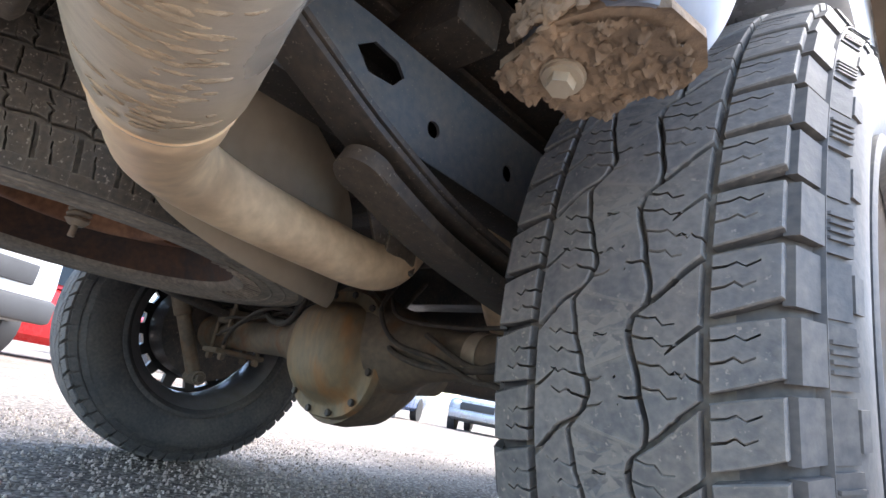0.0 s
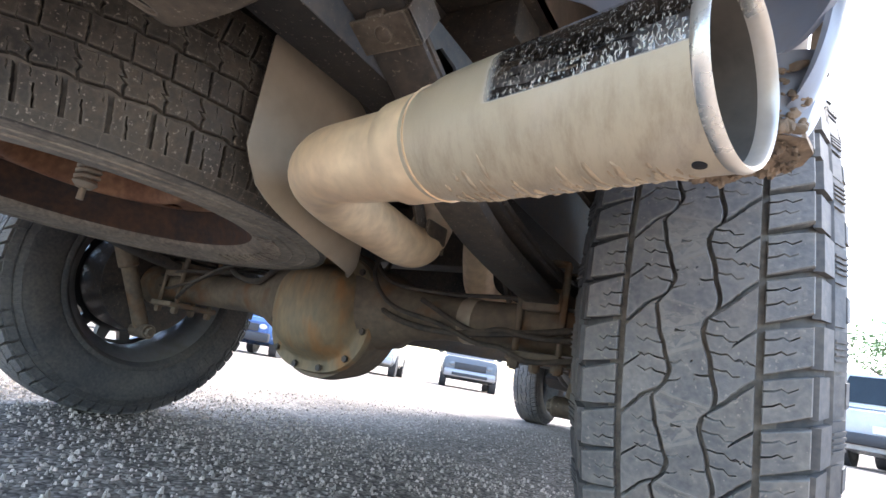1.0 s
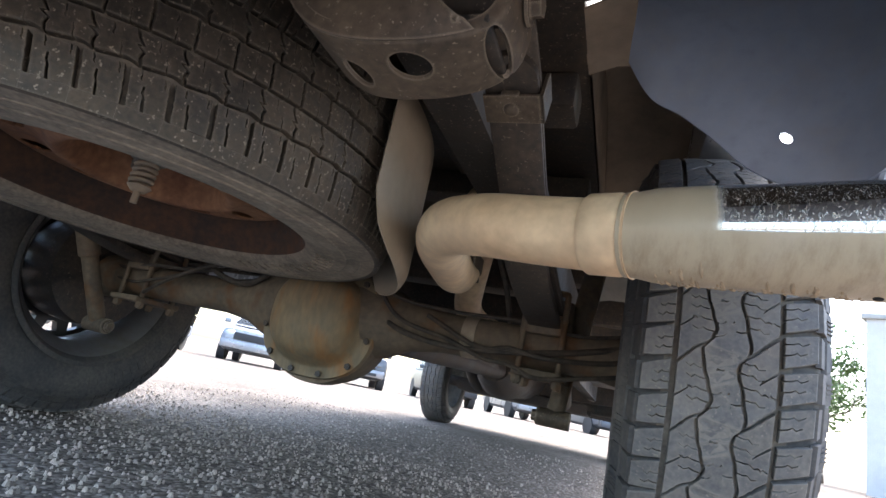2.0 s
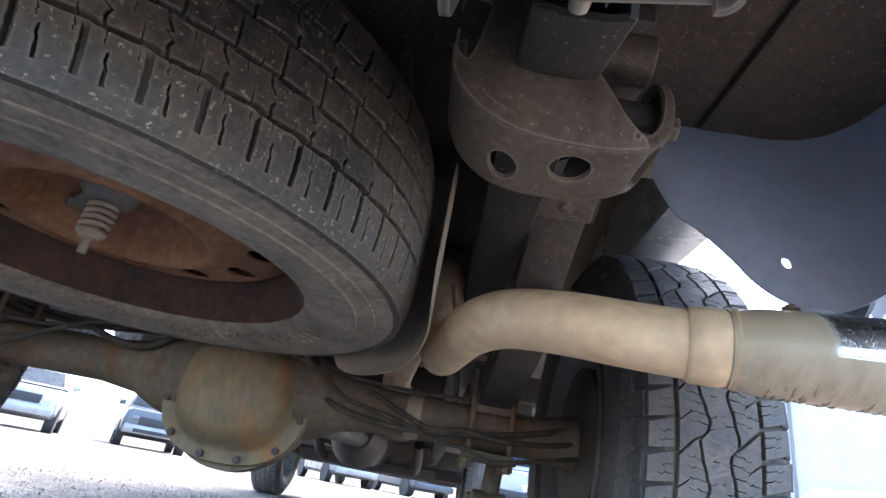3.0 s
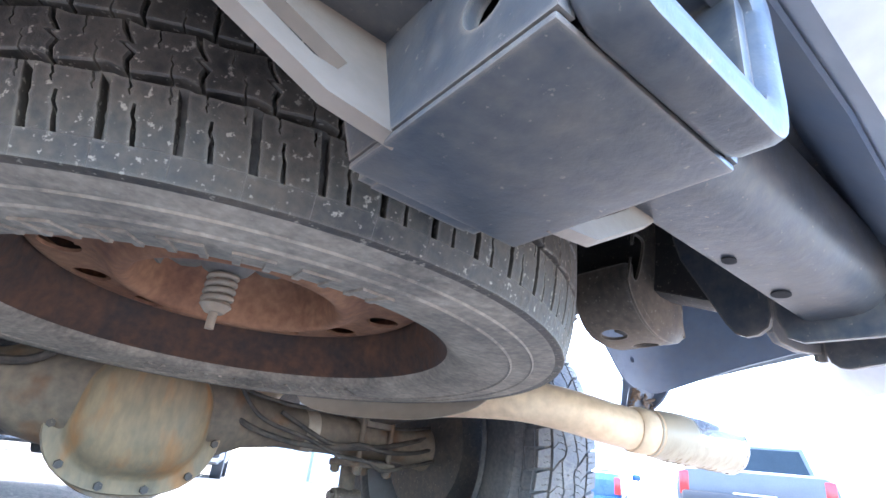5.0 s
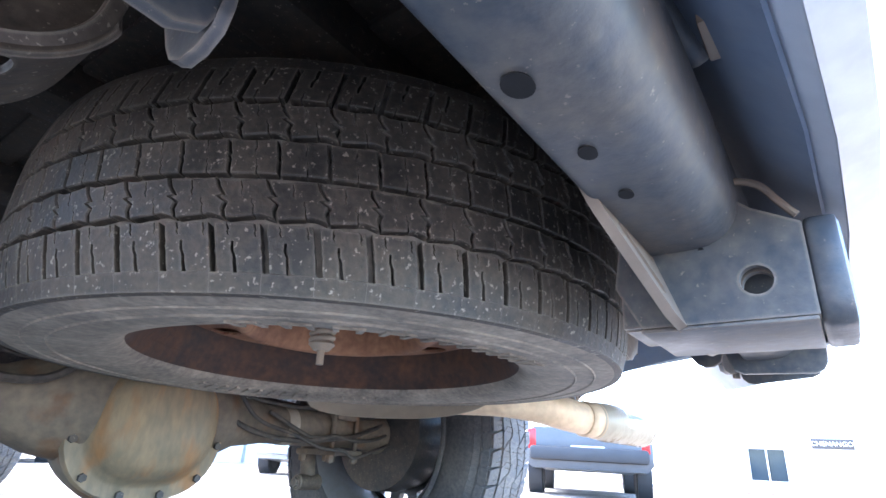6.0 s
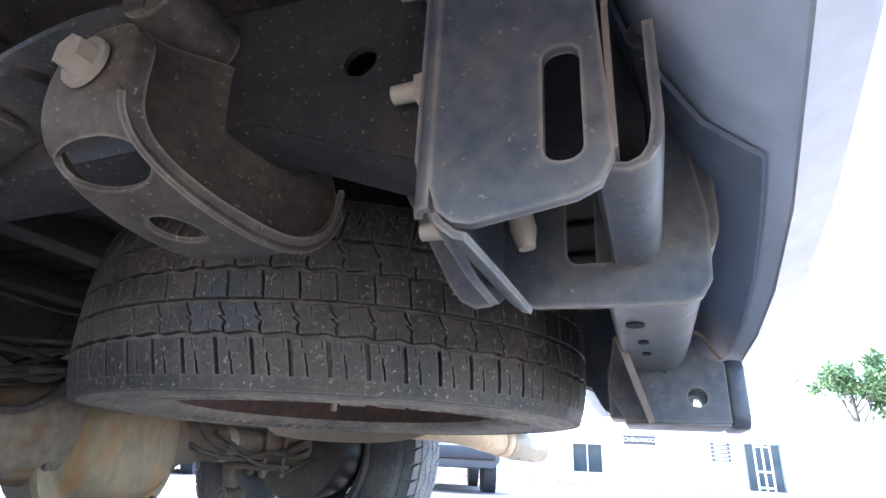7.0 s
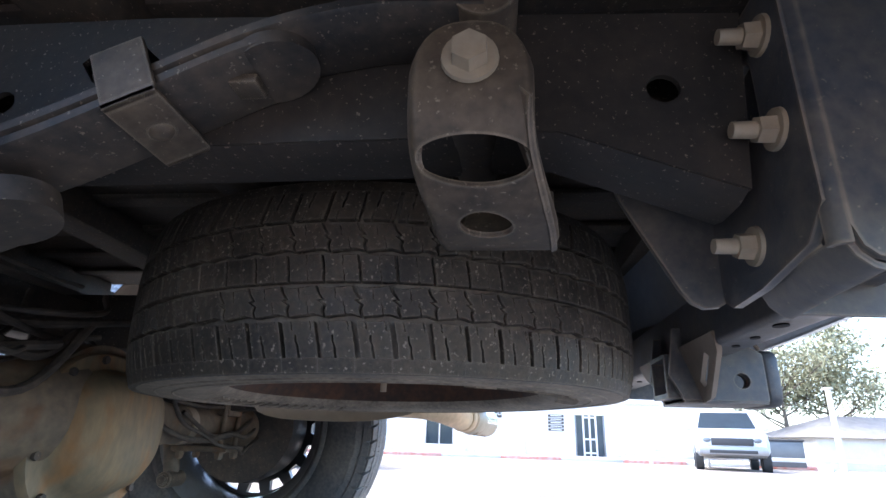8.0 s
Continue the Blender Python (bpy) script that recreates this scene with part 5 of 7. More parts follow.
def bed():
    """Bed floor with cross ribs, wheelhouses, bedsides and splash panels."""
    bm = bmesh.new()
    # narrower between the wheelhouses
    half = [(0.95, -1.12), (0.95, -0.54), (0.605, -0.54), (0.605, 0.54), (0.95, 0.54), (0.95, 1.0)]
    plate(bm, half + [(-x, y) for x, y in half[::-1]], 0.018, Matrix.Translation((0, 0, 0.806)))
    floor = part("bed_floor", bm, INNER, truck, "dark underside of the cargo bed")
    for y in (-1.05, -0.72, -0.35, 0.05, 0.45, 0.85):
        bm = bmesh.new()
        w = 0.59
        box(bm, (-w, y - 0.04, 0.735), (w, y + 0.04, 0.797), 0.008)
        part("cross_rib", bm, INNER, floor)
    # added dark sill that closes the bright slit before the cab wall
    bm = bmesh.new()
    box(bm, (-0.92, 0.93, 0.62), (0.92, 0.99, 0.797), 0.006)
    part("added_sill", bm, INNER, floor)
    for k in range(11):
        x = -0.75 + 0.15 * k
        bm = bmesh.new()
        box(bm, (x - 0.02, -1.12, 0.785), (x + 0.02, 1.0 if abs(x) < 0.58 else -0.55, 0.797), 0.004)
        part("long_rib", bm, INNER, floor)
    for s in SIDES:
        bm = bmesh.new()
        rows = []
        arc = [(-0.53 * math.cos(radians(a)), 0.43 + 0.57 * math.sin(radians(a))) for a in range(40, 165, 5)]
        for f in (0.0, 0.04, 0.12, 0.4, 0.7, 1.0):
            roll = 0.012 * max(0, 0.12 - f) / 0.12
            rows.append([(s * (0.605 + 0.347 * f), y * (1 - roll), z - roll) for y, z in [(-0.545, 0.801), (-0.47, 0.801)] + arc])
        sheet(bm, rows, 0.003)
        # inboard wall of the wheelhouse
        plate(bm, [(-0.545, 0.800)] + arc[:21] + [(0.545, 0.800)], 0.003, Matrix.Translation((s * 0.6035, 0, 0)) @ AX_YZ)
        part("wheelhouse", bm, LINER, truck, "dirt-covered wheelhouse over the tyre")
        # bedside, outer skin with the wheel arch cut in
        bm = bmesh.new()
        arch = [(-0.545 * math.cos(radians(a)), 0.42 + 0.53 * math.sin(radians(a))) for a in range(14, 167, 6)]
        out = [(-1.10, 0.645), (-1.10, 1.35), (1.0, 1.35), (1.0, 0.50), (0.58, 0.50)] + arch[::-1] + [(-0.56, 0.560), (-0.61, 0.573), (-0.71, 0.590), (-0.85, 0.61)]
        plate(bm, out, 0.004, Matrix.Translation((s * 0.955, 0, 0)) @ AX_YZ)
        side = part("bedside", bm, BODY, truck, "silver painted bedside panel")
        # splash panel behind the tyre, rounding into the inner bedside
        plan = [(0.672, -0.535, 0.705), (0.70, -0.535, 0.655), (0.735, -0.535, 0.632), (0.77, -0.535, 0.603), (0.805, -0.535, 0.570), (0.84, -0.537, 0.551), (0.875, -0.546, 0.541), (0.905, -0.572, 0.546), (0.922, -0.618, 0.562), (0.926, -0.70, 0.583), (0.926, -0.80, 0.602), (0.926, -0.95, 0.625), (0.926, -1.08, 0.645)]

        def curtain(u, v):
            x, y, z = curve1(plan, u)
            return (s * x, y - 0.012 * math.sin(3.1 * v) * (1 - u), z + (0.80 - z) * v)
        bm = bmesh.new()
        shell(bm, curtain, 130, 44, 0.004, [(5 / 12, 0.210, 0.0155, 0.027)])
        part("splash_panel", bm, SPLASH, truck, "dark splash panel with a small hole, rounding into the bedside")
    return


def mud_stub():
    """Rolled lower end of the arch lip behind the right tyre, and a bracket caked with dried mud."""
    rnd = random.Random(7)

    def lip(u, v):
        x, z = curve1([(0.878, 0.492), (0.890, 0.496), (0.900, 0.504), (0.909, 0.518), (0.916, 0.538), (0.921, 0.565), (0.924, 0.60), (0.925, 0.640)], u)
        y = -0.470 - (0.065 + 0.05 * min(1, u * 1.6)) * v
        curl = 0.010 * max(0, (v - 0.8) / 0.2) ** 2 + 0.006 * max(0, (0.15 - v) / 0.15)
        return (x - curl * u, y, z + curl * (1 - u))
    bm = bmesh.new()
    shell(bm, lip, 48, 12, 0.004)
    arch = part("arch_lip", bm, SPLASH, truck, "blue-grey rolled end of the wheel arch")
    out = [(0.809, -0.541), (0.809, -0.512), (0.822, -0.508), (0.824, -0.486), (0.838, -0.474), (0.862, -0.478), (0.880, -0.470), (0.896, -0.480), (0.902, -0.500), (0.896, -0.528), (0.872, -0.546), (0.850, -0.552), (0.832, -0.546)]
    bm = bmesh.new()
    plate(bm, out, 0.006, Matrix.Translation((0, 0, 0.486)) @ Matrix.Rotation(radians(-7), 4, "Y") @ Matrix.Translation((0, 0, -0.103)))
    ob = part("mud_flap_bracket", bm, MUD, truck, "bracket caked with dried mud")
    # lumpy crust below it, with clods
    bm = bmesh.new()

    def inside(x, y):
        hit = False
        for (xa, ya), (xb, yb) in zip(out, out[1:] + out[:1]):
            if (ya > y) != (yb > y) and x < (xb - xa) * (y - ya) / (yb - ya) + xa:
                hit = not hit
        return hit

    def depth(x, y):
        p = Vector((x, y, 0.3))
        v = 0.6 * noise.noise(p * 70) + 0.5 * noise.noise(p * 160) + 0.35 * noise.noise(p * 380)
        bolt = min(1.0, max(0.0, (math.hypot(x - 0.842, y + 0.519) - 0.010) / 0.006))
        return (0.0016 + 0.0095 * max(0.0, v + 0.12)) * bolt
    cl = lambda x: 0.4845 + (x - 0.85) * 0.123
    st, x0, y0 = 0.0013, 0.806, -0.590
    vs = {}
    for i in range(80):
        for k in range(96):
            x, y = x0 + i * st, y0 + k * st
            if inside(x, y):
                vs[i, k] = bm.verts.new((x, y, cl(x) - depth(x, y)))
    for (i, k) in list(vs):
        q = [(i, k), (i + 1, k), (i + 1, k + 1), (i, k + 1)]
        if all(w in vs for w in q):
            bm.faces.new([vs[w] for w in q])
    for k in range(70):
        x, y = rnd.uniform(0.812, 0.904), rnd.uniform(-0.575, -0.474)
        if not inside(x, y) or math.hypot(x - 0.842, y + 0.519) < 0.014:
            continue
        r = rnd.choice((0.0014, 0.002, 0.0028, 0.0038))
        g = bmesh.ops.create_icosphere(bm, subdivisions=2, radius=r, matrix=Matrix.Translation((x, y, cl(x) - depth(x, y))) @ Matrix.Rotation(rnd.uniform(0, 6), 4, "Z") @ Matrix.Diagonal((1.3, 0.9, 0.6, 1)))
        for v in g["verts"]:
            v.co += noise.noise_vector(v.co * 260) * r * 0.5
    for k in range(60):
        u = rnd.random() ** 1.5
        x, z = 0.868 + 0.046 * u, 0.493 + 0.045 * u ** 2.0
        y = rnd.uniform(-0.56, -0.478)
        r = rnd.choice((0.0012, 0.0018, 0.0026, 0.0038))
        g = bmesh.ops.create_icosphere(bm, subdivisions=2, radius=r, matrix=Matrix.Translation((x, y, z - 0.001)) @ Matrix.Diagonal((1.2, 0.9, 0.5, 1)))
        for v in g["verts"]:
            v.co += noise.noise_vector(v.co * 260) * r * 0.5
    # the panel that rises from the bracket, with patches and clods thinning out upward
    back = bmesh.new()

    def rise(u, v):
        z = 0.488 + 0.055 * v
        x0, x1 = 0.823 + 0.10 * (z - 0.488), min(0.924, 0.899 + 0.30 * (z - 0.488))
        return (x0 + (x1 - x0) * u, -0.546 + 0.012 * (2 * u - 1) ** 4 - 0.01 * v, z)
    shell(back, rise, 24, 24, 0.004)
    part("arch_panel", back, LINER_BLUE, truck, "grey arch panel caked with dried mud")
    nu, nv = 92, 64
    keep = {}
    for i in range(nu):
        for k in range(nv):
            u, v = i / (nu - 1), k / (nv - 1)
            x, y, z = rise(u, v)
            q = Vector((x, 0.7, z))
            n1 = 0.7 * noise.noise(q * 55) + 0.45 * noise.noise(q * 140) + 0.3 * noise.noise(q * 330)
            d = n1 + 0.42 - 0.45 * v - 0.95 * u
            if d > 0:
                keep[i, k] = bm.verts.new((x, y - 0.0028 - min(0.007, 0.010 * d), z))
    for (i, k) in list(keep):
        q = [(i, k), (i + 1, k), (i + 1, k + 1), (i, k + 1)]
        if all(w in keep for w in q):
            bm.faces.new([keep[w] for w in q])
    for k in range(150):
        u, v = rnd.random(), rnd.random() ** 1.7 * 0.8
        x, y, z = rise(u, v)
        r = rnd.choice((0.0012, 0.0018, 0.0028, 0.0040))
        g = bmesh.ops.create_icosphere(bm, subdivisions=2, radius=r, matrix=Matrix.Translation((x, y - 0.004 - 0.004 * (1 - v), z)) @ Matrix.Rotation(rnd.uniform(0, 6), 4, "Y") @ Matrix.Diagonal((1.4, 0.6, 0.9, 1)))
        for w in g["verts"]:
            w.co += noise.noise_vector(w.co * 260) * r * 0.5
    finish(bm, "mud_crust", MUD, ob, "clods of dried brown mud", kind="stuff")
    bm = bmesh.new()
    hexbolt(bm, facing((0.842, -0.519, 0.4795), (0, -0.2, -1)), 0.008, 0.006)
    revolve(bm, [(0.0001, 0.0), (0.0125, 0.0), (0.0125, 0.002), (0.0001, 0.002)], 20, facing((0.842, -0.519, 0.481), (0, -0.2, -1)) @ Matrix(((0, 0, 1, 0), (0, 1, 0, 0), (1, 0, 0, 0), (0, 0, 0, 1))))
    part("bracket_bolt", bm, BOLT, ob)


def shock(s, a, b):
    bm = bmesh.new()
    a, b = Vector(a), Vector(b)
    d = b - a
    tube(bm, [a, a + d * 0.03, a + d * 0.05, a + d * 0.45, a + d * 0.46, b], [0.010, 0.016, 0.020, 0.020, 0.026, 0.026], 24)
    ob = part("shock_absorber", bm, AXLE, truck, "dusty shock absorber")
    bm = bmesh.new()
    tube(bm, [a + Vector((-0.035, 0, 0)), a + Vector((0.035, 0, 0))], 0.02, 18)
    hexbolt(bm, facing(a + Vector((-s * 0.035, 0, 0)), (-s, 0, 0)), 0.013, 0.01)
    part("shock_eye", bm, BRACKET, ob)


def lines():
    """Brake lines, parking cable and hoses along the axle."""
    runs = [([(0.735, -0.02, 0.45), (0.62, -0.03, 0.43), (0.5, -0.05, 0.44), (0.36, -0.055, 0.437), (0.22, -0.06, 0.45), (0.13, -0.02, 0.51)], 0.004),
            ([(0.735, -0.03, 0.43), (0.64, -0.05, 0.40), (0.52, -0.075, 0.375), (0.36, -0.07, 0.362), (0.24, -0.07, 0.38), (0.18, -0.05, 0.42), (0.15, 0.0, 0.48), (0.12, 0.08, 0.56)], 0.006),
            ([(0.735, -0.04, 0.40), (0.66, -0.06, 0.38), (0.56, -0.085, 0.37), (0.49, -0.08, 0.378), (0.42, -0.07, 0.372), (0.3, -0.06, 0.42)], 0.005),
            ([(-0.735, -0.02, 0.45), (-0.62, -0.04, 0.42), (-0.5, -0.06, 0.435), (-0.38, -0.05, 0.44), (-0.25, -0.04, 0.46), (-0.12, 0.0, 0.52), (-0.05, 0.05, 0.60)], 0.005),
            ([(-0.735, -0.03, 0.41), (-0.58, -0.05, 0.385), (-0.48, -0.08, 0.39), (-0.35, -0.075, 0.43), (-0.2, -0.05, 0.50), (-0.1, 0.0, 0.55)], 0.004),
            ([(-0.55, -0.03, 0.46), (-0.42, -0.06, 0.50), (-0.3, -0.03, 0.47), (-0.22, 0.0, 0.52), (-0.3, 0.05, 0.60), (-0.42, 0.06, 0.66)], 0.006),
            ([(-0.50, -0.06, 0.36), (-0.40, -0.09, 0.40), (-0.28, -0.08, 0.455), (-0.2, -0.02, 0.47)], 0.005)]
    rnd = random.Random(11)
    for k in range(9):
        # slack harness loops between the rail and the cover
        z = rnd.uniform(0.50, 0.62)
        p0 = (rnd.uniform(-0.44, -0.36), rnd.uniform(-0.02, 0.12), z + rnd.uniform(0.02, 0.08))
        p1 = (rnd.uniform(-0.34, -0.24), rnd.uniform(-0.12, 0.02), z - rnd.uniform(0.0, 0.06))
        p2 = (rnd.uniform(-0.2, -0.1), rnd.uniform(-0.14, -0.03), z - rnd.uniform(0.03, 0.09))
        p3 = (rnd.uniform(-0.06, 0.04), rnd.uniform(-0.10, 0.02), z + rnd.uniform(-0.03, 0.05))
        runs.append(([p0, p1, p2, p3], rnd.choice((0.0035, 0.005, 0.0075))))
    runs += [([(0.47, -0.02, 0.437), (0.46, -0.06, 0.50), (0.44, -0.09, 0.56), (0.43, -0.12, 0.62)], 0.006),
             ([(0.735, -0.05, 0.37), (0.63, -0.07, 0.345), (0.55, -0.09, 0.33), (0.50, -0.10, 0.345), (0.44, -0.085, 0.35), (0.36, -0.08, 0.375), (0.25, -0.09, 0.40), (0.19, -0.085, 0.46), (0.16, -0.03, 0.53)], 0.0045)]
    for pts, r in runs:
        bm = bmesh.new()
        tube(bm, spline(pts, 8), r, 8)
        part("brake_line", bm, WIRE, truck)


for s in SIDES:
    frame_rail(s)
    leaf_spring(s)
    spring_hanger(s)
    rear_wheel(s)
rear_axle()
exhaust()
heat_shield()
spare_wheel()
hitch()
bumper()
bed()
mud_stub()
shock(-1, (-0.610, -0.065, 0.255), (-0.645, -0.235, 0.62))
shock(1, (0.575, 0.10, 0.262), (0.62, 0.22, 0.66))
lines()


def front_wheel(s):
    fit_tyre(AT_MESH, truck, "black front tyre", Matrix.Translation((s * 0.86, 3.85, 0.37)))


for s in SIDES:
    front_wheel(s)


def cab():
    """Cab, bonnet, tailgate and bed wall, so that the truck is whole from outside."""
    bm = bmesh.new()
    box(bm, (-0.82, 1.02, 0.52), (0.82, 3.2, 0.72), 0.03)
    part("cab_floor", bm, FRAME, truck, "dark underside of the cab")
    bm = bmesh.new()
    st = [(1.03, 0.55, 1.30), (1.3, 0.52, 1.31), (3.0, 0.52, 1.31), (3.3, 0.55, 1.24), (4.55, 0.62, 1.16), (4.78, 0.66, 1.02)]
    rows = []
    for y, z0, z1 in st:
        w = 0.955 if y < 4.5 else 0.90
        rows.append([bm.verts.new(q) for q in ((-w * 0.93, y, z0), (-w, y, z0 + 0.1), (-w * 1.01, y, (z0 + z1) / 2), (-w * 0.95, y, z1), (w * 0.95, y, z1), (w * 1.01, y, (z0 + z1) / 2), (w, y, z0 + 0.1), (w * 0.93, y, z0))])
    for p, q in zip(rows, rows[1:]):
        for k in range(7):
            bm.faces.new((p[k], p[k + 1], q[k + 1], q[k]))
    bm.faces.new(rows[0][::-1])
    bm.faces.new(rows[-1])
    part("cab_body", bm, BODY, truck, "silver painted cab and bonnet")
    bm = bmesh.new()
    cr = [[bm.verts.new((k * w, y, z)) for k in (-1, 1)] for y, z, w in ((1.06, 1.30, 0.88), (1.14, 1.86, 0.72), (2.35, 1.90, 0.74), (3.15, 1.28, 0.86))]
    for p, q in zip(cr, cr[1:]):
        bm.faces.new((p[0], p[1], q[1], q[0]))
    for k in (0, 1):
        bm.faces.new([q[k] for q in cr])
    part("cab_roof", bm, BODY, truck)

    def pane(loop):
        bm = bmesh.new()
        f = bm.faces.new([bm.verts.new(q) for q in loop])
        bmesh.ops.solidify(bm, geom=[f], thickness=0.006)
        part("cab_window", bm, GLASS, truck)
    pane([(-0.78, 3.02, 1.40), (0.78, 3.02, 1.40), (0.70, 2.46, 1.84), (-0.70, 2.46, 1.84)])
    pane([(-0.74, 1.065, 1.40), (0.74, 1.065, 1.40), (0.66, 1.125, 1.80), (-0.66, 1.125, 1.80)])
    for k in SIDES:
        pane([(k * 0.885, 1.25, 1.36), (k * 0.885, 1.95, 1.36), (k * 0.765, 1.95, 1.80), (k * 0.765, 1.28, 1.80)])
        pane([(k * 0.885, 2.05, 1.36), (k * 0.875, 2.85, 1.36), (k * 0.775, 2.30, 1.80), (k * 0.765, 2.05, 1.80)])
    bm = bmesh.new()
    box(bm, (-0.80, -1.125, 0.80), (0.80, -1.085, 1.33), 0.015)
    gate = part("tailgate", bm, BODY, truck, "silver tailgate")
    bm = bmesh.new()
    box(bm, (-0.09, -1.135, 1.20), (0.09, -1.126, 1.26), 0.004)
    part("tailgate_handle", bm, BLACK, gate)
    for k in SIDES:
        bm = bmesh.new()
        box(bm, (min(k * 0.80, k * 0.925), -1.08, 0.82), (max(k * 0.80, k * 0.925), 1.0, 1.34), 0.012)
        part("bed_wall", bm, BODY, truck)
        bm = bmesh.new()
        box(bm, (k * 0.885 - 0.07, -1.125, 0.95), (k * 0.885 + 0.07, -1.08, 1.28), 0.015)
        part("tail_light", bm, bpy.data.materials["red_lens"], truck)


# added members, assumed rather than seen, that darken the view above the axle
for y, z0, z1 in ((0.34, 0.58, 0.70), (0.62, 0.44, 0.70)):
    bm = bmesh.new()
    box(bm, (-0.455, y, z0), (0.455, y + 0.09, z1), 0.012)
    part("added_cross_member", bm, FRAME, truck, "added black cross member that hides the bright floor beyond")
plain("red_lens", (0.5, 0.02, 0.02), 0.2)
cab()
def underbody():
    """Muffler, gearbox, skid plate, front axle beam and valance ahead of the rear axle."""
    bm = bmesh.new()
    m = Matrix.Translation((0.285, 0, 0.515)) @ Matrix.Rotation(radians(90), 4, "Z") @ Matrix.Diagonal((1, 1.15, 0.95, 1))
    revolve(bm, [(0.001, 0.74), (0.075, 0.74), (0.098, 0.75), (0.102, 0.765), (0.098, 0.78), (0.098, 1.27), (0.102, 1.285), (0.098, 1.30), (0.075, 1.31), (0.001, 1.31)], 40, m)
    part("muffler", bm, AXLE, truck, "dusty oval muffler with rolled seams")
    bm = bmesh.new()
    tube(bm, [(0.02, 1.9, 0.47), (0.02, 2.1, 0.46), (0.0, 2.3, 0.45), (0.0, 2.75, 0.46), (0.0, 3.0, 0.50)], [0.10, 0.15, 0.17, 0.15, 0.19], 24)
    part("gearbox", bm, FRAME, truck, "dirty black gearbox")
    bm = bmesh.new()
    sheet(bm, [[(x, y, z) for x in (-0.50, -0.47, 0.0, 0.47, 0.50)] for y, z in ((2.95, 0.36), (3.05, 0.300), (3.45, 0.285), (3.75, 0.30), (3.85, 0.36))], 0.006)
    part("skid_plate", bm, FRAME, truck, "black skid plate under the engine")
    bm = bmesh.new()
    tube(bm, [(-0.80, 3.85, 0.37), (-0.5, 3.85, 0.36), (-0.3, 3.85, 0.34), (0.3, 3.85, 0.34), (0.5, 3.85, 0.36), (0.80, 3.85, 0.37)], [0.05, 0.045, 0.06, 0.06, 0.045, 0.05], 20)
    part("front_axle", bm, FRAME, truck, "dark front suspension beam")
    bm = bmesh.new()
    sheet(bm, [[(x, 4.62 - 0.10 * (x / 0.9) ** 2, z) for z in (0.285, 0.31, 0.42, 0.56, 0.66)] for x in (-0.9, -0.6, -0.3, 0, 0.3, 0.6, 0.9)], 0.01)
    part("front_valance", bm, FRAME, truck, "black valance below the front bumper")
    for x in (-0.33, 0.36):
        bm = bmesh.new()
        tube(bm, spline([(x, 2.6, 0.50), (x, 2.9, 0.36), (x * 0.9, 3.2, 0.33), (x * 0.8, 3.5, 0.38)], 5), 0.035, 12)
        part("control_arm", bm, FRAME, truck)


underbody()
bm = bmesh.new()
box(bm, (-0.28, 0.9, 0.40), (0.1, 1.7, 0.56), 0.04)
part("fuel_tank", bm, FRAME, truck, "black fuel tank")


# ---------- the street ----------
PAVE = grimy("pale_concrete", (0.48, 0.46, 0.42), (0.36, 0.34, 0.31), 0.4, 1.5, (0.8, 0.95), 0, 0.3, 30)
KERB_RED = grimy("faded_red_kerb_paint", (0.42, 0.12, 0.08), (0.45, 0.38, 0.34), 0.35, 4, (0.7, 0.9), 0, 0.3, 40)
DARK_SIGN = plain("brown_black_sign_face", (0.055, 0.045, 0.04), 0.5)
SIGN_INK = plain("white_sign_letters", (0.82, 0.80, 0.76), 0.5)
FRAME_GREY = plain("grey_aluminium_frame", (0.22, 0.22, 0.22), 0.4, 0.5)
ROAD_RUBBER = plain("road_tyre_rubber", (0.025, 0.025, 0.026), 0.8)
TAIL_RED = plain("red_lamp_lens", (0.55, 0.02, 0.02), 0.2)
LAMP_GLASS = plain("clear_lamp_lens", (0.65, 0.68, 0.70), 0.12, 0.3)
LAMP_GREY = plain("smoked_lamp_lens", (0.16, 0.17, 0.18), 0.15, 0.3)
TRIM = plain("black_plastic_trim", (0.03, 0.03, 0.032), 0.6)
CHARCOAL = plain("grey_metallic_paint", (0.10, 0.108, 0.118), 0.3, 0.1)
RED_PAINT = plain("bright_red_paint", (0.62, 0.03, 0.03), 0.22)
WHITE_PAINT = plain("white_car_paint", (0.46, 0.47, 0.48), 0.25)
BLUE_PAINT = plain("blue_car_paint", (0.05, 0.11, 0.26), 0.25, 0.2)
SILVER_CAR = plain("silver_car_paint", (0.36, 0.37, 0.38), 0.25, 0.4)
BARK = grimy("grey_bark", (0.16, 0.13, 0.10), (0.09, 0.075, 0.06), 0.5, 8, (0.85, 1.0), 0, 0.6, 60)
SHINGLE = grimy("brown_grey_shingle", (0.20, 0.18, 0.165), (0.13, 0.12, 0.11), 0.5, 2, (0.85, 1), 0, 0.5, 40)


def leaf_material(name, a, b):
    m = grimy(name, a, b, 0.5, 2.5, (0.55, 0.75), 0, 0.0, 30, island=0.45)
    return m


LEAF = leaf_material("tree_leaf", (0.08, 0.14, 0.045), (0.13, 0.19, 0.07))
DRY_LEAF = leaf_material("dusty_olive_leaf", (0.19, 0.20, 0.11), (0.28, 0.26, 0.16))


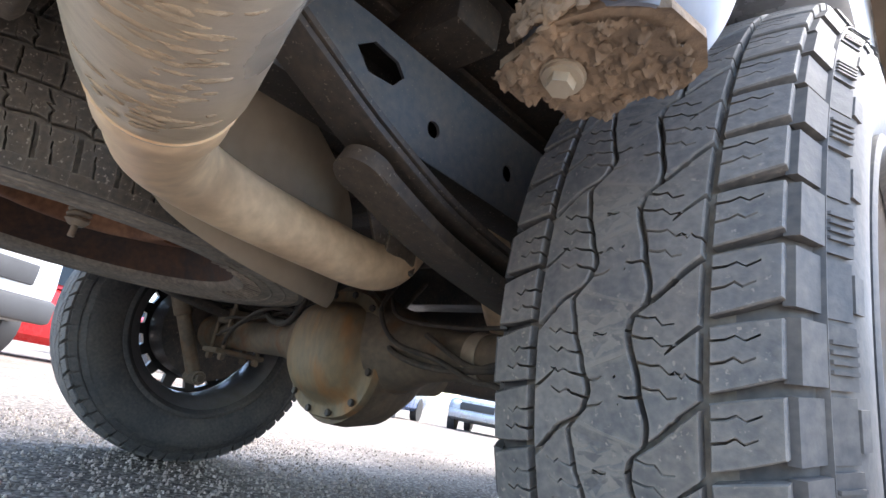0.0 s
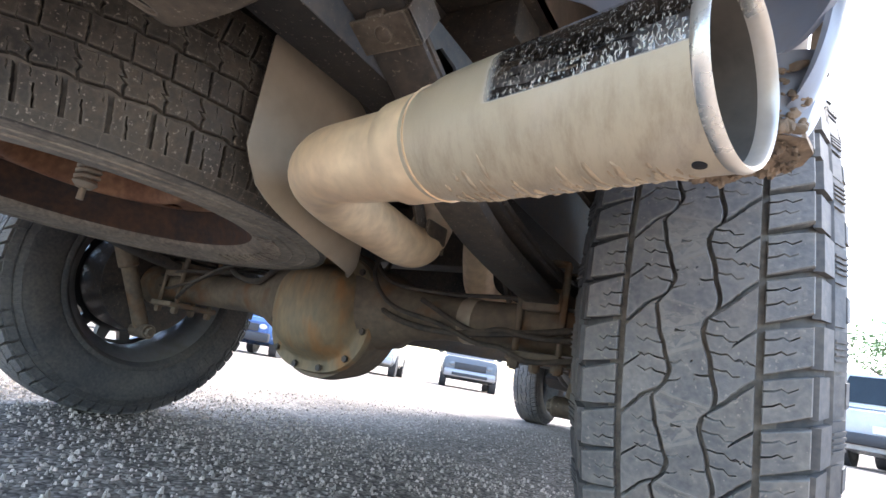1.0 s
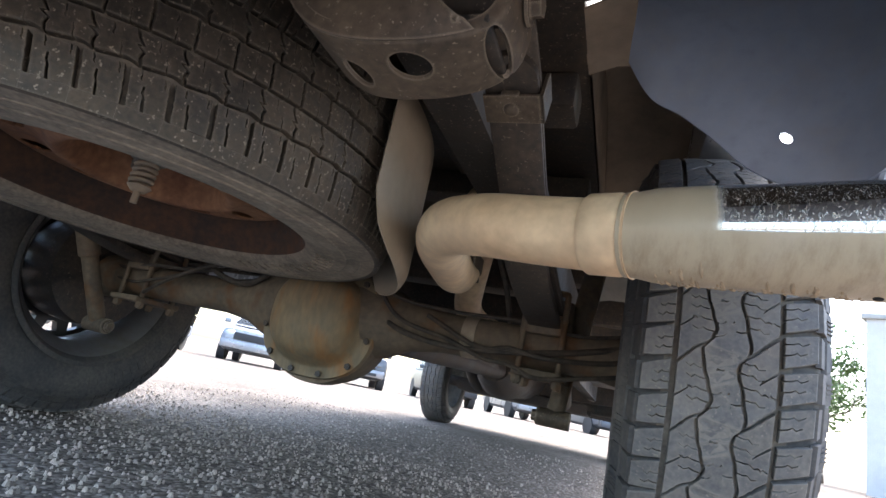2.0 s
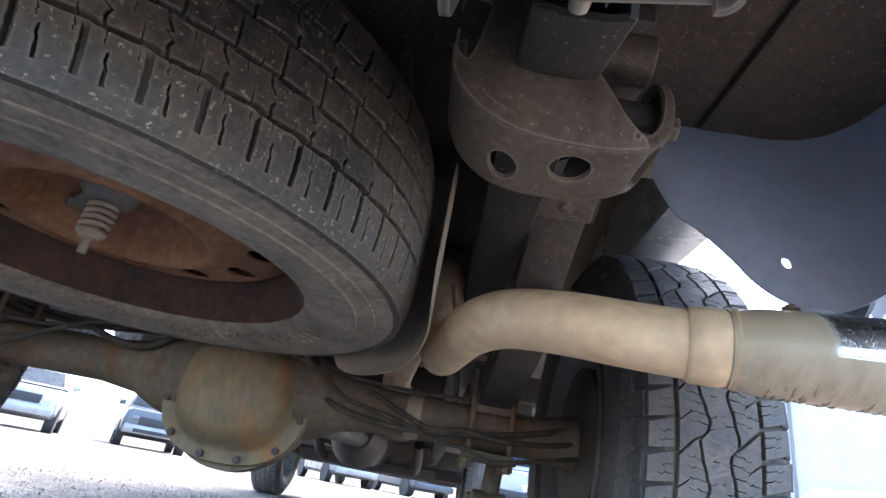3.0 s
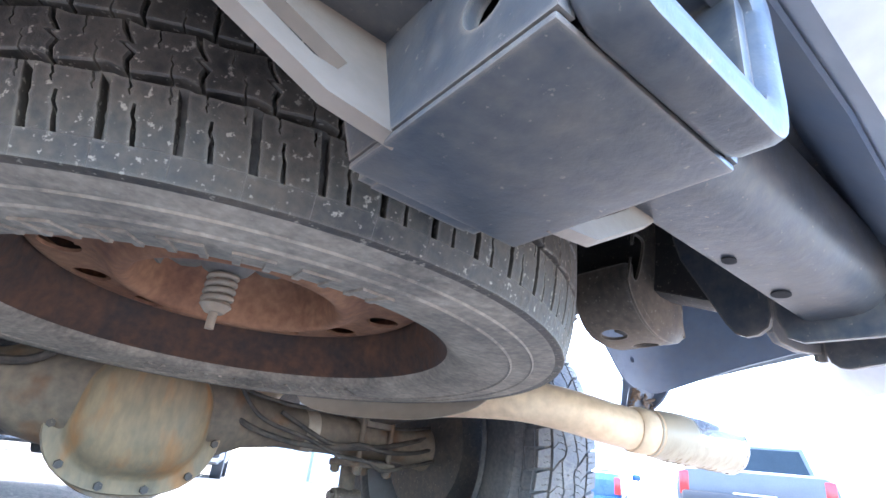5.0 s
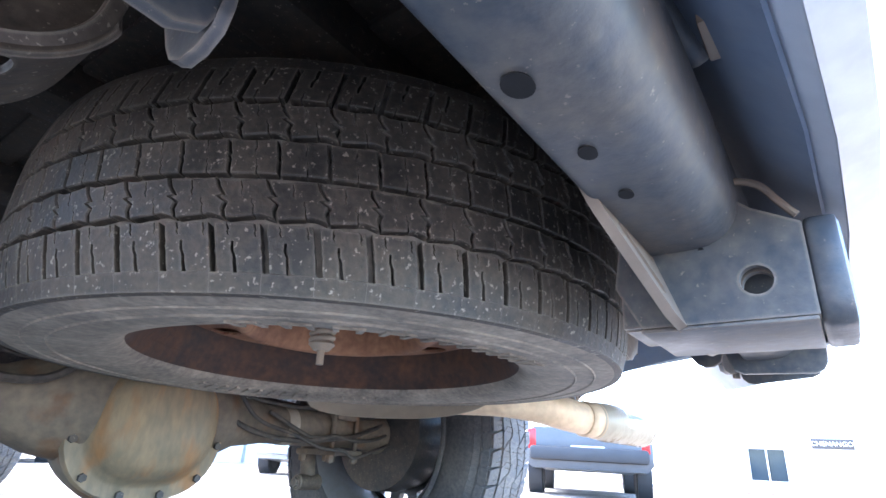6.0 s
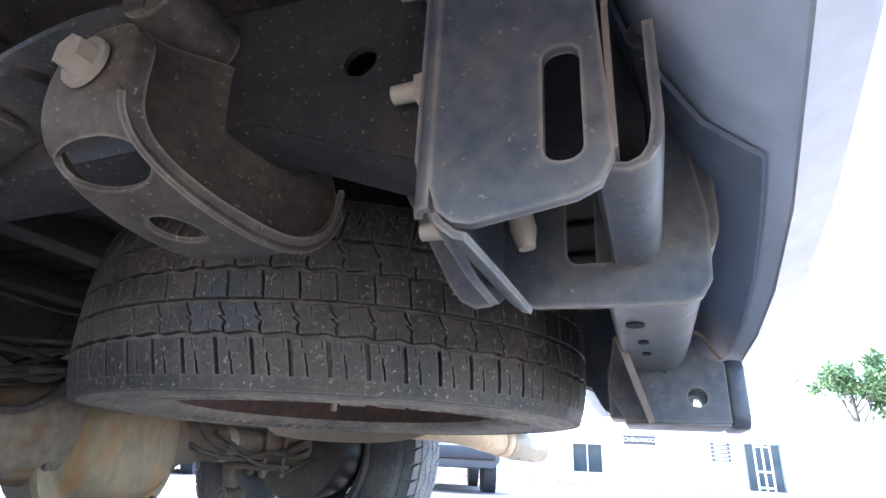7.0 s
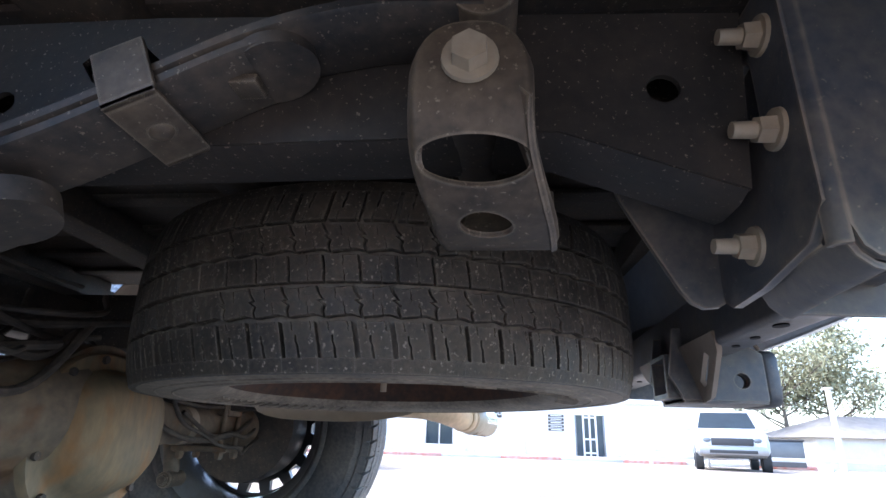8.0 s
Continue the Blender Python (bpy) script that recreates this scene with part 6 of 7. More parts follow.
def building():
    """Low rendered office: projecting bay with a sign, glazed door, window, planters and parapet."""
    X, Z = 28.0, -0.40
    b = thing("office_building", "low white rendered office with a dark name board", "building", at=Matrix.Translation((X, 0, Z)))
    bm = bmesh.new()
    # front wall with window and door openings; its outline lies in y and z
    wall = [(-11.6, 0.0), (-11.6, 2.75), (0.45, 2.75), (0.45, 0.0), (-4.80, 0.0), (-4.80, 2.18), (-6.30, 2.18), (-6.30, 0.0)]
    plate(bm, wall, 0.25, Matrix.Translation((0.12, 0, 0)) @ AX_YZ)
    part("front_wall", bm, WHITE, b)
    bm = bmesh.new()
    plate(bm, [(0.0, 0.0), (0.0, 2.75), (9.0, 2.75), (9.0, 0.0)], 0.25, Matrix.Translation((0, 0.34, 0)) @ AX_XZ)
    part("return_wall", bm, WHITE, b)
    bm = bmesh.new()
    plate(bm, [(0.47, 0.0), (0.47, 2.35), (7.5, 2.35), (7.5, 0.0)], 0.25, Matrix.Translation((2.6, 0, 0)) @ AX_YZ, [[(1.55, 0.55), (1.55, 1.95), (3.15, 1.95), (3.15, 0.55)]])
    part("wing_wall", bm, WHITE, b)
    bm = bmesh.new()
    box(bm, (-0.15, -11.75, 2.75), (9.2, 0.6, 2.92), 0.02)
    box(bm, (2.4, 0.6, 2.35), (9.2, 7.7, 2.5), 0.02)
    box(bm, (0.4, -11.4, 2.92), (9.0, -2.2, 3.25), 0.02)
    part("roof", bm, WHITE, b, "flat roof with a pale parapet")
    bm = bmesh.new()
    box(bm, (2.2, -3.4, 3.25), (2.9, -2.6, 3.75), 0.03)
    part("roof_unit", bm, FRAME_GREY, b)
    for y in (-8.6, -2.25, 0.38):
        bm = bmesh.new()
        tube(bm, [(-0.06, y, 0.1), (-0.06, y, 2.7)], 0.045, 10)
        part("downpipe", bm, WHITE, b)
    # window in the wing
    bm = bmesh.new()
    box(bm, (2.62, 1.55, 0.55), (2.66, 3.15, 1.95))
    w = part("window", bm, GLASS, b, "dark window reflecting greenery")
    for y0, y1 in ((1.52, 1.60), (2.32, 2.38), (3.10, 3.18)):
        bm = bmesh.new()
        box(bm, (2.46, y0, 0.52), (2.6, y1, 1.98), 0.01)
        part("mullion", bm, WHITE, w)
    # door and sidelights
    bm = bmesh.new()
    box(bm, (0.10, -6.28, 0.02), (0.14, -4.82, 2.16))
    d = part("door", bm, GLASS, b, "glazed double door in a grey frame")
    for y in (-6.26, -5.86, -5.55, -5.24, -4.84):
        bm = bmesh.new()
        box(bm, (0.03, y - 0.04, 0.0), (0.15, y + 0.04, 2.17), 0.008)
        part("door_frame", bm, FRAME_GREY if y in (-6.26, -4.84) else WHITE, d)
    for z in (0.35, 1.0, 2.05):
        bm = bmesh.new()
        box(bm, (0.05, -5.84, z - 0.04), (0.15, -5.26, z + 0.04), 0.006)
        part("door_rail", bm, WHITE, d)
    # name board
    bm = bmesh.new()
    box(bm, (-0.06, -1.12, 1.93), (-0.005, 0.36, 2.33), 0.01)
    sign = part("name_board", bm, DARK_SIGN, b, "dark board with pale capitals")
    cu = bpy.data.curves.new("letters", "FONT")
    cu.body, cu.size, cu.extrude, cu.align_x, cu.align_y = "CHENANGO", 0.255, 0.004, "CENTER", "CENTER"
    tmp = bpy.data.objects.new("letters", cu)
    scene.collection.objects.link(tmp)
    dg = bpy.context.evaluated_depsgraph_get()
    me = bpy.data.meshes.new_from_object(tmp.evaluated_get(dg))
    bpy.data.objects.remove(tmp)
    me.materials.clear()
    me.materials.append(SIGN_INK)
    letters = new("letters", me)
    letters.parent = sign
    letters["label"] = "pale capital letters"
    letters.matrix_basis = Matrix.Translation((-0.066, -0.38, 2.13)) @ Matrix(((0, 0, -1, 0), (-1, 0, 0, 0), (0, 1, 0, 0), (0, 0, 0, 1)))
    # board of five dark strips
    for k in range(5):
        bm = bmesh.new()
        z = 2.09 - 0.17 * k
        box(bm, (-0.04, -4.27, z - 0.06), (-0.005, -3.47, z + 0.06), 0.006)
        st = part("tenant_strip", bm, DARK_SIGN, b)
        bm = bmesh.new()
        box(bm, (-0.045, -4.15, z - 0.015), (-0.039, -3.6, z + 0.015))
        part("illegible_line", bm, SIGN_INK, st)
    # planter boxes
    for y0, y1 in ((0.7, 3.4), (-9.6, -6.9)):
        bm = bmesh.new()
        for k in range(3):
            box(bm, (-1.2, y0, 0.02 + 0.17 * k), (-0.4, y1, 0.16 + 0.17 * k), 0.015)
        part("planter", bm, WHITE, b, "white slatted planter")
    return b


building()


def kerbs():
    """Painted kerb in front of the office, red and bare in turn, and the walk behind it."""
    for k in range(9):
        y0 = -14 + 2.6 * k
        bm = bmesh.new()
        z = ground_z(24.2, y0)
        box(bm, (24.0, y0, z - 0.1), (24.25, y0 + 2.58, z + 0.14), 0.02)
        o = finish(bm, "kerb", KERB_RED if k % 2 == 0 else PAVE, None, "", 40)
        tagged(o, "low kerb with worn red paint" if k % 2 == 0 else "low bare concrete kerb", "kerb", "kerbs", "structure")
    bm = bmesh.new()
    box(bm, (24.25, -14, -0.6), (28.0, 9.4, ground_z(25, 0) + 0.13))
    tagged(finish(bm, "pavement", PAVE), "pale concrete walk in front of the office", "pavement", kind="structure")


kerbs()


# ---------- cars ----------
def car_wheel(parent, x, y, r, w, rim=SILVER):
    bm = bmesh.new()
    h = w / 2
    revolve(bm, [(r * 0.62, -h), (r * 0.9, -h * 1.02), (r, -h * 0.75), (r, h * 0.75), (r * 0.9, h * 1.02), (r * 0.62, h)], 36, Matrix.Translation((x, y, r)))
    t = part("wheel", bm, ROAD_RUBBER, parent)
    bm = bmesh.new()
    revolve(bm, [(r * 0.62, -h * 0.9), (r * 0.58, -h * 0.5), (r * 0.2, -h * 0.75), (0.001, -h * 0.78)], 30, Matrix.Translation((x, y, r)))
    revolve(bm, [(r * 0.62, h * 0.9), (r * 0.58, h * 0.5), (r * 0.2, h * 0.75), (0.001, h * 0.78)], 30, Matrix.Translation((x, y, r)))
    part("rim", bm, rim, t)


def car(name, label, category, paint, at, L=4.3, W=1.75, H=1.5, clear=0.22, nose=0.85, belt=0.98, shape="hatch", r=0.31, group=""):
    """A parked vehicle along y (nose at -y): lofted body, glazed cabin, lamps, bumpers, mirrors and wheels."""
    c = thing(name, label, category, group, at=at)
    hw = W / 2
    # stations: y, underside, bonnet or belt height, half width
    if shape == "pickup":
        st = [(-L / 2, clear + 0.16, nose - 0.12, hw * 0.86), (-L / 2 + 0.08, clear + 0.1, nose, hw * 0.95), (-L * 0.30, clear, nose + 0.05, hw), (-L * 0.20, clear, belt, hw), (L * 0.10, clear, belt, hw), (L / 2 - 0.06, clear + 0.05, belt, hw * 0.99), (L / 2, clear + 0.14, belt - 0.03, hw * 0.97)]
        cab = [(-L * 0.22, belt, hw * 0.93), (-L * 0.10, H, hw * 0.76), (L * 0.06, H + 0.01, hw * 0.76), (L * 0.105, belt, hw * 0.92)]
    elif shape == "suv":
        st = [(-L / 2, clear + 0.2, nose - 0.1, hw * 0.84), (-L / 2 + 0.1, clear + 0.12, nose, hw * 0.94), (-L * 0.25, clear, nose + 0.06, hw), (-L * 0.18, clear, belt, hw), (L * 0.3, clear, belt, hw), (L / 2 - 0.08, clear + 0.08, belt, hw * 0.97), (L / 2, clear + 0.2, belt - 0.05, hw * 0.92)]
        cab = [(-L * 0.20, belt, hw * 0.93), (-L * 0.09, H, hw * 0.78), (L * 0.42, H - 0.03, hw * 0.76), (L * 0.49, belt, hw * 0.9)]
    else:
        st = [(-L / 2, clear + 0.18, nose - 0.22, hw * 0.80), (-L / 2 + 0.12, clear + 0.08, nose - 0.08, hw * 0.93), (-L * 0.28, clear, nose + 0.02, hw), (-L * 0.20, clear, belt - 0.02, hw), (L * 0.25, clear, belt + 0.02, hw), (L / 2 - 0.1, clear + 0.08, belt, hw * 0.95), (L / 2, clear + 0.22, belt - 0.12, hw * 0.86)]
        cab = [(-L * 0.24, belt, hw * 0.92), (-L * 0.07, H, hw * 0.72), (L * 0.30, H - 0.04, hw * 0.72), (L * 0.46, belt, hw * 0.88)]
    bm = bmesh.new()
    rows = []
    for y, z0, z1, w in st:
        zm = z0 + (z1 - z0) * 0.55
        rows.append([bm.verts.new(p) for p in ((-w * 0.9, y, z0), (-w, y, z0 + 0.1), (-w * 1.01, y, zm), (-w * 0.97, y, z1 - 0.05), (-w * 0.86, y, z1), (w * 0.86, y, z1), (w * 0.97, y, z1 - 0.05), (w * 1.01, y, zm), (w, y, z0 + 0.1), (w * 0.9, y, z0))])
    for a, b in zip(rows, rows[1:]):
        for k in range(10):
            bm.faces.new((a[k], a[(k + 1) % 10], b[(k + 1) % 10], b[k]))
    bm.faces.new(rows[0][::-1])
    bm.faces.new(rows[-1])
    part("body", bm, paint, c, smooth=35)
    bm = bmesh.new()
    cr = [[bm.verts.new((k * w, y, z)) for k in (-1, 1)] for y, z, w in cab]
    base = [bm.verts.new((k * w, y, z - 0.02)) for (y, z, w) in (cab[0], cab[3]) for k in (-1, 1)]
    for a, b in zip(cr, cr[1:]):
        bm.faces.new((a[0], a[1], b[1], b[0]))
    for k in (0, 1):
        bm.faces.new([q[k] for q in cr])
    part("cabin", bm, paint, c, smooth=20)

    def pane(loop, name="window", mat=GLASS):
        bm = bmesh.new()
        vs = [bm.verts.new(p) for p in loop]
        f = bm.faces.new(vs)
        bmesh.ops.solidify(bm, geom=[f], thickness=0.006)
        part(name, bm, mat, c)
    (y0, z0, w0), (y1, z1, w1), (y2, z2, w2), (y3, z3, w3) = cab
    lerp = lambda a, b, t: a + (b - a) * t
    # windscreen and rear window, a little proud of the cabin
    for (ya, za, wa), (yb, zb, wb), dy in ((cab[0], cab[1], -0.012), (cab[3], cab[2], 0.012)):
        pane([(-lerp(wa, wb, 0.12) * 0.92, lerp(ya, yb, 0.12) + dy, lerp(za, zb, 0.12) + 0.008), (lerp(wa, wb, 0.12) * 0.92, lerp(ya, yb, 0.12) + dy, lerp(za, zb, 0.12) + 0.008), (lerp(wa, wb, 0.9) * 0.9, lerp(ya, yb, 0.9) + dy, lerp(za, zb, 0.9) + 0.008), (-lerp(wa, wb, 0.9) * 0.9, lerp(ya, yb, 0.9) + dy, lerp(za, zb, 0.9) + 0.008)], "windscreen")
    for k in (-1, 1):
        n = 2
        for i in range(n):
            f0, f1 = i / n + 0.03, (i + 1) / n - 0.02
            lo = lambda f: (k * (lerp(w0, w3, f) - 0.02 + 0.026), lerp(y0, y3, 0.14 + f * 0.74), lerp(z0, z3, f) + 0.05)
            hi = lambda f: (k * (lerp(w1, w2, f) + 0.012), lerp(y1, y2, f), lerp(z1, z2, f) - 0.07)
            pane([lo(f0), lo(f1), hi(f1), hi(f0)])
        # mirror
        bm = bmesh.new()
        box(bm, (k * (hw + 0.1) - 0.09, cab[0][0] + 0.16, belt + 0.02), (k * (hw + 0.1) + 0.09, cab[0][0] + 0.28, belt + 0.16), 0.03)
        part("mirror", bm, paint, c)
        # head and tail lamps
        bm = bmesh.new()
        bmesh.ops.create_uvsphere(bm, u_segments=16, v_segments=10, radius=0.12, matrix=Matrix.Translation((k * hw * 0.66, -L / 2 + 0.06, nose - 0.22)) @ Matrix.Diagonal((1.3, 0.7, 0.8, 1)))
        part("headlight", bm, LAMP_GREY if shape == "pickup" else LAMP_GLASS, c)
        bm = bmesh.new()
        box(bm, (k * hw * 0.88 - 0.06, L / 2 - 0.08, belt - 0.36), (k * hw * 0.88 + 0.06, L / 2 + 0.012, belt - 0.06), 0.02)
        part("tail_light", bm, TAIL_RED, c)
        for y in (-L * 0.31, L * 0.30):
            car_wheel(c, k * (hw - 0.10), y, r, 0.21)
            bm = bmesh.new()
            tube(bm, [(k * (hw - 0.2), y, r), (k * (hw + 0.012), y, r)], r * 1.09, 28)
            part("wheel_arch", bm, TRIM, c)
    bm = bmesh.new()
    box(bm, (-hw * 0.9, -L / 2 - 0.05, clear + 0.1), (hw * 0.9, -L / 2 + 0.12, clear + 0.34), 0.05)
    part("front_bumper", bm, TRIM if shape == "suv" else SILVER if shape == "pickup" else paint, c)
    if shape == "pickup":
        bm = bmesh.new()
        box(bm, (-hw * 0.62, -L / 2 - 0.062, clear + 0.15), (hw * 0.62, -L / 2 - 0.03, clear + 0.24), 0.01)
        part("lower_intake", bm, TRIM, c)
    bm = bmesh.new()
    box(bm, (-hw * 0.55, -L / 2 - 0.03, nose - 0.36), (hw * 0.55, -L / 2 + 0.05, nose - 0.16), 0.02)
    part("grille", bm, TRIM, c)
    bm = bmesh.new()
    box(bm, (-hw * 0.92, L / 2 - 0.12, clear + 0.16), (hw * 0.92, L / 2 + 0.09, clear + 0.36), 0.05)
    part("rear_bumper", bm, TRIM if shape != "hatch" else paint, c)
    bm = bmesh.new()
    box(bm, (-0.24, L / 2 + 0.03, belt - 0.40), (0.24, L / 2 + 0.02 + 0.012, belt - 0.28), 0.004)
    part("number_plate", bm, SIGN_INK, c)
    return c


def parked(x, y, heading):
    """A pose on the ground with the nose turned to a heading (degrees from +y, clockwise)."""
    return pose(x, y, ground_z(x, y), 0, 0, 180 - heading)


car("white_suv", "white off-road car with round front lamps", "car", WHITE_PAINT, parked(-6.8, -1.5, 55), 4.2, 1.85, 1.75, 0.32, 1.12, 1.16, "suv", 0.37)
car("red_hatchback", "bright red hatchback car", "car", RED_PAINT, parked(-8.6, 0.7, 8), 4.2, 1.72, 1.5)
car("grey_pickup", "dark grey pickup seen from its tail", "pickup truck", CHARCOAL, parked(9.95, 3.05, 68), 5.2, 1.85, 1.55, 0.36, 0.95, 1.02, "pickup", 0.37)
car("white_pickup", "white pickup parked beside the office", "pickup truck", WHITE_PAINT, parked(18.4, -8.3, -72), 5.4, 1.95, 1.78, 0.36, 1.08, 1.15, "pickup", 0.37)
FAR = [(-14.0, 7.6, "hatch", CHARCOAL, "grey hatchback in the far row"), (-11.8, 10.2, "suv", BLUE_PAINT, "blue off-road car in the far row"), (-10.0, 13.2, "hatch", SILVER_CAR, "silver hatchback in the far row"), (-8.0, 16.0, "pickup", CHARCOAL, "grey pickup in the far row"), (-5.6, 18.6, "suv", CHARCOAL, "grey off-road car in the far row"), (-3.0, 20.8, "hatch", SILVER_CAR, "silver hatchback in the far row"), (-0.2, 22.6, "hatch", CHARCOAL, "grey hatchback in the far row"), (-16.5, 4.6, "pickup", WHITE_PAINT, "white pickup in the far row")]
for i, (x, y, sh, pt, lb) in enumerate(FAR):
    car("parked_car", lb, "car", pt, parked(x, y, 150), 4.4, 1.8, 1.62 if sh != "hatch" else 1.48, 0.27, 0.98, 1.05, sh, 0.33, "far row of parked cars")
car("white_estate", "white off-road car behind the truck", "car", WHITE_PAINT, parked(3.5, 13.0, 20), 4.5, 1.85, 1.7, 0.26, 1.0, 1.05, "suv", 0.35)


car("white_saloon", "white car with red tail lamps", "car", WHITE_PAINT, parked(8.3, 8.4, 60), 4.4, 1.8, 1.5)
car("blue_hatchback", "blue car parked beside a white one", "car", BLUE_PAINT, parked(10.6, 6.9, 60), 4.2, 1.75, 1.45)


def shop():
    """White block-built shop beyond the parked cars, with a blue sign and a small window."""
    b = thing("shop_building", "tall white painted shop with a blue sign", "building", at=pose(11.5, 21.5, -0.4, 0, 0, -30))
    bm = bmesh.new()
    box(bm, (-2.6, 0, 0), (14, 8, 6.4))
    part("wall", bm, WHITE, b)
    bm = bmesh.new()
    box(bm, (-2.75, -0.15, 6.4), (14.15, 8.15, 6.6), 0.02)
    part("roof", bm, PAVE, b)
    bm = bmesh.new()
    box(bm, (-1.6, -0.05, 3.9), (-0.3, 0.02, 4.4), 0.01)
    part("window", bm, FRAME_GREY, b)
    bm = bmesh.new()
    box(bm, (-1.5, -0.08, 2.6), (-0.5, -0.01, 3.2), 0.01)
    part("sign_board", bm, BLUE_PAINT, b, "blue sign board with pale bars")
    for k in range(2):
        bm = bmesh.new()
        tube(bm, [(-0.6 + 3.6 * k, -0.12, 0.1), (-0.6 + 3.6 * k, -0.12, 6.2)], 0.06, 10)
        part("downpipe", bm, FRAME_GREY, b)
    return b


shop()


# ---------- trees, pole, house ----------
def tree(name, label, at, height, spread, leaf, seed, clumps=55, gaps=0.0):
    rnd = random.Random(seed)
    t = thing(name, label, "tree", at=at)
    bm = bmesh.new()
    trunk = [(0, 0, 0), (0.05, 0.03, height * 0.2), (-0.04, 0.06, height * 0.42), (0.06, -0.03, height * 0.7)]
    tube(bm, spline(trunk, 4), [0.17 * (1 - 0.75 * i / 12) * height / 6 for i in range(13)], 10)
    ends = []
    for k in range(11):
        a, z0 = rnd.uniform(0, 6.28), height * rnd.uniform(0.28, 0.62)
        ln = spread * rnd.uniform(0.55, 1.0)
        e = Vector((ln * math.cos(a), ln * math.sin(a), z0 + height * rnd.uniform(0.15, 0.38)))
        mid = e * 0.5 + Vector((0, 0, z0 * 0.5 - 0.1))
        tube(bm, spline([(0, 0, z0), mid, e], 4), [0.055 * (1 - 0.85 * i / 8) * height / 6 for i in range(9)], 6)
        ends.append((e, mid))
        for q in range(3):
            f = e + Vector((rnd.uniform(-1, 1), rnd.uniform(-1, 1), rnd.uniform(0.1, 1))) * spread * 0.4
            tube(bm, spline([mid, (mid + f) / 2 + Vector((0, 0, 0.1)), f], 3), [0.02 * (1 - 0.8 * i / 6) * height / 6 for i in range(7)], 5)
            ends.append((f, e))
    part("trunk", bm, BARK, t)
    verts, faces = [], []
    for k in range(clumps):
        e, q = rnd.choice(ends)
        c = e + (q - e) * rnd.uniform(-0.15, 0.5) + Vector((rnd.gauss(0, 1), rnd.gauss(0, 1), rnd.gauss(0, 0.7))) * spread * 0.12
        for j in range(int(46 * (1 - gaps))):
            p = c + Vector((rnd.gauss(0, 1), rnd.gauss(0, 1), rnd.gauss(0, 0.8))) * spread * 0.13
            d, u = Vector((rnd.gauss(0, 1), rnd.gauss(0, 1), rnd.gauss(0, 1))).normalized(), Vector((rnd.gauss(0, 1), rnd.gauss(0, 1), rnd.gauss(0, 1))).normalized()
            s = rnd.uniform(0.09, 0.19) * height / 6
            b = len(verts)
            verts += [tuple(p), tuple(p + d * s + u * s * 0.4), tuple(p + d * s * 1.9), tuple(p + d * s - u * s * 0.4)]
            faces.append((b, b + 1, b + 2, b + 3))
    me = bpy.data.meshes.new("crown")
    me.from_pydata(verts, [], faces)
    me.materials.append(leaf)
    o = new("crown", me)
    o.parent = t
    return t


tree("leafy_tree", "bushy green tree behind the office", parked(36, -11.75, 0), 7.6, 1.7, LEAF, 3, 130)
tree("sparse_tree", "olive-leaved tree with bare twigs", parked(33, -17.5, 0), 6.8, 3.4, DRY_LEAF, 5, 170, 0.1)
tree("sparse_tree", "half-bare tree beside the house", parked(34.5, -20.8, 0), 7.4, 3.6, DRY_LEAF, 8, 150, 0.15)
tree("street_tree", "green tree beyond the car park", parked(6.0, 26.0, 0), 5.5, 2.6, LEAF, 12, 70)
tree("street_tree", "green tree beyond the car park", parked(10.0, 30.0, 0), 6.0, 2.8, LEAF, 13, 70)

p_ = thing("utility_pole", "tall pale utility pole with a crossarm", "utility pole", at=parked(20.5, -13.0, 0))
bm = bmesh.new()
tube(bm, [(0, 0, 0), (0, 0, 2.85)], [0.10, 0.09], 14)
part("post", bm, WHITE, p_)
bm = bmesh.new()
box(bm, (-0.13, -0.13, 2.85), (0.13, 0.13, 2.92), 0.02)
part("cap", bm, WHITE, p_)
w_ = thing("utility_pole", "thin dark utility pole carrying a wire", "utility pole", at=parked(34, -13.8, 0))
bm = bmesh.new()
tube(bm, [(0, 0, 0), (0, 0, 7.5)], [0.11, 0.08], 12)
part("post", bm, BARK, w_)
bm = bmesh.new()
box(bm, (-0.05, -0.8, 7.1), (0.05, 0.8, 7.2), 0.01)
part("crossarm", bm, BARK, w_)
bm = bmesh.new()
tube(bm, [(34 + 1.2 * math.sin(k / 3), -13.8 - 60 * (k - 6) / 12, 6.65 + 0.02 * (k - 6) ** 2) for k in range(13)], 0.02, 6)
tagged(finish(bm, "overhead_wire", TRIM), "dark overhead wire across the sky", "wire")

h_ = thing("house", "pale bungalow with a brown shingle roof", "house", at=parked(31, -20.5, 0))
bm = bmesh.new()
box(bm, (-3, -4.2, 0), (3, 4.2, 1.48))
part("wall", bm, WHITE, h_)
bm = bmesh.new()
vs = [bm.verts.new(q) for q in ((-3.4, -4.6, 1.45), (3.4, -4.6, 1.45), (3.4, 4.6, 1.45), (-3.4, 4.6, 1.45), (0, -1.8, 2.62), (0, 1.8, 2.62))]
for f in ((0, 1, 4), (1, 2, 5, 4), (2, 3, 5), (3, 0, 4, 5), (3, 2, 1, 0)):
    bm.faces.new([vs[k] for k in f])
part("roof", bm, SHINGLE, h_)
bm = bmesh.new()
box(bm, (-3.05, -1.2, 0.6), (-2.98, 0.2, 1.5))
part("window", bm, GLASS, h_)

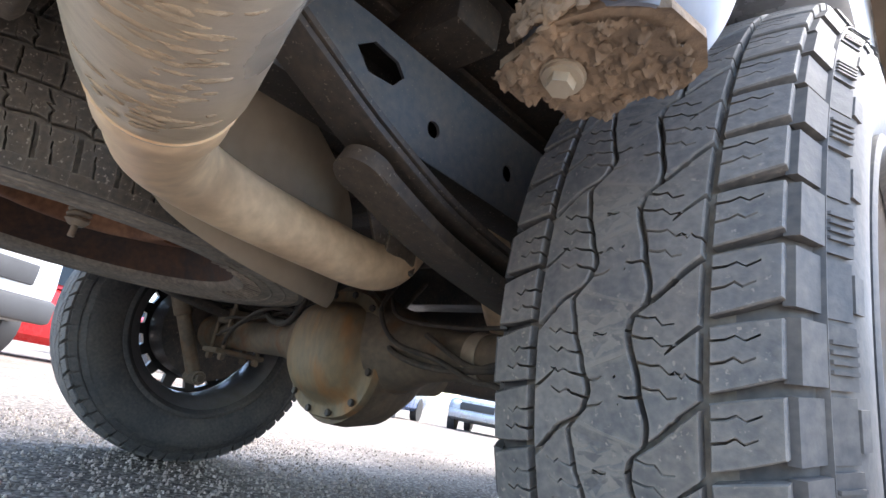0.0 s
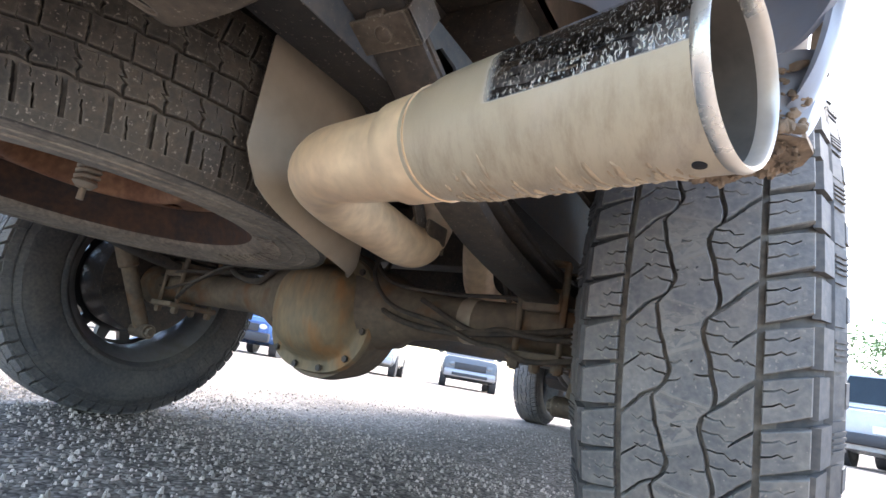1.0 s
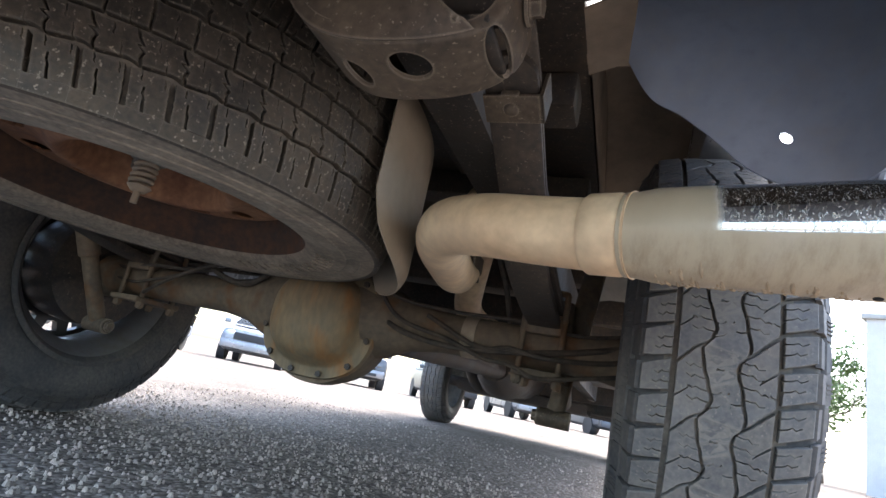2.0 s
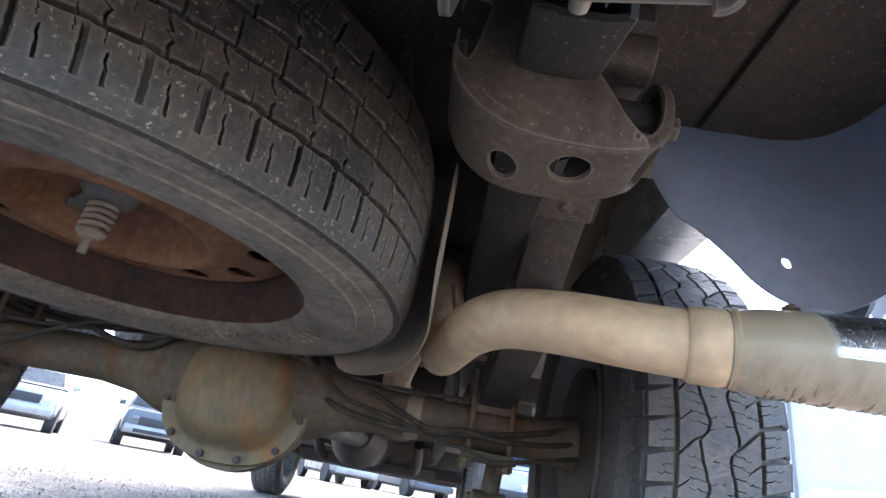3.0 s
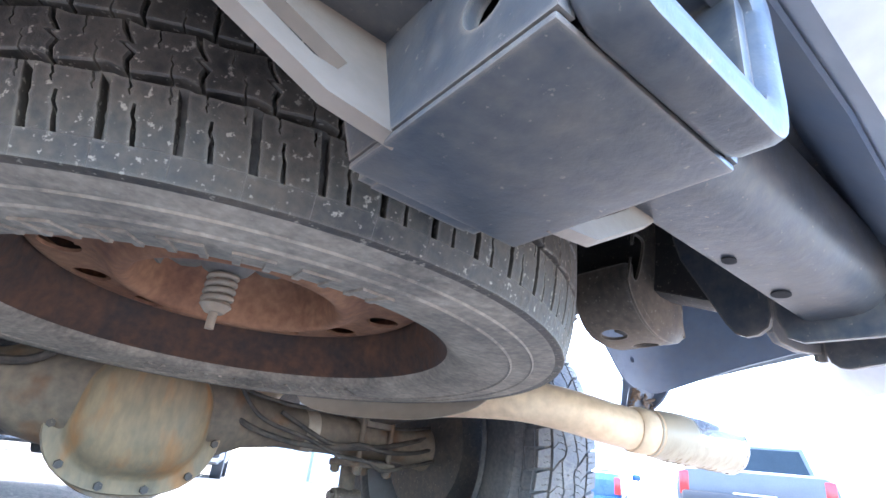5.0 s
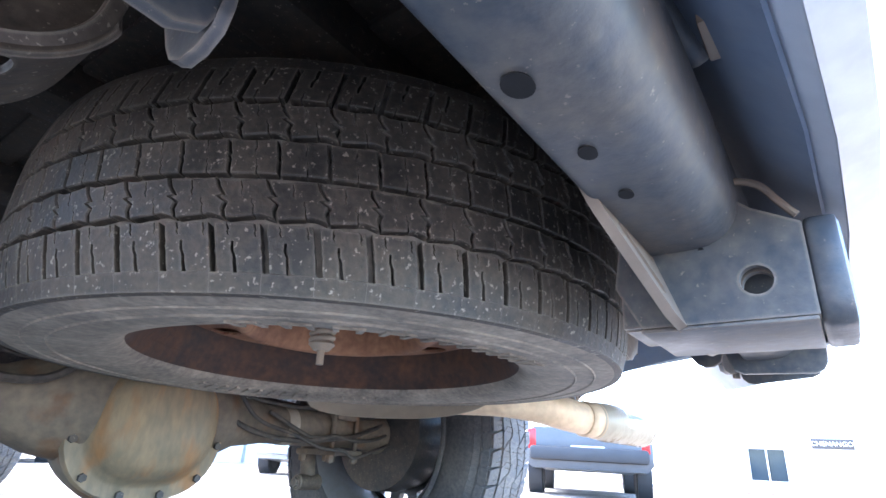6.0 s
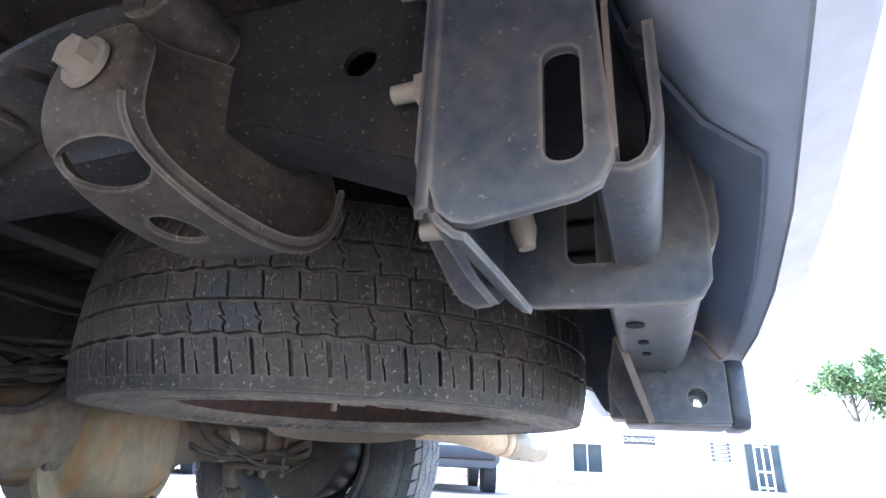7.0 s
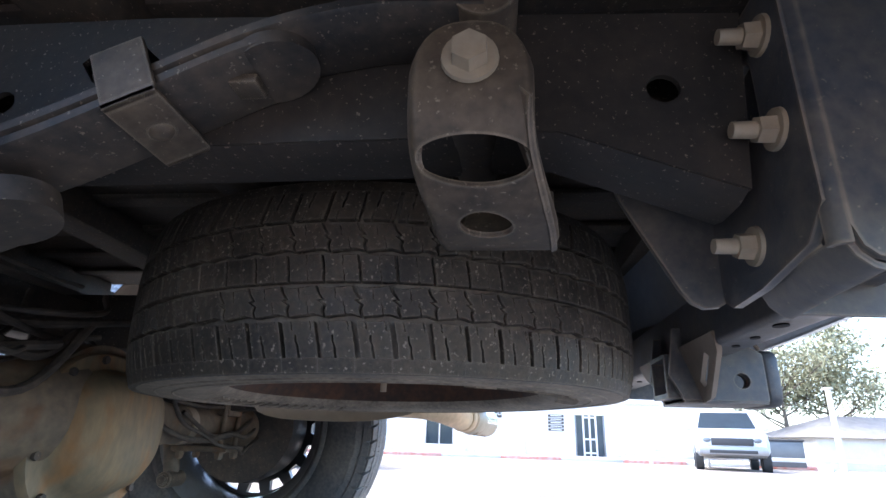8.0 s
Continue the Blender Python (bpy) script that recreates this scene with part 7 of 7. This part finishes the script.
g_ = thing("dumpster", "dark green steel bin with a pale notice", "bin", at=parked(23.0, -12.0, 20))
bm = bmesh.new()
box(bm, (-0.55, -0.9, 0.1), (0.55, 0.9, 1.05), 0.04)
part("body", bm, CHARCOAL, g_)
bm = bmesh.new()
box(bm, (-0.6, -0.95, 1.05), (0.6, 0.95, 1.12), 0.03)
part("lid", bm, TRIM, g_)
bm = bmesh.new()
box(bm, (-0.565, -0.2, 0.4), (-0.552, 0.45, 0.8), 0.004)
part("notice", bm, SIGN_INK, g_)
r_ = thing("parking_rail", "low white rail along the car park edge", "rail", at=parked(21.5, -11.0, 0))
bm = bmesh.new()
box(bm, (-0.04, -4.5, 0.28), (0.04, 4.5, 0.42), 0.02)
part("beam", bm, WHITE, r_)
for y in (-4.3, -2.2, 0, 2.2, 4.3):
    bm = bmesh.new()
    box(bm, (-0.05, y - 0.05, 0), (0.05, y + 0.05, 0.30), 0.01)
    part("post", bm, WHITE, r_)


# ---------- loose grit ----------
def grit():
    rnd = random.Random(7)
    verts, faces = [], []
    shape = [(1, 0, 0), (0, 1, 0), (-1, 0, 0), (0, -1, 0), (0, 0, 1), (0.6, 0.6, 0.55), (-0.6, 0.6, 0.5)]
    for k in range(15000):
        d = rnd.random() ** 1.6
        x, y = rnd.uniform(-1.6, 1.5), rnd.uniform(-0.75, 0.8) if k % 3 else rnd.uniform(-0.75, 2.6)
        r = 0.0022 + 0.0038 * rnd.random() ** 2
        z = ground_z(x, y)
        a = rnd.uniform(0, 6.28)
        c, q = math.cos(a), math.sin(a)
        b = len(verts)
        sx, sy, sz = r * rnd.uniform(0.7, 1.4), r * rnd.uniform(0.7, 1.2), r * rnd.uniform(0.5, 0.9)
        for px, py in ((1, 0), (0.3, 0.9), (-0.8, 0.6), (-0.9, -0.5), (0.2, -1)):
            u, v = px * sx * rnd.uniform(0.8, 1.2), py * sy
            verts.append((x + u * c - v * q, y + u * q + v * c, z - 0.0004))
        for px, py in ((0.5, 0.1), (-0.3, 0.4), (-0.2, -0.5)):
            u, v = px * sx, py * sy
            verts.append((x + u * c - v * q, y + u * q + v * c, z + sz * 2 * rnd.uniform(0.75, 1.0)))
        faces += [(b, b + 1, b + 5), (b + 1, b + 6, b + 5), (b + 1, b + 2, b + 6), (b + 2, b + 3, b + 6), (b + 3, b + 7, b + 6), (b + 3, b + 4, b + 7), (b + 4, b, b + 7), (b, b + 5, b + 7), (b + 5, b + 6, b + 7)]
    me = bpy.data.meshes.new("grit")
    me.from_pydata(verts, [], faces)
    me.materials.append(GRIT)
    tagged(new("grit", me), "pale loose stones on the asphalt", "gravel", kind="stuff")


GRIT = grimy("loose_stone", (0.34, 0.284, 0.230), (0.44, 0.374, 0.308), 0.4, 20, (0.8, 0.95), 0, 0.2, 80, island=0.6)
grit()
